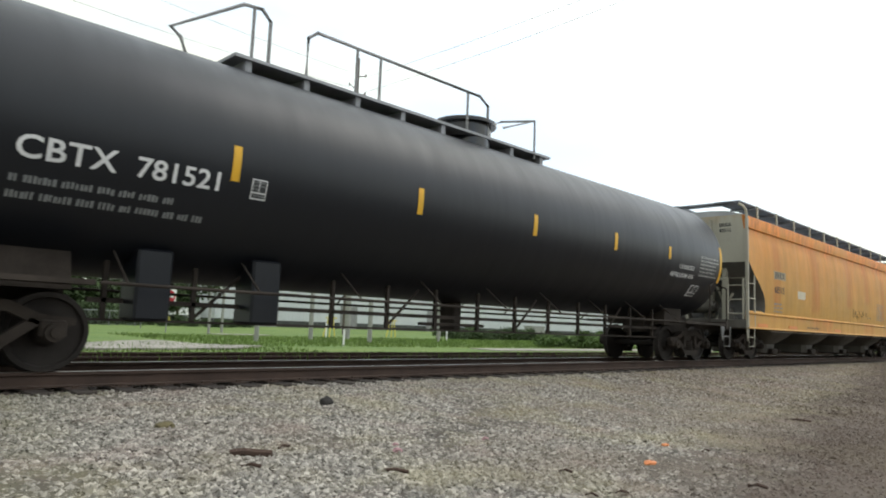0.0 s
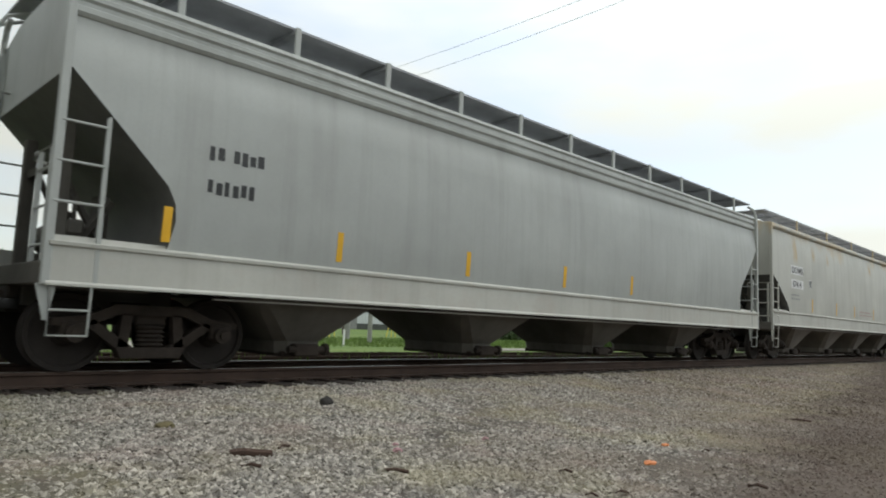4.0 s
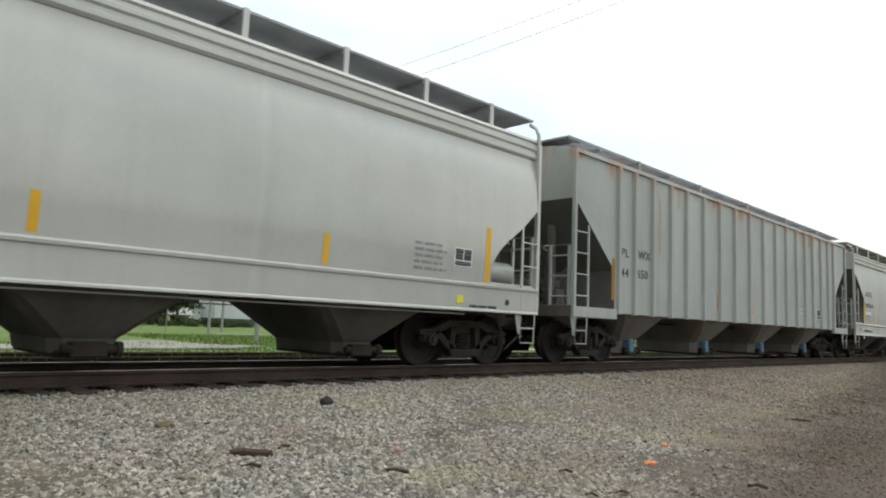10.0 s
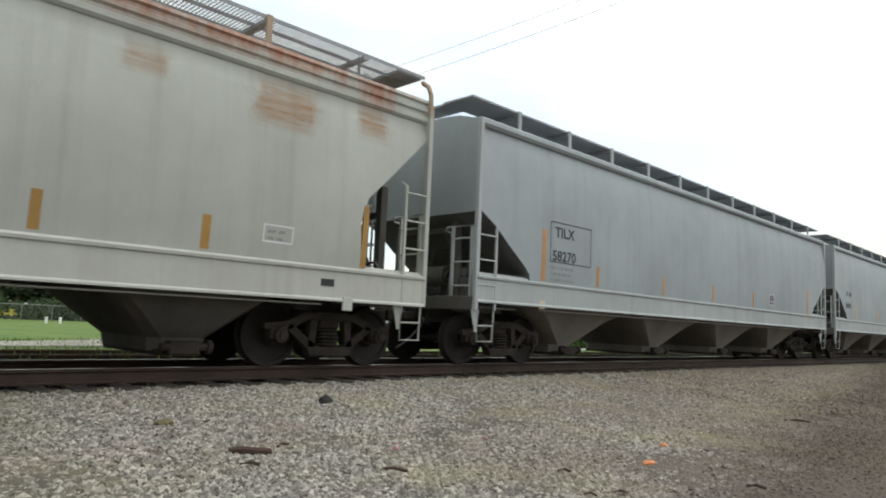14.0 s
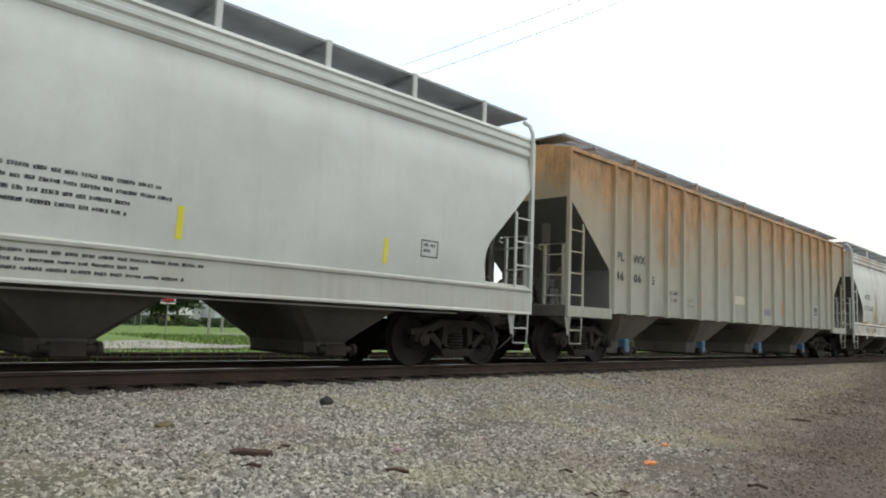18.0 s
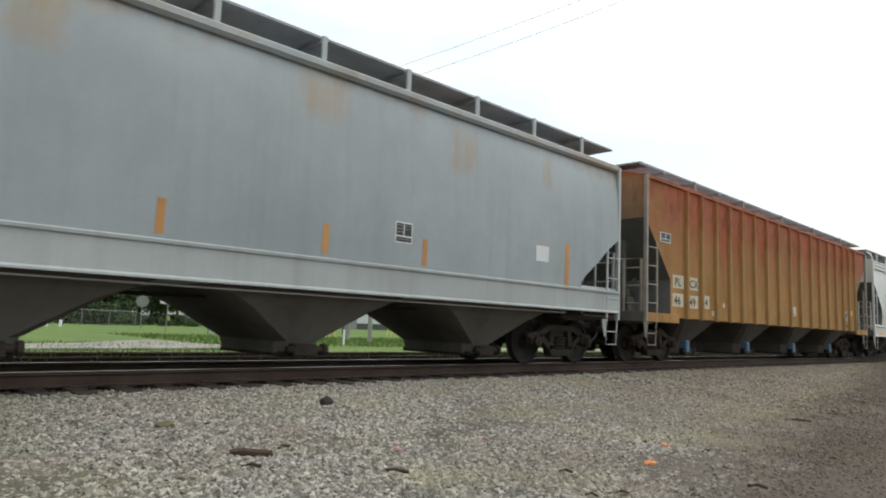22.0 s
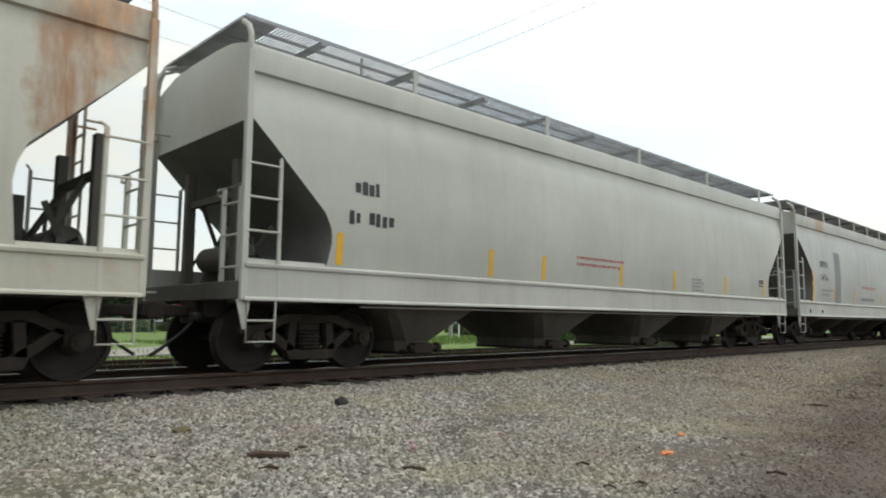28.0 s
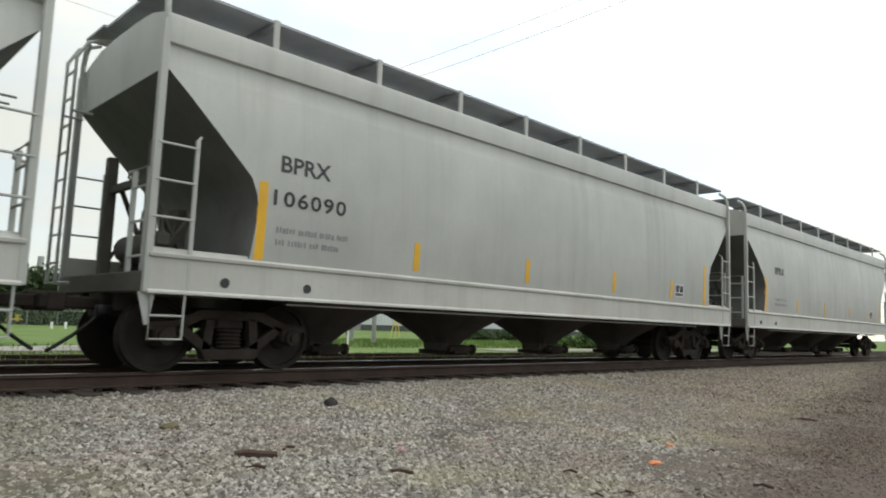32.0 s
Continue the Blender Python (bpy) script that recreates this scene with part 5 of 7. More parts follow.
    P_RED = car_paint("rusted_red_brown_paint", (0.50, 0.27, 0.085), 0.6, rust=0.60, rust_c=(0.26, 0.060, 0.024), rust_z=(2.0, 4.4), rust_size=0.9, second=(0.29, 0.070, 0.030), seed=15, grime=0.75, stretch=(1.2, 1, 0.25), mottle=0.55, gloss=0.25, blotch=0.5)
    P_DIRTYEND = car_paint("grimy_brown_end_paint", (0.32, 0.20, 0.115), 0.7, rust=0.5, rust_c=(0.28, 0.085, 0.03), rust_z=(0.5, 4.4), rust_size=1.4, seed=16, mottle=0.5, gloss=0.25)
    P_OCHRE = car_paint("rusted_ochre_rib_paint", (0.44, 0.255, 0.095), 0.65, rust=0.45, rust_c=(0.28, 0.08, 0.03), rust_z=(2.4, 4.4), rust_size=0.9, seed=15.5, mottle=0.45, gloss=0.25, blotch=0.4)
    P_OAK = car_paint("off_white_paint", (0.68, 0.68, 0.655), 0.4, grime=0.15, seed=16)
    P_SOX = car_paint("cool_grey_paint", (0.45, 0.48, 0.47), 0.45, grime=0.45, seed=17, mottle=0.22)
    P_RUSTBEIGE = car_paint("off_white_paint_with_rust_runs", (0.62, 0.60, 0.51), 0.5, rust=0.46, rust_c=(0.37, 0.165, 0.052), rust_z=(1.0, 4.4), rust_size=1.1, seed=18, stretch=(0.8, 1, 0.5), low=0.4, runs=((3.40, 0.8, 3.7, 4.4), (4.9, 0.5, 2.4, 4.2), (6.0, 0.7, 1.4, 3.9), (7.6, 0.5, 2.4, 4.2), (9.1, 0.9, 1.5, 4.0), (11.4, 1.0, 1.2, 4.1), (13.2, 0.8, 1.0, 4.2), (14.6, 0.5, 1.0, 4.2)))
    P_RUSTSILL = car_paint("cream_sill_paint", (0.62, 0.60, 0.50), 0.5, low=0.4, rust_c=(0.37, 0.17, 0.06), seed=18.5)
    P_CREAM2 = car_paint("warm_white_paint", (0.55, 0.56, 0.50), 0.42, grime=0.2, seed=19)
    P_BPRUST = car_paint("roof_band_paint_with_rust", (0.50, 0.50, 0.45), 0.5, rust_c=(0.36, 0.16, 0.06), seed=24, runs=((2.35, 0.7, 3.75, 5.2), (14.81, 0.5, 3.7, 5.2)))
    P_BP = car_paint("grey_white_paint", (0.50, 0.51, 0.48), 0.45, rust=0.08, rust_c=(0.34, 0.24, 0.12), seed=20, runs=((15.11, 0.35, 3.2, 4.4), (3.25, 0.3, 3.7, 4.3), (1.95, 0.25, 3.8, 4.3)))
    P_BP2 = car_paint("grey_white_clean_paint", (0.51, 0.52, 0.48), 0.45, seed=21)
    P_BP3 = car_paint("grey_white_dull_paint", (0.50, 0.51, 0.47), 0.45, seed=22)
    P_SILL = car_paint("pale_sill_paint", (0.57, 0.57, 0.52), 0.5, seed=23, low=0.12)
    P_GREYSILL = car_paint("grey_sill_paint", (0.47, 0.50, 0.50), 0.5, seed=24)
    P_BAYLIGHT = plain("dusty_hopper_paint", (0.19, 0.172, 0.152), 0.85, 0, 0.35, 2.5, gloss=0.3)

    def keep(c):
        TRAIN.append(c[0])
        return c

    def end_marks(car, *rows):
        for i, words in enumerate(rows):
            end_lettering(car, words, -0.72, 4.05 - i * 0.17, 0.105, M_INK)

    # black tank wagon with a long roof walkway
    S, L = STARTS[0], length_of(0)
    car, side = keep(tank_wagon("long black tank wagon with white lettering and roof walkway", S, L, M_BLACK, 1.62, 2.77, rail=M_RUN))
    lettering(car, "CBTX", 1.62, 2.27, 0.235, M_WHITE, side, 1.05)
    lettering(car, "781521", 2.84, 2.27, 0.225, M_WHITE, side, 1.0)
    bars(car, 1.62, 2.02, 2, 2.3, M_FAINT, side, 0.075, 0.16, 4)
    box_sign(car, 4.30, 2.24, side, 0.22, 0.26)
    for x, z, h in ((4.0, 2.42, 0.45), (7.2, 2.45, 0.42), (10.2, 2.47, 0.40), (13.1, 2.50, 0.38), (15.6, 2.55, 0.30)):
        patch(car, "reflector", x, x + 0.11, z, z + h, M_YELLOW, side, "upright yellow reflector")
    bars(car, 17.36, 2.73, 6, 1.3, M_FAINT2, side, 0.05, 0.095, 7)
    lettering(car, "ODORIZED", 16.22, 2.37, 0.10, M_WHITE, side)
    lettering(car, "PETROLEUM", 15.85, 2.16, 0.10, M_WHITE, side)
    lettering(car, "GAS", 16.79, 2.16, 0.10, M_WHITE, side)
    box_sign(car, 17.18, 1.73, side, 0.46, 0.28)
    patch(car, "reflector", 18.55, 18.67, 2.16, 3.14, M_YELLOW, side, "upright yellow reflector")
    z = 4.38
    b = bmesh.new()
    box(b, 4.45, 12.1, -0.55, 0.55, z + 0.10, z + 0.15)
    for i in range(8):
        x = 4.7 + i * 1.02
        box(b, x - 0.05, x + 0.05, -0.5, 0.5, z - 0.15, z + 0.10)
    part("roof_walkway", b, M_GRATE, car, "dark grating walkway on tank top")
    b = bmesh.new()
    pipe(b, [(3.75, -0.50, z - 0.1), (3.65, -0.52, z + 0.12), (3.5, -0.52, z + 0.22), (4.55, -0.52, z + 0.92), (4.85, -0.52, z + 0.95), (5.0, -0.52, z + 0.80), (5.0, -0.52, z + 0.15)], 0.03, 8)
    tube(b, (4.72, -0.52, z + 0.94), (4.72, -0.52, z + 0.15), 0.025, 6)
    pipe(b, [(5.68, -0.52, z + 0.12), (5.68, -0.52, z + 0.78), (5.85, -0.52, z + 0.92), (9.75, -0.52, z + 0.92), (10.0, -0.52, z + 0.78), (10.0, -0.52, z + 0.1)], 0.03, 8)
    for x in (6.66, 7.17, 9.4):
        tube(b, (x, -0.52, z + 0.92), (x, -0.52, z + 0.12), 0.025, 6)
    pipe(b, [(10.5, -0.52, z + 0.45), (11.55, -0.52, z + 0.85), (11.55, -0.52, z)], 0.025, 6)
    pipe(b, [(11.2, 0.5, z), (11.2, 0.5, z + 0.85), (11.4, 0.3, z + 0.95), (11.55, -0.52, z + 0.85)], 0.025, 6)
    part("walkway_railing", b, M_GALV, car, "grey tubular guard rails on tank top")
    b = bmesh.new()
    tube(b, (9.88, 0, z - 0.1), (9.88, 0, z + 0.40), 0.55, 18)
    tube(b, (9.88, 0, z + 0.40), (9.88, 0, z + 0.47), 0.66, 18)
    part("manway", b, M_BLACK2, car, "round black manway housing")
    b = bmesh.new()
    for i in range(13):
        x = 2.9 + i * (L - 5.8) / 12
        box(b, x - 0.03, x + 0.03, -0.75, -0.69, 0.62, 1.45)
        if i % 3 == 1:
            tube(b, (x, -0.72, 0.65), (x + 0.7, -0.72, 1.3), 0.025, 5)
    box(b, 2.7, L - 2.7, -0.75, -0.69, 0.82, 0.88)
    box(b, 2.7, L - 2.7, -0.75, -0.71, 0.60, 0.63)
    part("brake_rigging", b, M_RUN, car, "black rods and hangers under the tank")
    for x in (3.35, 4.9):
        b = bmesh.new()
        box(b, x - 0.22, x + 0.22, -1.1, -0.6, 0.62, 1.5, 0.03)
        part("equipment_box", b, M_BLACK, car)

    # orange hopper
    S, L = STARTS[1], length_of(1)
    car, side = keep(hopper("faded orange covered hopper wagon streaked with rust", S, L, P_ORANGE, "round", chord="flatband", strut_paint=P_TANGREY, sill_paint=P_ORANGE_SILL, flare=(1.9, 0.95), brake="r", post_paint=P_TANGREY, end_paint=P_TANGREY, board=M_BOARDBLUE, roof_paint=M_ROOFGREY))
    patch(car, "patch", 2.04, 3.08, 2.58, 2.84, M_PATCHDULL, side, "dull grey-tan paint patch")
    lettering(car, "BRRX", 2.11, 2.61, 0.20, M_INK, side, 1.1)
    for y in (-0.45, 0.45, 1.2):
        b = bmesh.new()
        box(b, -0.02, 0.05, y - 0.04, y + 0.04, 2.98, 4.3, 0.006)
        part("end_rib", b, P_TANGREY, car, "upright rib of the end sheet")
    end_marks(car, "BRRX", "68515")
    lettering(car, "68515", 2.06, 2.14, 0.21, M_INK, side, 1.05)
    bars(car, 2.05, 1.76, 3, 0.95, M_FAINT, side, 0.06, 0.12, 3)
    patch(car, "patch", 4.22, 4.98, 2.06, 2.32, M_CREAM, side, "cream repaint panel")
    for x in (0.68, 3.33, 8.23):
        patch(car, "reflector", x, x + 0.8, 1.03, 1.13, M_ORANGE, side, "flat amber reflector strip")
    bars(car, 5.13, 1.08, 1, 1.6, M_INK, side, 0.06, 0.1, 9)
    box_sign(car, 16.24, 1.68, side, 0.46, 0.36)
    bars(car, 14.37, 2.32, 8, 1.2, M_FAINT, side, 0.05, 0.095, 6)
    for z0 in (2.32, 2.10):
        patch(car, "patch", 16.85, 17.37, z0, z0 + 0.14, M_FAINT, side, "grey painted-out block")
    scrawl(car, side, M_SCRAWL, [[(10.57, 1.90), (10.87, 1.94)], [(10.77, 2.02), (10.82, 1.66)], [(10.95, 1.70), (11.12, 1.95), (11.14, 1.70)], [(10.97, 1.85), (11.22, 1.83)], [(11.27, 1.62), (11.29, 1.80), (11.45, 1.72), (11.47, 1.62)], [(11.49, 1.95), (11.82, 1.93)], [(11.67, 1.93), (11.63, 1.66)], [(11.87, 1.70), (11.92, 1.86), (12.03, 1.72), (12.17, 2.0), (12.25, 1.74)], [(12.57, 1.8), (12.65, 1.92), (12.77, 1.75)], [(12.92, 1.7), (13.27, 1.74), (13.47, 1.69)]])
    # tan hopper
    S, L = STARTS[2], length_of(2)
    car, side = keep(hopper("tan yellow covered hopper wagon with rust along its sill", S, L, P_TAN, "round", sill_paint=P_TANSILL, end_paint=P_TANGREY, post_paint=P_TANGREY, flare=(1.9, 0.95), board=M_BOARDBLUE, roof_paint=M_ROOFGREY))
    patch(car, "patch", 1.85, 2.99, 2.62, 2.98, M_GOLDPANEL, side, "yellow name panel")
    lettering(car, "UTCX", 1.95, 2.71, 0.20, M_INK, lambda q: side(q) + 0.004, 1.05)
    lettering(car, "54532", 1.83, 2.27, 0.20, M_INK, side, 1.1)
    bars(car, 1.83, 1.95, 2, 0.9, M_FAINT, side, 0.06, 0.13, 8)
    patch(car, "patch", 3.43, 3.88, 1.10, 1.24, M_CREAM, side, "cream sill patch")
    box_sign(car, L - 2.83, 1.6, side)
    bars(car, L - 4.43, 2.6, 6, 1.6, M_PATCHDULL, side, 0.05, 0.12, 12)
    # plain grey hopper
    S, L = STARTS[3], length_of(3)
    car, side = keep(hopper("plain grey covered hopper wagon with pale sill", S, L, P_GREY, "middle", chord="ribbed", sill_paint=P_SILL))
    bars(car, 1.67, 2.62, 1, 0.8, M_INK, side, 0.18, 0.3, 2)
    bars(car, 1.67, 2.20, 1, 0.9, M_INK, side, 0.18, 0.3, 3)
    reflectors(car, side, (1.17, 3.67, 6.37, 9.20, 11.80), 1.55)
    # cream hopper with grated walkway
    S, L = STARTS[4], length_of(4)
    car, side = keep(hopper("cream grey covered hopper wagon with four bays and rust smears", S, L, P_CREAM, "low", "smooth", "pipe", eave=4.38, sill="high", grated=True, sill_paint=P_SILL, curl=False, bay_tint=P_BAYLIGHT, brake="r"))
    patch(car, "patch", 1.66, 2.86, 2.87, 3.17, M_WHITE, side, "white repaint panel")
    patch(car, "patch", 1.66, 2.84, 2.40, 2.70, M_WHITE, side, "white repaint panel")
    s2 = lambda q: side(q) + 0.004
    lettering(car, "DOWX", 1.72, 2.92, 0.21, M_INK, s2)
    lettering(car, "67414", 1.78, 2.45, 0.21, M_INK, s2)
    box_sign(car, 3.44, 2.5, side, 0.24, 0.28)
    bars(car, 1.64, 2.15, 2, 1.0, M_FAINT, side, 0.06, 0.13, 3)
    reflectors(car, side, (3.74, 6.54, 8.97, 11.86, 14.78, 17.25), 1.66, 0.46)
    bars(car, 9.75, 1.90, 2, 2.3, M_REDFAINT, side, 0.05, 0.13, 21)
    bars(car, 15.80, 2.5, 7, 0.9, M_FAINT, side, 0.05, 0.12, 22)
    box_sign(car, 14.92, 1.78, side, 0.4, 0.34)
    # second black tank wagon
    S, L = STARTS[5], length_of(5)
    car, side = keep(tank_wagon("glossy black tank wagon with gold lettering", S, L, M_BLACK2, 1.56, 2.62))
    lettering(car, "UTLX", 1.23, 2.22, 0.23, M_GOLD, side, 1.05)
    lettering(car, "642836", 2.29, 2.24, 0.22, M_GOLD, side, 1.02)
    bars(car, 0.93, 2.06, 3, 1.5, M_GOLD, side, 0.05, 0.17, 2)
    for x, z, h in ((1.08, 2.1, 0.95), (3.42, 2.33, 0.46), (6.12, 2.31, 0.50), (8.82, 2.37, 0.42)):
        patch(car, "reflector", x - (0.9 if h > 0.9 else 0), x + 0.1 - (0.9 if h > 0.9 else 0), z, z + h, M_YELLOW, side, "upright yellow reflector")
    patch(car, "reflector", L - 0.84, L - 0.77, 2.1, 2.95, M_YELLOW, side, "upright yellow reflector")
    patch(car, "placard", 9.05, 9.75, 1.84, 2.09, M_YELLOW, side, "yellow name panel")
    bars(car, 4.15, 1.90, 3, 0.85, M_GOLD, side, 0.035, 0.06, 5)
    bars(car, L - 1.94, 2.45, 6, 0.85, M_FAINT, side, 0.05, 0.10, 15)
    box_sign(car, 11.95, 1.80, side, 0.34, 0.28)
    z = 4.13
    b = bmesh.new()
    box(b, 6.10, 8.00, -0.8, 0.8, z + 0.05, z + 0.10)
    deck = part("roof_platform", b, M_RUN, car, "black grating platform on the tank top")
    for s in (-1, 1):
        b = bmesh.new()
        pipe(b, [(5.30, s * 0.7, z - 0.15), (5.30, s * 0.7, z + 0.32), (5.78, s * 0.75, z + 0.80), (7.12, s * 0.75, z + 0.82), (7.36, s * 0.75, z + 0.70), (7.42, s * 0.75, z + 0.08)], 0.025, 6)
        tube(b, (5.78, s * 0.75, z + 0.80), (5.78, s * 0.75, z - 0.1), 0.025, 6)
        part("guard_rail", b, M_RUN, deck, "black tubular guard rail")
        b = bmesh.new()
        pipe(b, [(8.00, s * 0.75, z - 0.2), (8.00, s * 0.75, z + 0.52), (8.48, s * 0.75, z + 0.58), (8.48, s * 0.75, z - 0.3)], 0.025, 6)
        part("ladder_hoop", b, M_RUN, deck, "black tubular hoop at the ladder head")
    b = bmesh.new()
    tube(b, (5.30, -0.7, z + 0.32), (5.30, 0.7, z + 0.32), 0.025, 6)
    part("guard_rail", b, M_RUN, deck, "black tubular guard rail")
    b = bmesh.new()
    tube(b, (6.32, 0, z - 0.1), (6.32, 0, z + 0.38), 0.27, 16)
    manway = part("manway", b, M_BLACK, car, "round black manway housing")
    b = bmesh.new()
    tube(b, (6.32, 0, z + 0.38), (6.32, 0, z + 0.46), 0.31, 16)
    part("lid", b, M_BLACK, manway)
    b = bmesh.new()
    tube(b, (5.25, 0, z - 0.1), (5.25, 0, z + 0.14), 0.10, 10)
    part("safety_valve", b, M_BLACK, car, "short black valve on the tank top")
    b = bmesh.new()
    for x in (7.62, 8.08):
        pipe(b, [(x, -(side(q) + 0.05), q) for q in np.linspace(4.12, 1.25, 12)], 0.018, 5)
    for q in np.linspace(4.05, 1.4, 8):
        tube(b, (7.62, -(side(q) + 0.05), q), (8.08, -(side(q) + 0.05), q), 0.014, 5)
    part("tank_ladder", b, M_RUN, car, "black ladder down the tank side")
    b = bmesh.new()
    for i in range(8):
        x = 2.9 + i * (L - 5.8) / 7
        box(b, x - 0.03, x + 0.03, -0.75, -0.69, 0.60, 1.35)
    box(b, 2.7, L - 2.7, -0.75, -0.69, 0.80, 0.86)
    part("brake_rigging", b, M_RUN, car, "black rods and hangers under the tank")

    # two pale gloss hoppers of one make
    for k, (num, paint) in ((6, ("462296", P_LIGHT)), (7, ("462182", P_LIGHT2))):
        S, L = STARTS[k], length_of(k)
        car, side = keep(hopper("clean light grey covered hopper wagon with bulging sides", S, L, paint, "round", sill_paint=paint, tank=True))
        dx = 0.25 if k == 7 else 0.0
        lettering(car, "SHPX", 1.65 + dx, 2.64, 0.22, M_INK, side, 1.05)
        lettering(car, num, 1.57 + dx, 2.19, 0.21, M_INK, side, 1.05)
        for words, z0 in (("LD LMT", 1.81), ("LT WT", 1.69)):
            for j, word in enumerate(words.split()):
                lettering(car, word, 1.81 + dx + j * 0.15, z0, 0.058, M_DARKFAINT, side)
            lettering(car, "LBS", 2.61 + dx, z0, 0.058, M_DARKFAINT, side)
            bars(car, 2.25 + dx, z0, 1, 0.36, M_DARKFAINT, side, 0.058, 0.12, k)
        if k == 6:
            ruled_box(car, 3.52, 2.62, 0.27, 0.25, side, M_FAINT)
            bars(car, 3.60, 2.76, 2, 0.14, M_FAINT, side, 0.04, 0.06, 43)
        patch(car, "reflector", 1.38 + dx, 1.50 + dx, 1.48, 2.42, M_YELLOW, side, "tall yellow reflector")
        reflectors(car, side, (3.46, 5.95, 8.50, 11.20) if k == 6 else (4.85, 7.70, 10.55, 14.20), 1.50, 0.44)
        patch(car, "reflector", L - 1.51, L - 1.38, 1.48, 2.45, M_YELLOW, side, "tall yellow reflector")
        if k == 6:
            patch(car, "reflector", 1.55, 1.68, 1.09, 1.22, M_DOT, side, "yellow dot")
        patch(car, "reflector", L - 2.20, L - 2.05, 1.09, 1.22, M_DOT, side, "yellow dot")
        box_sign(car, L - 2.19 - 0.1 * (k - 6), 2.05 if k == 6 else 1.70, side, 0.44, 0.40 if k == 6 else 0.32)
        bars(car, L - 2.79 - 0.4 * (k - 6), 1.98, 5, 0.8, M_FAINT, side, 0.05, 0.10, k + 40)
        bars(car, L - 1.89, 1.03, 1, 1.0, M_INK, side, 0.05, 0.10, k + 50)
        for x in (0.94, L - 0.89):
            b = bmesh.new()
            tube(b, (x, -1.60, 1.16), (x, -1.61, 1.16), 0.055, 12)
            part("jacking_hole", b, M_INK, car, "round dark hole in the sill")

    # grey ribbed hopper
    S, L = STARTS[8], length_of(8)
    car, side = keep(hopper("grey rib-sided covered hopper wagon with rust runs", S, L, P_RIBGREY, "rib", "flat", "thin", eave=4.46, rise=0.33, grated=True, ribs=RIB_PLACES, sill="rib", curl=False, gate_drive=True, bay_tint=P_BAYLIGHT, flare=(1.9, 0.95)))
    rs = lambda q: 1.533
    lettering(car, "PL", 1.88, 2.40, 0.19, M_INK, rs, 1.1)
    lettering(car, "WX", 2.63, 2.42, 0.19, M_INK, rs, 1.1)
    lettering(car, "44", 1.88, 1.95, 0.19, M_INK, rs, 1.1)
    lettering(car, "650", 2.58, 1.97, 0.19, M_INK, rs, 1.1)
    patch(car, "reflector", 1.50, 1.62, 1.40, 2.33, M_AMBER, rs, "amber reflector")
    reflectors(car, rs, (6.93, 9.38), 1.4, 0.46, 0.11, M_DULLORANGE)
    ruled_box(car, 13.62, 1.56, 0.34, 0.2, rs, M_WHITE)
    box_sign(car, 15.34, 1.45, rs, 0.42, 0.36)
    bars(car, L - 5.03, 1.8, 2, 0.7, M_FAINT, rs, 0.06, 0.12, 33)

    # two old grey hoppers, the second with a rusting roof edge
    S, L = STARTS[9], length_of(9)
    car, side = keep(hopper("weathered grey cream covered hopper wagon", S, L, P_ACF, "diagonal", sill_paint=P_SILL, brake="r", bay_tint=M_BAYDARK))
    lettering(car, "ACFX", 1.48, 2.63, 0.21, M_INK, side, 1.25)
    lettering(car, "59564", 1.45, 2.15, 0.21, M_INK, side, 1.2, wide=1.38)
    end_marks(car, "ACFX", "59564")
    patch(car, "patch", 1.45, 2.35, 1.86, 1.98, M_WHITE, side, "white paint patch")
    bars(car, 1.45, 1.78, 2, 0.9, M_FAINT, side, 0.05, 0.12, 4)
    patch(car, "reflector", 1.29, 1.41, 1.48, 2.45, M_YELLOW, side, "tall yellow reflector")
    reflectors(car, side, (3.57, 6.60, 9.35), 1.52, 0.36, 0.12)
    patch(car, "reflector", L - 1.40, L - 1.26, 1.48, 2.5, M_YELLOW, side, "tall yellow reflector")
    box_sign(car, L - 2.72, 1.62, side, 0.70, 0.36)
    bars(car, 1.22, 1.12, 1, 1.75, M_INK, side, 0.09, 0.2, 14)
    ruled_box(car, 0.58, 1.16, 0.26, 0.14, side, M_FAINT)
    bars(car, L - 4.57, 2.0, 4, 1.2, M_FAINT, side, 0.05, 0.12, 24)
    S, L = STARTS[10], length_of(10)
    car, side = keep(hopper("grey covered hopper wagon rusting along its roof edge", S, L, P_RUSTTOP, "diagonal", chord_paint=P_RUSTEDGE, end_paint=P_CLEAN, sill_paint=P_SILL, grated=True, brake="f", bay_tint=M_BAYDARK))
    lettering(car, "ACFX", 2.02, 2.50, 0.21, M_FAINT, side, 1.15, 0.8)
    lettering(car, "57570", 1.94, 2.02, 0.21, M_FAINT, side, 1.15, 0.85)
    patch(car, "reflector", 1.32, 1.42, 1.48, 2.45, M_YELLOW, side, "tall yellow reflector")
    reflectors(car, side, (4.02, 6.42, 10.50, 12.36), 1.5, 0.42, 0.11, M_AMBER)
    patch(car, "reflector", 14.82, 14.92, 1.48, 2.40, M_AMBER, side, "tall dull amber reflector")
    ruled_box(car, 13.19, 1.68, 0.46, 0.24, side, M_WHITE)
    bars(car, 13.26, 1.80, 2, 0.34, M_FAINT, side, 0.05, 0.09, 17)
    patch(car, "dark_slot", 14.14, 14.36, 1.17, 1.27, M_INK, side, "dark bracket on the sill")
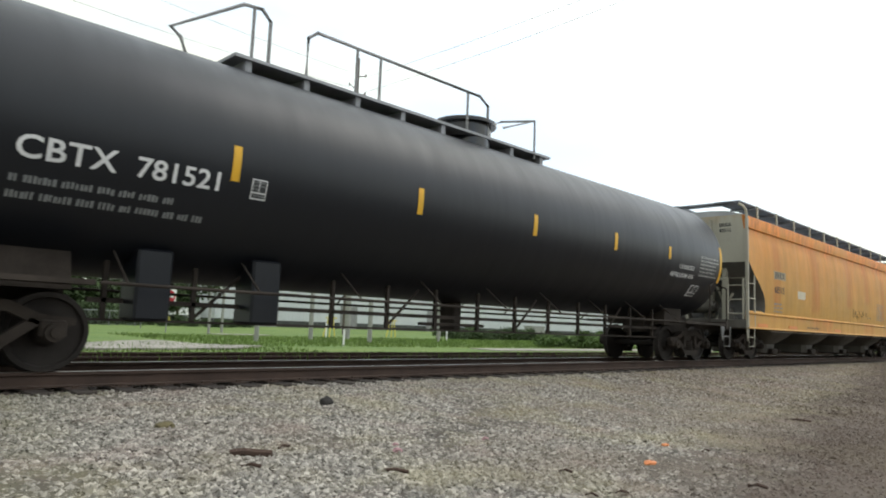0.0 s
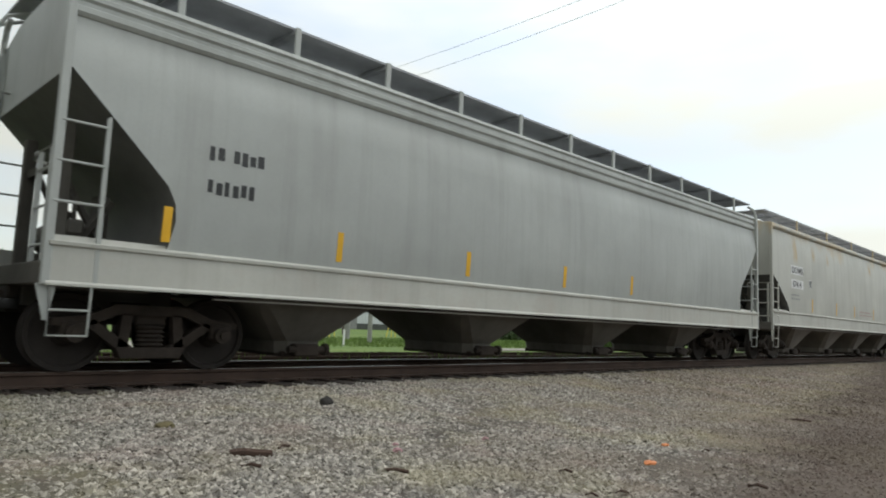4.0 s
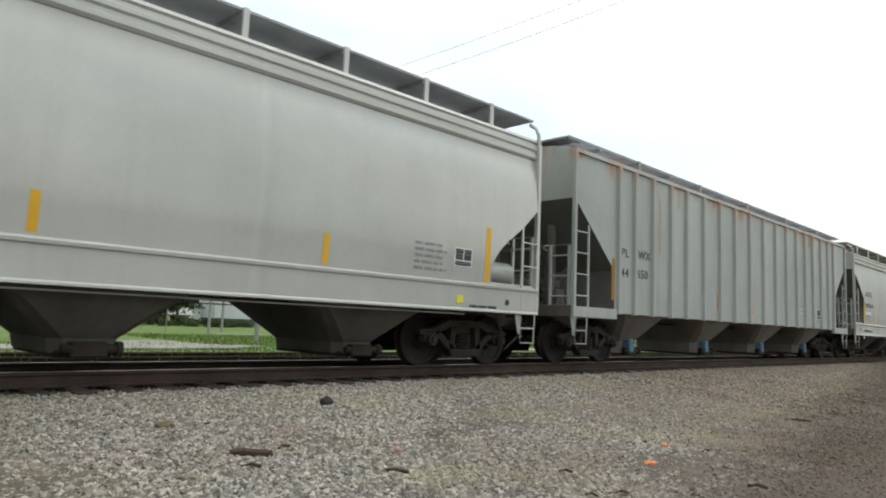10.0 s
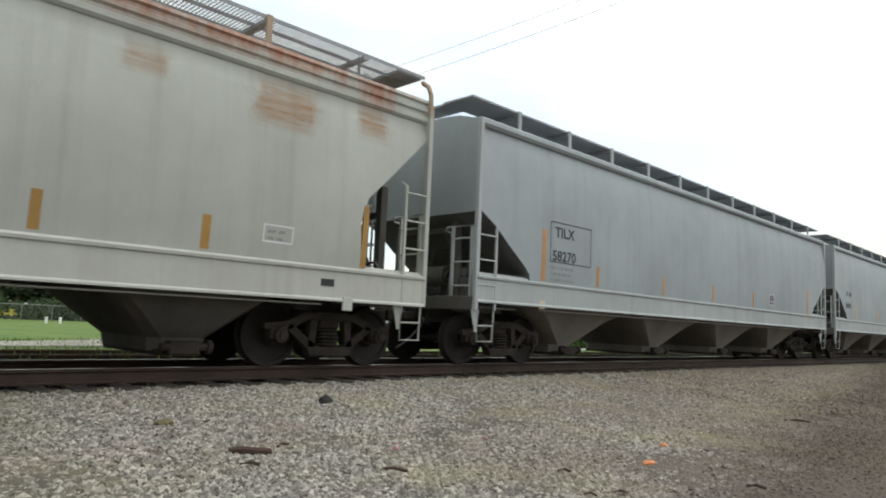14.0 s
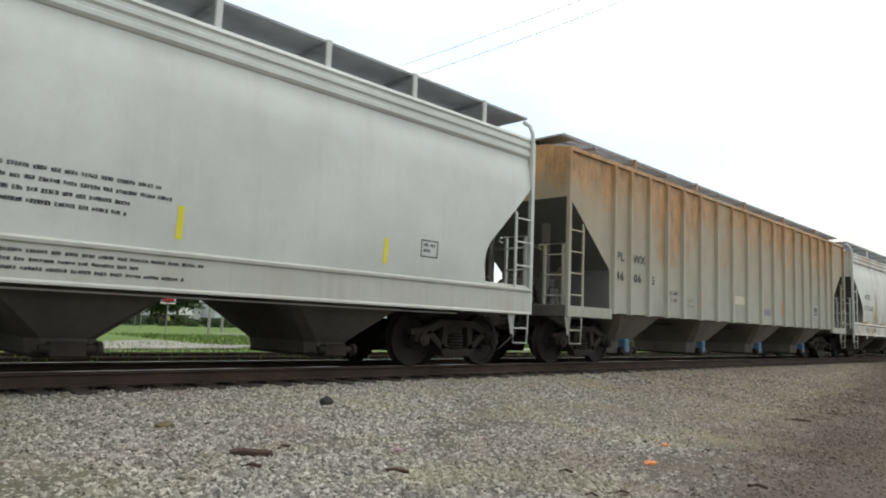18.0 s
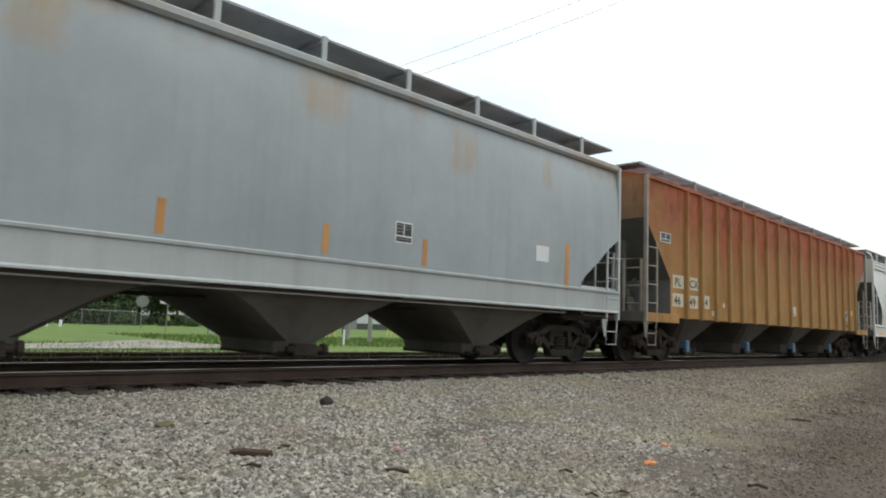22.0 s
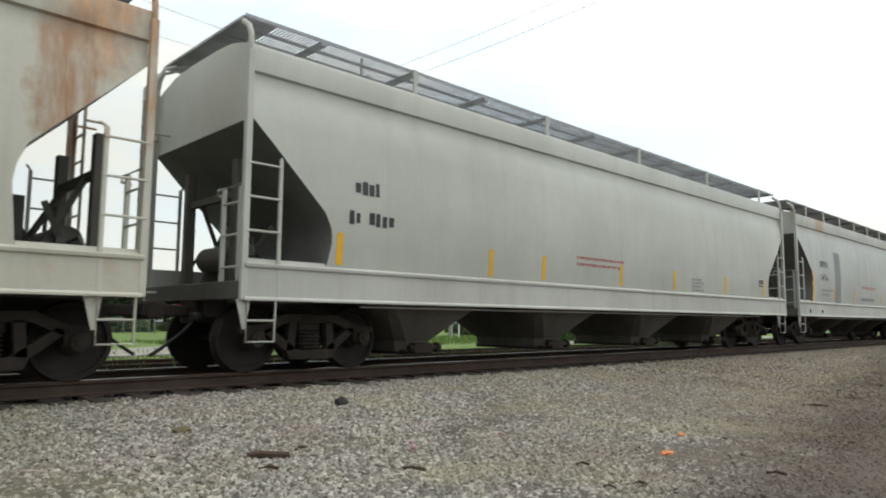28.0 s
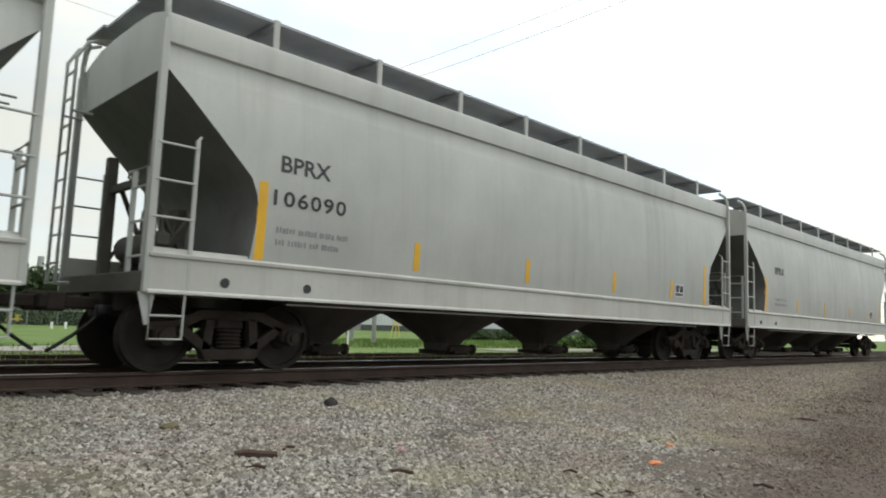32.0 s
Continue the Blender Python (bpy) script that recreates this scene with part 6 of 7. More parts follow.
    for c_, xs_ in ((TRAIN[-2], (1.02, L - 1.4)), (TRAIN[-1], (2.1, L - 1.6))):
        for x in xs_:
            b = bmesh.new()
            box(b, x, x + 0.17, -1.628, -1.60, 0.84, 1.03, 0.006)
            tube(b, (x + 0.085, -1.625, 0.92), (x + 0.085, -1.631, 0.92), 0.035, 10)
            part("pull_eye", b, P_SILL, c_, "square cable pulling eye plate")

    # blue-grey smooth hoppers
    for k, num in ((11, "58270"), (16, "58278")):
        S, L = STARTS[k], length_of(k)
        car, side = keep(hopper("blue-grey smooth-sided covered hopper wagon", S, L, P_TILX if k == 11 else P_TILX2, "low", "smooth", "pipe", eave=4.38, flare=(3.1, 0.75), sill="high", sill_paint=P_GREYSILL, curl=False, post_paint=P_GREYSILL, bay_tint=P_BAYLIGHT if k == 11 else None, brake="r"))
        lettering(car, "TILX", 2.22, 2.52, 0.20, M_INK, side, 1.0)
        lettering(car, num, 2.14, 2.05, 0.20, M_INK, side, 1.0)
        b = bmesh.new()
        for q0, q1 in ((2.80, 2.82), (2.01, 2.03)):
            b.faces.new([b.verts.new((x, -(side(q) + 0.005), q)) for x, q in ((2.07, q0), (3.50, q0), (3.50, q1), (2.07, q1))])
        for x0, x1 in ((2.07, 2.09), (3.48, 3.50)):
            b.faces.new([b.verts.new((x, -(side(q) + 0.005), q)) for x, q in ((x0, 2.03), (x1, 2.03), (x1, 2.80), (x0, 2.80))])
        part("lettering_frame", b, M_INK, car, "thin black ruled frame", smooth=0)
        bars(car, 2.08, 1.88, 3, 1.0, M_FAINT, side, 0.05, 0.12, k)
        patch(car, "reflector", 1.82, 1.94, 1.62, 2.62, M_DULLORANGE, side, "tall orange reflector")
        reflectors(car, side, (3.75, 6.65, 9.45, 12.25) if k == 11 else (4.55, 6.92, 8.95, 11.28, 13.20), 1.64, 0.42, 0.10, M_DULLORANGE)
        patch(car, "reflector", L - 2.05, L - 1.92, 1.5, 2.45, M_DULLORANGE, side, "tall orange reflector")
        patch(car, "placard", 1.77, 1.95, 1.08, 1.24, M_CREAM, side, "pale yellow square")
        box_sign(car, L - 5.6 if k == 11 else 12.6, 1.75 if k == 11 else 1.95, side, 0.36, 0.33)
        if k == 16:
            patch(car, "patch", 16.15, 16.55, 2.0, 2.3, M_WHITE, side, "white square placard")
        if k == 11:
            S, L = STARTS[12], length_of(12)
            car, side = keep(hopper("blue-grey smooth-sided covered hopper wagon", S, L, P_TILX, "low", "smooth", "pipe", eave=4.38, flare=(3.1, 0.75), sill="high", sill_paint=P_GREYSILL, curl=False, post_paint=P_GREYSILL, bay_tint=P_BAYLIGHT, brake="r"))
            bars(car, 1.40, 2.5, 1, 0.8, M_INK, side, 0.2, 0.3, 2)
            bars(car, 1.30, 2.05, 1, 1.0, M_INK, side, 0.2, 0.3, 3)
            reflectors(car, side, (2.78, 6.00, 8.02, 10.72), 1.64, 0.5, 0.11)
            patch(car, "reflector", L - 1.60, L - 1.47, 1.6, 2.55, M_YELLOW, side, "tall yellow reflector")
            bars(car, L - 3.04, 2.6, 6, 0.9, M_INK, side, 0.05, 0.11, 61)
            box_sign(car, L - 5.52, 1.85, side, 0.34, 0.30)
            # pale grey hopper
            S, L = STARTS[13], length_of(13)
            car, side = keep(hopper("pale grey covered hopper wagon with dark stencils", S, L, P_CLEAN, "middle", bay_shift=-0.45, sill_paint=P_SILL, bay_tint=M_BAYDARK))
            lettering(car, "ACFX", 1.48, 2.42, 0.24, M_INK, side, 1.0, 0.9)
            lettering(car, "65716", 1.48, 2.02, 0.23, M_INK, side, 1.0, 0.9)
            end_marks(car, "ACFX", "65716")
            bars(car, 1.43, 1.72, 2, 1.6, M_FAINT, side, 0.06, 0.14, 5)
            patch(car, "reflector", 1.25, 1.33, 1.5, 2.1, M_YELLOW, side, "yellow reflector")
            bars(car, 5.43, 2.0, 2, 1.4, M_FAINT, side, 0.07, 0.2, 51)
            bars(car, 8.78, 1.28, 3, 2.8, M_INK, side, 0.04, 0.09, 52)
            bars(car, 9.13, 2.15, 4, 2.1, M_INK, side, 0.05, 0.12, 53)
            reflectors(car, side, (7.43, 11.18, 14.38), 1.6, 0.4, 0.08, M_DOT)
            ruled_box(car, L - 2.86, 1.78, 0.38, 0.28, side, M_DARKFAINT)
            bars(car, L - 2.80, 1.95, 2, 0.27, M_DARKFAINT, side, 0.06, 0.09, 54)
            # tan rib-sided hopper
            S, L = STARTS[14], length_of(14)
            car, side = keep(hopper("rib-sided covered hopper wagon, grey paint turning orange with rust", S, L, P_RIBTAN, "rib", "flat", "thin", eave=4.45, rise=0.34, grated=True, ribs=RIB_PLACES, sill="rib", curl=False, gate_drive=True, bay_tint=P_BAYLIGHT, flare=(1.9, 0.95)))
            lettering(car, "PL", 1.88, 2.30, 0.19, M_INK, rs, 1.1)
            lettering(car, "WX", 2.60, 2.30, 0.19, M_INK, rs, 1.05)
            for word, x in (("46", 1.86), ("06", 2.64), ("5", 3.46)):
                lettering(car, word, x, 1.86, 0.19, M_INK, rs, 1.15)
            reflectors(car, rs, (6.17, 9.28, 12.08, 14.93), 1.40, 0.46, 0.11, M_ORANGE)
            patch(car, "patch", 10.56, 11.11, 1.40, 1.60, M_FAINT, rs, "blue-grey repaint patch")
            lettering(car, "LD LMT", 4.32, 1.68, 0.085, M_INK, rs, 1.1)
            lettering(car, "LT WT", 4.32, 1.50, 0.085, M_INK, rs, 1.1)
            bars(car, 5.33, 1.55, 2, 0.5, M_FAINT, rs, 0.07, 0.14, 72)
            patch(car, "patch", 8.22, 9.03, 1.64, 1.88, M_CREAM, rs, "cream repaint panel")
            box_sign(car, 15.21, 1.54, rs, 0.38, 0.36)
            # white rust-spotted hopper
            S, L = STARTS[15], length_of(15)
            car, side = keep(hopper("white covered hopper wagon spotted with rust", S, L, P_WHITE, "middle", sill_paint=P_WHITE, post_paint=P_CLEAN, grated=True, brake="f", bay_tint=M_BAYDARK))
            lettering(car, "ACFX", 1.55, 2.50, 0.22, M_DARKFAINT, side, 1.02)
            lettering(car, "97360", 1.53, 2.03, 0.20, M_DARKFAINT, side, 1.35, wide=1.42)
            end_marks(car, "ACFX", "97360")
            for x in (1.28, 3.95, 6.55, 9.55, 12.31, 15.56):
                patch(car, "reflector", x, x + 0.8, 1.45, 1.54, M_AMBER, side, "flat dull amber reflector")
            box_sign(car, 14.50, 1.56, side, 0.52, 0.38)
            scrawl(car, side, M_FAINT, [[(4.22, 2.02), (4.01, 2.01), (3.85, 1.94), (3.66, 1.76), (3.64, 1.56), (3.73, 1.46)], [(4.51, 1.49), (4.51, 1.88), (4.74, 1.87)], [(4.98, 1.81), (4.92, 1.52), (4.76, 1.53)], [(5.22, 1.51), (5.28, 1.97), (5.94, 1.94), (5.86, 1.56)], [(14.05, 3.02), (14.12, 3.12), (14.22, 3.08)], [(16.02, 2.42), (16.12, 2.52), (16.30, 2.48)], [(15.28, 1.72), (15.30, 1.95), (15.48, 1.95), (15.46, 1.74)], [(12.9, 2.3), (13.0, 2.45), (13.2, 2.40)]])
            ruled_box(car, 13.72, 1.15, 0.16, 0.16, side, M_FAINT, 0.025)
            patch(car, "dark_slot", 15.42, 15.72, 0.98, 1.05, M_INK, side, "dark bracket on the sill")
            ruled_box(car, 3.03, 1.15, 0.22, 0.14, side, M_INK, 0.03)
            bars(car, 1.62, 1.20, 1, 0.55, M_FAINT, side, 0.09, 0.2, 23)
            bars(car, 3.05, 1.72, 2, 0.5, M_FAINT, side, 0.06, 0.15, 24)
            patch(car, "patch", 2.22, 2.52, 1.06, 1.16, M_CREAM, side, "pale paint dab on the sill")
            for x in (1.68, L - 1.86):
                b = bmesh.new()
                box(b, x, x + 0.17, -1.628, -1.60, 0.84, 1.03, 0.006)
                tube(b, (x + 0.085, -1.625, 0.92), (x + 0.085, -1.631, 0.92), 0.035, 10)
                part("pull_eye", b, P_WHITE, car, "square cable pulling eye plate")

    # rust-red rib-sided hopper
    S, L = STARTS[17], length_of(17)
    car, side = keep(hopper("rust-red rib-sided covered hopper wagon with cream number patches", S, L, P_RED, "corner", "flat", "thin", rear_cut="deep_corner", eave=4.46, grated=True, ribs=(2.12, 2.98, 3.88, 4.78, 5.66, 6.60, 7.60, 8.60, 9.68, 10.65, 11.77, 12.74, 13.70, 14.70, 15.63, 16.41, 17.26), rib_paint=P_OCHRE, truck_tint=M_RUSTRUN, rise=0.36, end_paint=P_DIRTYEND, post_paint=M_WORNRAIL, sill="rib", curl=False, gate_drive=True, brake="r", bay_tint=M_BAYDARK, flare=(1.9, 0.95)))
    for words, x, z0 in (("PL", 1.40, 1.92), ("CX", 2.22, 1.92), ("46", 1.38, 1.46), ("49", 2.22, 1.45)):
        patch(car, "patch", x, x + 0.58, z0 - 0.06, z0 + 0.27, M_CREAM, rs, "cream patch behind the letters")
        lettering(car, words, x + 0.08, z0, 0.20, M_INK, lambda q: 1.538, 1.15)
    patch(car, "patch", 3.09, 3.49, 1.42, 1.76, M_CREAM, rs, "cream patch behind the number")
    lettering(car, "4", 3.20, 1.49, 0.20, M_INK, lambda q: 1.538)
    patch(car, "patch", 9.61, 10.26, 1.48, 1.78, M_CREAM, rs, "cream repaint panel")
    bars(car, 9.66, 1.62, 2, 0.55, M_INK, lambda q: 1.536, 0.05, 0.11, 80)
    for x, z0 in ((3.66, 1.25), (4.36, 1.5)):
        patch(car, "patch", x, x + 0.13, z0, z0 + 0.12, M_CREAM, rs, "small cream dot")
    box_sign(car, 15.75, 1.50, rs, 0.47, 0.36)
    patch(car, "placard_holder", 17.34, 17.76, 2.95, 3.20, M_INK, rs, "dark data plate with a pale border")
    ruled_box(car, 17.34, 2.95, 0.42, 0.25, lambda q: 1.538, M_FAINT)
    box_sign(car, 0.74, 2.95, rs, 0.54, 0.24)
    patch(car, "dark_slot", 15.95, 16.25, 1.25, 1.34, M_INK, rs, "dark slot near the sill")
    patch(car, "patch", 16.66, 16.88, 1.74, 1.95, M_CREAM, rs, "small cream square")
    # off-white hopper
    S, L = STARTS[18], length_of(18)
    car, side = keep(hopper("off-white covered hopper wagon with yellow sill strips", S, L, P_OAK, "middle", sill_paint=P_OAK, bay_tint=M_BAYDARK, flare=(1.75, 0.78), props=(1.45, 15.95, 10)))
    lettering(car, "OAKX", 1.93, 2.72, 0.23, M_INK, side, 1.05, 0.95)
    end_marks(car, "OAKX", "252178")
    lettering(car, "252178", 1.91, 2.22, 0.21, M_INK, side, 1.1)
    bars(car, 1.99, 1.95, 3, 0.9, M_FAINT, side, 0.05, 0.12, 6)
    box_sign(car, 3.99, 2.45, side, 0.22, 0.26)
    for x in (0.71, 4.29, 8.68, 11.75, L - 1.61):
        patch(car, "reflector", x, x + 0.62, 1.02, 1.12, M_YELLOW, side, "flat yellow reflector")
    bars(car, 4.89, 1.10, 1, 1.8, M_INK, side, 0.08, 0.1, 8)
    bars(car, 9.52, 1.93, 3, 1.75, M_INK, side, 0.05, 0.11, 9)
    bars(car, 10.93, 1.24, 3, 0.6, M_FAINT, side, 0.03, 0.07, 19)
    bars(car, L - 3.25, 2.55, 6, 1.2, M_INK, side, 0.05, 0.12, 10)
    box_sign(car, L - 3.27, 1.56, side, 0.46, 0.36)
    # cool grey square-ended hopper
    S, L = STARTS[19], length_of(19)
    car, side = keep(hopper("cool grey smooth-sided covered hopper wagon with square ends", S, L, P_SOX, "box", "smooth", "pipe", eave=4.40, sill="slim", sill_paint=P_SILL, curl=False, gate_drive=True, bay_tint=P_BAYLIGHT, flare=(1.5, 0.95), props=(0.99, 17.48, 11), bay_apart=4.0, bay_shift=-0.2))
    lettering(car, "SOXX", 1.64, 2.59, 0.21, M_INK, side, 1.0)
    lettering(car, "580108", 1.42, 2.10, 0.21, M_INK, side, 1.0)
    bars(car, 1.59, 1.74, 2, 1.0, M_FAINT, side, 0.05, 0.12, 7)
    box_sign(car, 3.09, 2.3, side, 0.26, 0.26)
    patch(car, "reflector", 0.75, 0.89, 1.48, 2.36, M_YELLOW, side, "tall yellow reflector")
    reflectors(car, side, (3.37, 6.07, 8.75, 11.42), 1.46, 0.42, 0.12)
    for x in (3.23, 6.81):
        patch(car, "paint_spot", x - 0.05, x + 0.05, 1.23, 1.33, M_YELLOW, side, "small bright yellow paint spot")
    # flat dark patch puts the shade of the ladder recess into colour
    patch(car, "dark_slot", 0.05, 0.49, 2.52, 2.62, M_INK, side, "flat dark patch painted as the recess shade above the ladder")
    box_sign(car, 14.70, 1.58, side, 0.40, 0.27)
    bars(car, 13.42, 1.76, 3, 0.56, M_FAINT, side, 0.05, 0.10, 31)
    patch(car, "reflector", 14.60, 14.72, 1.42, 1.88, M_YELLOW, side, "tall yellow reflector")
    patch(car, "patch", 15.40, 15.56, 1.60, 1.80, M_YELLOW, side, "small yellow square")
    bars(car, 15.77, 2.0, 6, 0.5, M_FAINT, side, 0.04, 0.075, 32)
    patch(car, "placard_holder", 17.22, 17.64, 2.52, 2.76, M_FAINT, side, "grey metal data plate")
    patch(car, "dark_slot", L - 0.60, L - 0.16, 2.80, 2.88, M_INK, side, "flat dark patch painted as the recess shade above the ladder")
    for x, z0, z1 in ((6.08, 1.95, 2.66), (9.83, 1.9, 3.4), (13.99, 2.9, 3.4)):
        patch(car, "scrape", x, x + 0.035, z0, z1, M_FAINT, side, "long upright scrape in the paint", proud=0.002)
    for x in (0.99, L - 1.50):
        b = bmesh.new()
        box(b, x, x + 0.38, -1.64, -1.58, 1.07, 1.42, 0.01)
        part("jacking_pad", b, P_SILL, car, "white jacking pad on the sill")
    # beige hopper with rust runs
    S, L = STARTS[20], length_of(20)
    car, side = keep(hopper("off-white covered hopper wagon with broad rust runs", S, L, P_RUSTBEIGE, "diagonal", sill_paint=P_RUSTSILL, end_paint=P_RUSTBEIGE, chord="flatband", grated=True, roof_paint=M_ROOFGREY, bay_tint=M_RUN))
    lettering(car, "AEX", 2.32, 2.47, 0.19, M_INK, side, 1.05)
    lettering(car, "7930", 2.28, 2.20, 0.19, M_INK, side, 1.05)
    bars(car, 2.05, 2.02, 3, 1.2, M_INK, side, 0.05, 0.10, 3)
    patch(car, "dark_slot", 3.88, 3.96, 1.52, 1.68, M_INK, side, "short dark mark near the sill")
    # warm white hopper
    S, L = STARTS[21], length_of(21)
    car, side = keep(hopper("warm white covered hopper wagon with red lettering", S, L, P_CREAM2, "middle", chord="flatband", sill_paint=P_SILL, grated=True))
    reflectors(car, side, (1.40, 4.60, 6.09, 8.79, 11.19, 14.02, 16.62), 1.5, 0.46, 0.11)
    bars(car, 12.14, 1.78, 4, 0.7, M_FAINT, side, 0.05, 0.09, 66)
    bars(car, 7.19, 1.98, 2, 1.8, M_RED, side, 0.06, 0.13, 2)
    box_sign(car, L - 2.08, 1.75, side, 0.36, 0.26)
    bars(car, 1.70, 2.55, 1, 0.8, M_INK, side, 0.2, 0.3, 5)
    bars(car, 1.60, 2.1, 1, 1.0, M_INK, side, 0.2, 0.3, 6)
    # four grey-white hoppers of one owner
    for k, (num, paint) in ((22, ("5476", P_BP)), (23, ("5771", P_BP2)), (24, ("106090", P_BP3)), (25, ("", P_BP2))):
        S, L = STARTS[k], length_of(k)
        car, side = keep(hopper("grey-white covered hopper wagon with a flat roof band", S, L, paint, "diagonal", chord="flatband", chord_paint=P_BPRUST if k == 22 else None, sill_paint=P_SILL, brake="r" if k != 23 else "", props=(1.03, 14.7, 9) if k == 23 else (1.55, 14.36, 8), funnel=True, bay_tint=M_BAYDARK))
        x0 = {24: 1.62, 23: 2.04}.get(k, 2.10)
        lettering(car, "BPRX", x0, 2.68 + (0.08 if k == 23 else 0), 0.22, M_INK, side, 1.0, 0.95)
        if num:
            lettering(car, num, x0 - (0.14 if k == 24 else 0.02), 2.22 + (0.08 if k == 23 else 0), 0.20, M_INK, side, 1.15, 0.95, wide=1.36 if k == 24 else 1.2)
        bars(car, x0, 1.85, 2, 1.9 if k == 23 else 1.3, M_FAINT, side, 0.08, 0.16, k)
        patch(car, "reflector", 1.33, 1.46, 1.47, 2.50, M_YELLOW, side, "tall yellow reflector")
        reflectors(car, side, (3.64, 6.39, 9.49, 12.24) if k == 23 else (3.50, 5.91, 9.51, 12.71) if k == 22 else (4.09, 6.89, 9.89, 12.49), 1.55, 0.44, 0.12)
        patch(car, "reflector", L - 1.65, L - 1.52, 1.47, 2.5, M_YELLOW, side, "tall yellow reflector")
        box_sign(car, L - 3.2, 1.62, side, 0.44, 0.30)
        if k == 23:
            bars(car, 4.04, 1.2, 1, 1.6, M_INK, side, 0.06, 0.2, 95)
            bars(car, 7.44, 2.05, 1, 1.5, M_REDFAINT, side, 0.05, 0.3, 96)
        if k == 22:
            patch(car, "patch", 3.65, 4.30, 1.45, 3.3, M_FAINT, side, "faded grey repaint stripe")
            patch(car, "patch", 6.86, 8.81, 2.10, 2.20, M_REDFAINT, side, "faded red line of print")
            patch(car, "patch", 6.81, 8.61, 1.62, 1.74, M_FAINT, side, "faded grey line of print")
        for x in (0.95, 2.15):
            b = bmesh.new()
            tube(b, (x, -1.60, 1.14), (x, -1.612, 1.14), 0.06, 12)
            part("jacking_hole", b, M_INK, car, "round dark hole in the sill")


build_train()


# ===== beyond the tracks =====
M_WALL = plain("pale_metal_cladding", (0.50, 0.52, 0.54), 0.5, 0.0, 0.08, 1.5, 0.05)
M_DARKBASE = plain("dark_base_wall", (0.06, 0.065, 0.06), 0.9, 0, 0.4, 2)
M_POLE = plain("weathered_pole_wood", (0.12, 0.10, 0.085), 0.9, 0, 0.3, 3)
M_LEAF = plain("dark_green_leaves", (0.045, 0.075, 0.022), 0.8, 0, 0.5, 3)
M_BUSH = plain("bright_green_leaves", (0.075, 0.13, 0.028), 0.8, 0, 0.5, 3)
M_BARK = plain("grey_brown_bark", (0.10, 0.08, 0.06), 0.95, 0, 0.3, 4)
M_PATH = plain("pale_concrete", (0.27, 0.25, 0.215), 0.95, 0, 0.4, 2.5, 0.5)
M_FENCE = plain("galvanised_fence_wire", (0.22, 0.23, 0.23), 0.5, 0.5, 0.2)
M_POSTY = plain("yellow_painted_post", (0.55, 0.46, 0.06), 0.6, 0, 0.2)
M_POSTG = plain("grey_post", (0.28, 0.28, 0.26), 0.8, 0, 0.2)
M_PALEPOLE = plain("pale_concrete_pole", (0.42, 0.43, 0.41), 0.8, 0, 0.15)
M_SIGNW = plain("white_sign_face", (0.75, 0.75, 0.75), 0.5, 0, 0.05)
M_SIGNR = plain("red_sign_face", (0.45, 0.02, 0.03), 0.5, 0, 0.1)
M_WIRE = plain("overhead_wire", (0.46, 0.46, 0.47), 0.6, 0.2, 0.1)


def gz(y):
    return ground_z(y)


def warehouse(x0, x1, y0, y1, h):
    root = tagged(new("warehouse"), "long pale metal-clad warehouse with dark base", "building")
    z = gz(y0)
    b = bmesh.new()
    box(b, x0, x1, y0, y1, z + 0.9, z + h)
    part("wall", b, M_WALL, root, "pale grey corrugated metal wall")
    b = bmesh.new()
    box(b, x0 - 0.03, x1 + 0.03, y0 - 0.03, y1 + 0.03, z - 0.3, z + 0.9)
    part("base", b, M_DARKBASE, root, "dark masonry base")
    b = bmesh.new()
    extrude_x(b, [(y0 - 0.3, z + h), ((y0 + y1) / 2, z + h + 1.2), (y1 + 0.3, z + h)], x0 - 0.3, x1 + 0.3)
    part("roof", b, M_GALV, root, "shallow metal roof")
    b = bmesh.new()
    n = int((x1 - x0) / 0.6)
    for i in range(n):
        x = x0 + 0.3 + i * 0.6
        box(b, x - 0.04, x + 0.04, y0 - 0.035, y0, z + 0.95, z + h - 0.05)
    tagged(part("cladding_rib", b, M_WALL, root), kind="stuff")
    for x in (x0 + 6, x0 + 20, x0 + 38):
        b = bmesh.new()
        box(b, x, x + 3.2, y0 - 0.06, y0 - 0.03, z + 0.0, z + 3.4)
        part("door", b, M_GALV, root, "grey roller door")


warehouse(42.0, 150.0, 84.0, 110.0, 6.4)


def far_house(x0, x1, y, h):
    root = tagged(new("shed"), "small white gabled building beyond the trees", "building")
    z = gz(y)
    b = bmesh.new()
    box(b, x0, x1, y, y + 7, z, z + h)
    part("wall", b, M_SIGNW, root, "white painted wall")
    b = bmesh.new()
    extrude_y(b, [(x0 - 0.3, z + h), (x1 + 0.3, z + h), ((x0 + x1) / 2, z + h + 1.0)], y - 0.3, y + 7.3)
    part("roof", b, M_GALV, root, "low metal gable roof")


far_house(40.4, 50.0, 88.0, 2.3)


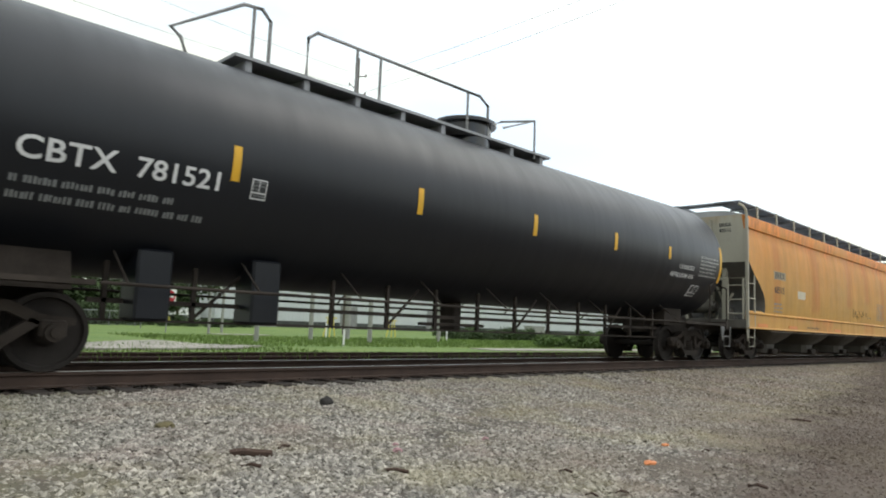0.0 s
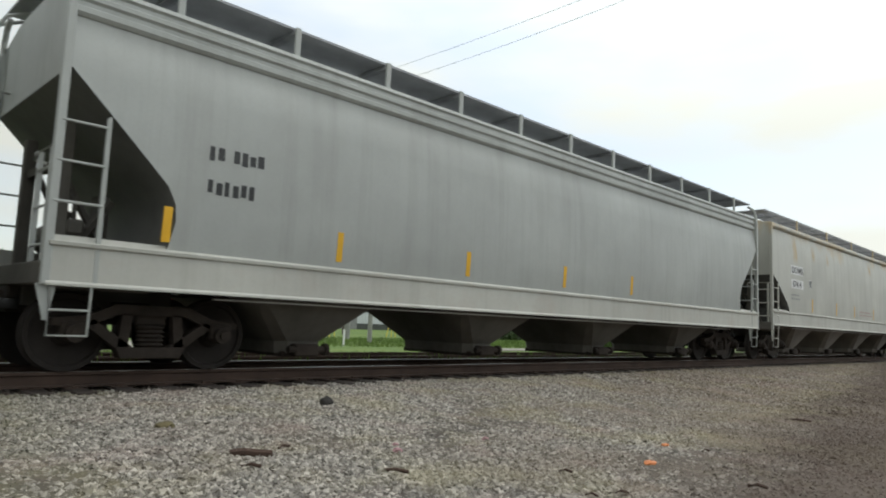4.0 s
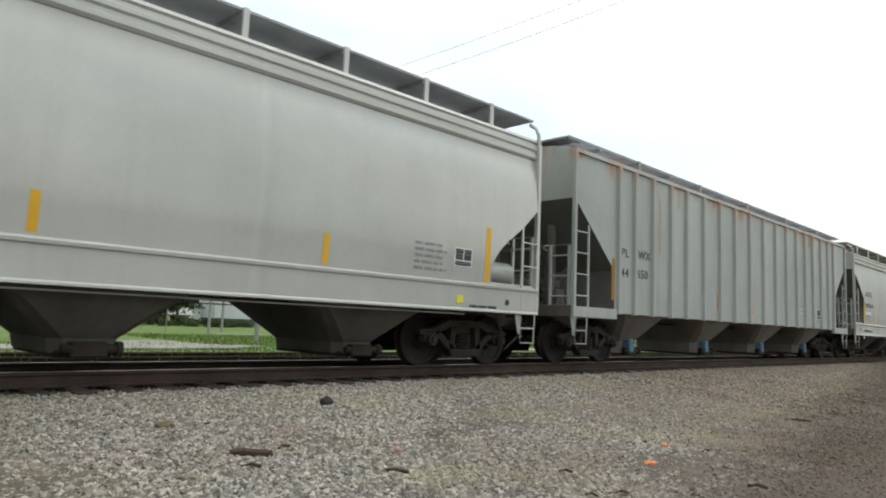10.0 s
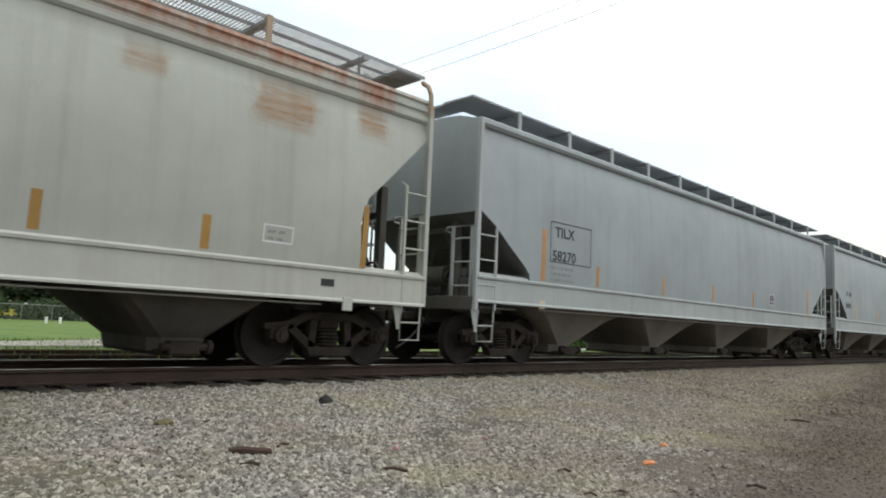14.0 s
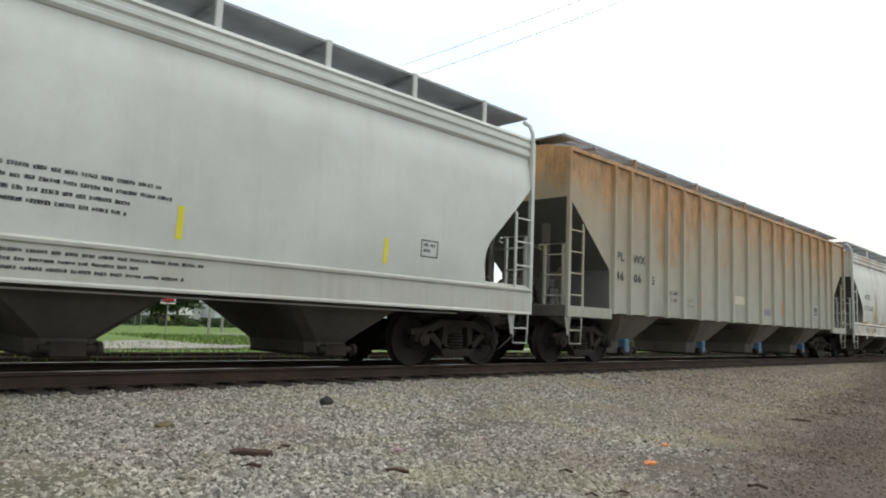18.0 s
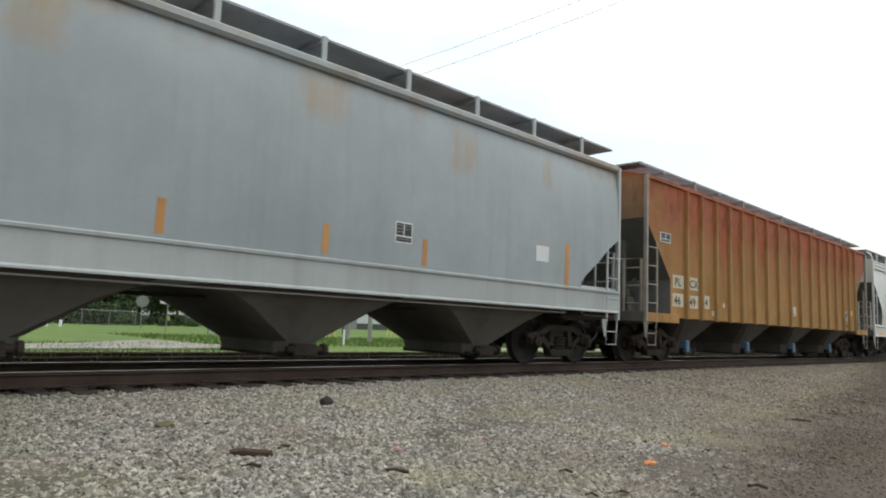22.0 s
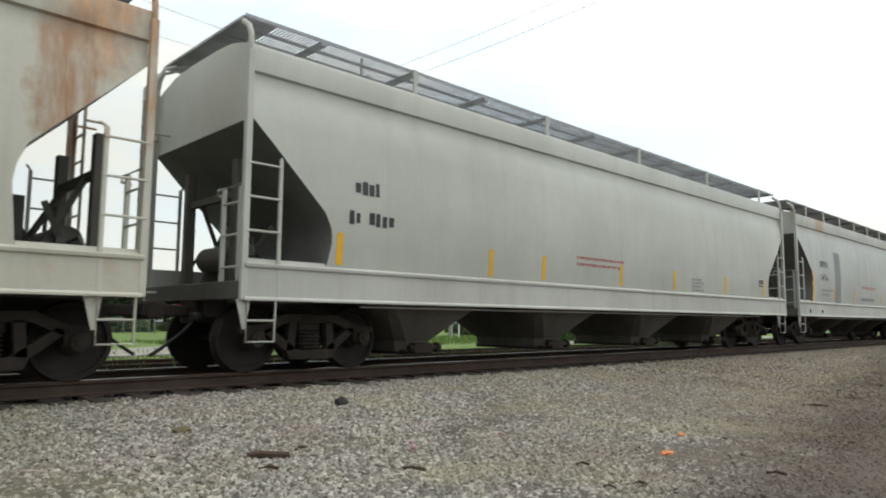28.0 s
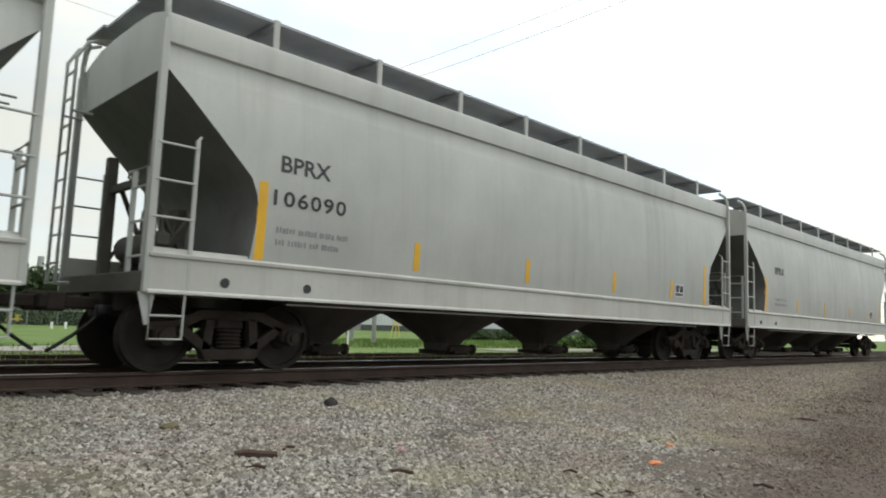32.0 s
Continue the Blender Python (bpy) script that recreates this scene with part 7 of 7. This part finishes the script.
def box_trailer(x0, x1, y):
    root = tagged(new("box_trailer"), "white box trailer parked beyond the fence", "trailer")
    root.location = (x0, y, gz(y))
    w = x1 - x0
    b = bmesh.new()
    box(b, 0, w, 0, 2.4, 1.15, 4.0, 0.04)
    part("body", b, M_SIGNW, root, "white panelled trailer body")
    b = bmesh.new()
    box(b, 0.1, w - 0.1, 0.2, 2.2, 0.95, 1.15)
    part("chassis", b, M_DARKBASE, root)
    for wx in (0.7, w - 1.6, w - 0.7):
        b = bmesh.new()
        tube(b, (wx, 0.1, 0.48), (wx, 2.3, 0.48), 0.46, 14)
        part("wheel", b, M_DARKBASE, root)


box_trailer(34.4, 38.9, 84.0)


def yellow_machine(x, y, s):
    root = tagged(new("loader"), "small yellow machine parked beyond the fence", "machine", "yellow machines beyond the fence")
    root.matrix_basis = pose(x, y, gz(y)) @ Matrix.Scale(s, 4)
    b = bmesh.new()
    box(b, -0.9, 0.9, -0.5, 0.5, 0.45, 1.0, 0.06)
    box(b, -0.2, 0.6, -0.45, 0.45, 1.0, 1.7, 0.05)
    part("body", b, M_POSTY, root)
    b = bmesh.new()
    pipe(b, [(-0.8, 0, 0.9), (-1.3, 0, 1.3), (-1.6, 0, 0.5)], 0.07, 6)
    part("arm", b, M_POSTY, root)
    for wx in (-0.55, 0.55):
        b = bmesh.new()
        tube(b, (wx, -0.6, 0.4), (wx, 0.6, 0.4), 0.4, 12)
        part("wheel", b, M_DARKBASE, root)


yellow_machine(34.0, 80.0, 0.55)
yellow_machine(15.0, 66.0, 0.5)


def leaf_mesh(name, count, spread, leaf, seed):
    """A crown or bush of many small two-sided leaf clumps, uneven in outline."""
    r = np.random.default_rng(seed)
    lumps = r.normal(0, 1, (9, 3)) * np.array(spread) * 0.55
    pick = r.integers(0, len(lumps), count)
    c = lumps[pick] + r.normal(0, 0.33, (count, 3)) * np.array(spread)
    a = r.normal(0, 1, (count, 3))
    a /= np.linalg.norm(a, axis=1)[:, None]
    d = np.cross(a, r.normal(0, 1, (count, 3)))
    d /= np.linalg.norm(d, axis=1)[:, None]
    s = r.uniform(0.6, 1.4, (count, 1)) * leaf
    v = np.stack([c - a * s, c + d * s * 0.6, c + a * s, c - d * s * 0.6], 1).reshape(-1, 3)
    me = bpy.data.meshes.new(name)
    me.from_pydata(v.tolist(), [], np.arange(count * 4).reshape(-1, 4).tolist())
    me.materials.append(None)
    return me


CROWNS = [leaf_mesh("crown", 2600, (1.9, 1.6, 1.5), 0.20, s) for s in (1, 2, 3)]
BUSHES = [leaf_mesh("leaves", 1300, (0.8, 0.6, 0.42), 0.085, s) for s in (4, 5)]


def trunk_mesh():
    b = bmesh.new()
    res = bmesh.ops.create_cone(b, cap_ends=True, segments=8, radius1=0.20, radius2=0.10, depth=3.0)
    bmesh.ops.translate(b, verts=res["verts"], vec=(0, 0, 1.5))
    for a in range(5):
        t = a * 1.26
        tube(b, (0, 0, 2.2 + a * 0.12), (1.2 * math.cos(t), 1.2 * math.sin(t), 3.6 + a * 0.15), 0.05, 5)
    return mesh_of("trunk", b, 40)


TRUNK = trunk_mesh()
r4 = random.Random(9)
for i in range(26):
    y = 72 + r4.uniform(0, 20)
    x = y * (0.10 + i * 0.0134 + r4.uniform(-0.01, 0.01))
    t = tagged(new("tree"), "dark leafy tree beyond the fenced field", "tree", "trees behind the field")
    s = r4.uniform(1.2, 1.6) * 0.70
    t.matrix_basis = pose(x, y, gz(y), 0, 0, r4.uniform(0, 360)) @ Matrix.Scale(s, 4)
    put("trunk", TRUNK, M_BARK, t)
    put("crown", CROWNS[i % 3], M_LEAF, t, "", pose(0, 0, 3.0))
for i in range(22):
    y = 66 + r4.uniform(0, 5)
    x = y * (0.10 + i * 0.0215)
    t = tagged(new("bush"), "dark scrub bush along the fence", "bush", "scrub along the fence")
    t.matrix_basis = pose(x, y, gz(y), 0, 0, r4.uniform(0, 360)) @ Matrix.Scale(r4.uniform(1.3, 2.1) * (1.0 if i < 13 else 0.5), 4)
    put("leaves", BUSHES[i % 2], M_LEAF, t, "", pose(0, 0, 0.5))
for i in range(12):
    y = 40 + r4.uniform(-1.0, 3.0)
    x = y * (1.02 + i * 0.034)
    t = tagged(new("bush"), "dark green hedge bush before the warehouse", "bush", "hedge before the warehouse")
    t.matrix_basis = pose(x, y, gz(y), 0, 0, r4.uniform(0, 360)) @ Matrix.Scale(r4.uniform(0.8, 1.15), 4)
    put("leaves", BUSHES[i % 2], M_LEAF, t, "", pose(0, 0, 0.45))
b = bmesh.new()
box(b, -1.1, 1.1, -0.5, 0.5, 0, 1.35, 0.03)
box(b, -1.15, 1.15, -0.55, 0.55, 1.35, 1.42, 0.01)
cab = tagged(part("utility_cabinet", b, M_POSTG), "plain grey utility cabinet in the grass", "cabinet")
cab.location = (57.5, 44.0, gz(44))
for i in range(16):
    x, y = 36.5 + i * 0.62 + r4.uniform(-0.5, 0.5), 26.0 + i * 0.05 + r4.uniform(-1.0, 1.0)
    t = tagged(new("bush"), "bright green roadside bush", "bush", "bushes by the far track")
    s = r4.uniform(0.6, 1.1)
    t.matrix_basis = pose(x, y, gz(y), 0, 0, r4.uniform(0, 360)) @ Matrix.Scale(s, 4)
    put("leaves", BUSHES[i % 2], M_BUSH, t, "", pose(0, 0, 0.45))
    b = bmesh.new()
    for a in range(4):
        tube(b, (0, 0, 0), (0.3 * math.cos(a * 1.6), 0.3 * math.sin(a * 1.6), 0.6), 0.02, 4)
    part("stem", b, M_BARK, t)

# utility poles and wires
def utility_pole(x, y, h, label):
    root = tagged(new("utility_pole"), label, "utility pole", "poles of the power line")
    root.location = (x, y, gz(y))
    b = bmesh.new()
    res = bmesh.ops.create_cone(b, cap_ends=True, segments=10, radius1=0.20, radius2=0.12, depth=h)
    bmesh.ops.translate(b, verts=res["verts"], vec=(0, 0, h / 2))
    part("pole", b, M_POLE, root)
    for z, w in ((h - 1.7, 0.9), (h - 3.0, -0.9), (h - 3.4, 0.9)):
        b = bmesh.new()
        tube(b, (0, 0, z), (w, 0, z + (0.25 if w > 0 else 0.35)), 0.05, 6)
        tube(b, (w, 0, z + 0.2), (w, 0, z + 0.45), 0.06, 8)
        part("cross_arm", b, M_POLE, root, "insulator arm")


POLE = (36.3, 48.5)
utility_pole(POLE[0], POLE[1], 25.0, "tall weathered wooden utility pole with side arms")


def wire(a, bb, sag, label="thin overhead power wire"):
    b = bmesh.new()
    a, bb = Vector(a), Vector(bb)
    pts = []
    for i in range(25):
        f = i / 24
        q = a.lerp(bb, f)
        q.z -= sag * 4 * f * (1 - f)
        pts.append(q)
    pipe(b, pts, 0.019, 4)
    tagged(part("power_wire", b, M_WIRE), label, "wire", "overhead wires")


wire((POLE[0] + 0.9, POLE[1], 21.6), (44.0, 2.0, 27.5), 0.8)
wire((POLE[0] + 0.9, POLE[1], 23.0), (46.0, 2.0, 30.0), 0.8)
wire((POLE[0] - 0.9, POLE[1], 21.6), (-2.0, 60.0, 27.0), 0.8)
wire((POLE[0] - 0.9, POLE[1], 23.0), (-2.0, 60.0, 31.0), 0.8)

# posts, fence, sign, paths
def post(x, y, h, r, material, label, name="post"):
    b = bmesh.new()
    tube(b, (0, 0, 0), (0, 0, h), r, 8)
    tube(b, (0, 0, h), (0, 0, h + 0.02), r * 0.8, 8)
    ob = tagged(part(name, b, material), label, "post")
    ob.location = (x, y, gz(y))


POSTS = [(17.1, 29.8, 2.6, 0.12), (22.5, 33.2, 2.7, 0.13), (27.2, 36.0, 3.0, 0.19), (24.4, 30.2, 2.4, 0.13), (39.8, 40.3, 3.4, 0.17), (33.0, 33.4, 2.5, 0.08), (20.5, 41.7, 2.7, 0.09), (23.6, 46.0, 2.8, 0.10)]
for x, y, h, rad in POSTS:
    post(x, y, h, rad, M_POSTG, "weathered grey post in the grass")
for x, y, h, rad in ((18.6, 75.0, 6.5, 0.30), (26.0, 80.0, 7.0, 0.24)):
    post(x, y, h, rad, M_PALEPOLE, "pale concrete pole beyond the field", "pole")
for x, y, h in ((26.9, 37.9, 0.95), (19.7, 26.3, 0.75), (35.5, 35.1, 1.3)):
    post(x, y, h, 0.05, M_SIGNW, "short white marker post")
for x, y in ((14.2, 53.0), (15.2, 53.4)):
    post(x, y, 0.45, 0.10, M_SIGNW, "low white bollard in the field", "bollard")
for x, y in ((28.1, 39.2), (36.4, 42.3)):
    f = tagged(new("trestle"), "yellow painted pipe trestle standing in the grass", "trestle", "yellow trestles")
    f.location = (x, y, gz(y))
    for dx in (-0.55, 0.0, 0.45):
        b = bmesh.new()
        tube(b, (dx, 0, 0), (dx * 0.4 + 0.25, 0.2, 1.35), 0.04, 6)
        part("leg", b, M_POSTY, f)
    b = bmesh.new()
    tube(b, (-0.2, 0.2, 1.35), (0.7, 0.2, 1.35), 0.04, 6)
    part("cross_bar", b, M_POSTY, f)

sg = tagged(new("road_sign"), "grey back of an octagonal road sign on a thin pole", "road sign")
sg.matrix_basis = pose(20.6, 53.0, gz(53), 0, 0, -21)
b = bmesh.new()
tube(b, (0, 0.03, 0), (0, 0.03, 2.5), 0.035, 8)
part("pole", b, M_GALV, sg)
b = bmesh.new()
tube(b, (0, -0.03, 2.05), (0, -0.01, 2.05), 0.47, 8)
part("panel", b, M_FENCE, sg, "dull grey metal sign back")

stop = tagged(new("road_sign"), "white square road sign with a red disc and white bar", "road sign")
stop.matrix_basis = pose(18.6, 43.7, gz(43.7), 0, 0, -22)
b = bmesh.new()
tube(b, (0, 0.03, 0), (0, 0.03, 2.75), 0.04, 8)
part("pole", b, M_GALV, stop)
b = bmesh.new()
box(b, -0.46, 0.46, -0.01, 0.01, 1.82, 2.76, 0.004)
part("panel", b, M_SIGNW, stop)
b = bmesh.new()
tube(b, (0, -0.014, 2.29), (0, -0.022, 2.29), 0.42, 24)
disc = part("disc", b, M_SIGNR, stop)
b = bmesh.new()
box(b, -0.30, 0.30, -0.030, -0.024, 2.23, 2.35)
part("bar", b, M_SIGNW, disc)

fence = tagged(new("fence"), "chain-link fence with grey posts across the field", "fence")
fence.location = (1.0, 62, gz(62))
for i in range(14):
    b = bmesh.new()
    tube(b, (-6 + i * 2.2, 0, 0), (-6 + i * 2.2, 0, 1.3), 0.035, 6)
    part("post", b, M_FENCE, fence)
b = bmesh.new()
for i in range(int(28.6 / 0.28)):
    x = -6 + i * 0.28
    tube(b, (x, 0, 0.02), (x + 0.65, 0, 1.25), 0.006, 3)
    tube(b, (x + 0.65, 0, 0.02), (x, 0, 1.25), 0.006, 3)
tube(b, (-6, 0, 1.27), (22.6, 0, 1.27), 0.035, 5)
tagged(part("wire_mesh", b, M_FENCE, fence, "grey diamond wire mesh"), kind="stuff")

SLAB = [(-6.0, 19.5), (4.2, 21.5), (12.2, 22.6), (14.4, 24.6), (12.4, 25.6), (11.9, 29.0), (10.2, 28.0), (7.6, 25.4), (5.3, 24.2), (-6.0, 22.6)]
b = bmesh.new()
low_ring = [b.verts.new((x, y, gz(y) - 0.1)) for x, y in SLAB]
top_ring = [b.verts.new((x, y, gz(y) + 0.07)) for x, y in SLAB]
b.faces.new(top_ring)
for i in range(len(SLAB)):
    b.faces.new((low_ring[i], low_ring[(i + 1) % len(SLAB)], top_ring[(i + 1) % len(SLAB)], top_ring[i]))
tagged(part("path", b, M_PATH), "pale concrete path across the grass", "path", kind="structure")
b = bmesh.new()
box(b, 26.0, 80.0, 22.0, 24.0, gz(23) - 0.1, gz(23) + 0.04)
tagged(part("path", b, M_PATH), "pale gravel strip beside the far track", "path", kind="structure")
b = bmesh.new()
box(b, 20.5, 24.5, 40.6, 42.0, gz(41) - 0.1, gz(41) + 0.04)
tagged(part("path", b, M_PATH), "small pale concrete pad in the grass", "path", kind="structure")

# grass tufts by the far track and in the field
def tufts(name, count, xr, yr, size, material, label, seed):
    r = np.random.default_rng(seed)
    x, y = r.uniform(*xr, count), r.uniform(*yr, count)
    z = np.array([gz(q) for q in y])
    a = r.uniform(0, 6.283, count)
    s = r.uniform(*size, count)
    w = 0.02 + s * 0.05
    lean = r.normal(0, 0.3, (count, 2)) * s[:, None]
    p0 = np.stack([x - np.cos(a) * w, y - np.sin(a) * w, z], 1)
    p1 = np.stack([x + np.cos(a) * w, y + np.sin(a) * w, z], 1)
    p2 = np.stack([x + lean[:, 0], y + lean[:, 1], z + s], 1)
    me = bpy.data.meshes.new(name)
    me.from_pydata(np.stack([p0, p1, p2], 1).reshape(-1, 3).tolist(), [], np.arange(count * 3).reshape(-1, 3).tolist())
    me.materials.append(None)
    tagged(put(name, me, material), label, "grass", kind="stuff")


M_GRASS = plain("grass_blades", (0.12, 0.19, 0.035), 0.8, 0, 0.5, 2)
tufts("grass", 2500, (0, 15), (20.4, 27), (0.05, 0.16), M_GRASS, "weeds on the edge of the concrete path", 6)
tufts("grass", 9000, (2, 45), (16.4, 20.5), (0.04, 0.12), M_GRASS, "short green grass of the verge", 2)
tufts("grass", 16000, (13, 50), (25.2, 38), (0.06, 0.20), M_GRASS, "short green grass of the verge", 3)
tufts("grass", 3500, (1, 30), (11.3, 17.2), (0.08, 0.28), M_GRASS, "weeds growing between the tracks", 4)


# ===== small litter on the ballast =====
def litter(name, label, category, bm_, material, x, y, lift=0.0, rz=0.0):
    ob = tagged(part(name, bm_, material), label, category)
    ob.matrix_basis = pose(x, y, gz(y) + lift, 0, 0, rz)
    return ob


def lump(sx, sy, sz, seed, sub=2):
    b = bmesh.new()
    bmesh.ops.create_icosphere(b, subdivisions=sub, radius=1)
    r = random.Random(seed)
    for v in b.verts:
        k = 1 + 0.35 * noise.noise(v.co * 1.7 + Vector((seed, 0, 0))) + r.uniform(-0.06, 0.06)
        v.co = Vector((v.co.x * sx * k, v.co.y * sy * k, v.co.z * sz * k))
    return b


M_ROCK = plain("dark_slag", (0.035, 0.032, 0.03), 0.9, 0, 0.4, 12, 0.6)
M_STICK = plain("dark_rotten_wood", (0.075, 0.045, 0.033), 0.95, 0, 0.4, 12, 0.6)
M_ORANGEBIT = plain("orange_plastic", (0.60, 0.19, 0.05), 0.5, 0, 0.2, 8)
M_CLUMP = plain("brown_dry_moss", (0.12, 0.10, 0.05), 0.95, 0, 0.4, 12, 0.6)
M_PINK = plain("pink_marking_paint", (0.34, 0.20, 0.21), 0.9, 0, 0.3, 12)
litter("rock", "dark lump of slag on the pale ballast", "stone", lump(0.085, 0.06, 0.07, 1), M_ROCK, 4.85, 6.75, 0.05)
b = bmesh.new()
pipe(b, [(-0.16, 0, 0.03), (-0.05, 0.012, 0.042), (0.07, -0.008, 0.036), (0.17, 0.01, 0.03)], 0.034, 7)
litter("wood_stick", "dark rotten stick lying on the ballast", "stick", b, M_STICK, 2.90, 5.02, 0.0, -38)
b = bmesh.new()
pipe(b, [(-0.09, 0, 0.025), (0, 0.01, 0.035), (0.10, 0.0, 0.022)], 0.014, 6)
litter("wood_stick", "short thin dark stick on the ballast", "stick", b, M_STICK, 3.55, 4.00, 0.01, -50)
b = bmesh.new()
pipe(b, [(-0.16, 0, 0.02), (0, 0.03, 0.035), (0.18, 0.0, 0.02)], 0.018, 6)
litter("wood_stick", "thin dark stick on dusty gravel", "stick", b, M_STICK, 10.5, 3.38, 0.01, -60)
for x, y, s, turn in ((3.26, 5.1, 0.75, 20), (2.7, 4.65, 0.8, -30), (4.77, 3.3, 0.6, -45), (5.66, 2.12, 0.8, -70), (6.86, 3.07, 0.5, -20), (4.55, 2.66, 0.6, -35), (4.3, 2.75, 0.5, -60)):
    b = bmesh.new()
    pipe(b, [(-0.09 * s, 0, 0.02), (0, 0.014, 0.034), (0.09 * s, -0.006, 0.02)], 0.017 * s, 6)
    litter("twig", "short dark broken twig among the stones", "stick", b, M_STICK, x, y, 0.012, turn)
litter("plastic_scrap", "second smaller faded orange plastic scrap", "litter", lump(0.05, 0.035, 0.018, 5), M_ORANGEBIT, 6.75, 3.45, 0.03)
litter("plastic_scrap", "small crumpled orange plastic scrap", "litter", lump(0.075, 0.05, 0.022, 4), M_ORANGEBIT, 5.75, 3.08, 0.035)
litter("moss_clump", "dry brown moss clump among the stones", "plant", lump(0.10, 0.075, 0.035, 6), M_CLUMP, 2.72, 6.25, 0.03)
for x, y, s in ((4.05, 4.55, 1.0), (4.2, 4.75, 0.7), (5.2, 4.55, 0.8)):
    litter("painted_stone", "stone tinted with faded pink marking paint", "stone", lump(0.045 * s, 0.04 * s, 0.03 * s, 8), M_PINK, x, y, 0.03)


# ===== what moves =====
def rolled(t):
    for (t0, d0), (t1, d1) in zip(ROLLED, ROLLED[1:]):
        if t <= t1:
            return d0 + (d1 - d0) * (t - t0) / (t1 - t0)
    return ROLLED[-1][1]


def motions():
    for car in TRAIN:
        walk(car, [(t, pose(car["run"] - d, TRACK_Y, 0)) for t, d in ROLLED])
    for w, car, dx in WHEELSETS:
        # rolling while the axle passes before the camera
        x0 = car["run"] + w.parent.location.x + dx
        rest = Matrix.Translation((dx, 0, WHEEL_R))
        times = [k / FPS for k in range(32 * FPS + 1) if -3.0 < x0 - rolled(k / FPS) < 30.0]
        if len(times) < 2:
            continue
        rows = [(t, rest @ Matrix.Rotation(-(rolled(t) - rolled(times[0])) / WHEEL_R, 4, "Y")) for t in times]
        if times[0] > 0.04:
            rows.insert(0, (0.0, rows[0][1]))
        if times[-1] < 31.96:
            rows.append((32.0, rows[-1][1]))
        walk(w, rows)


motions()
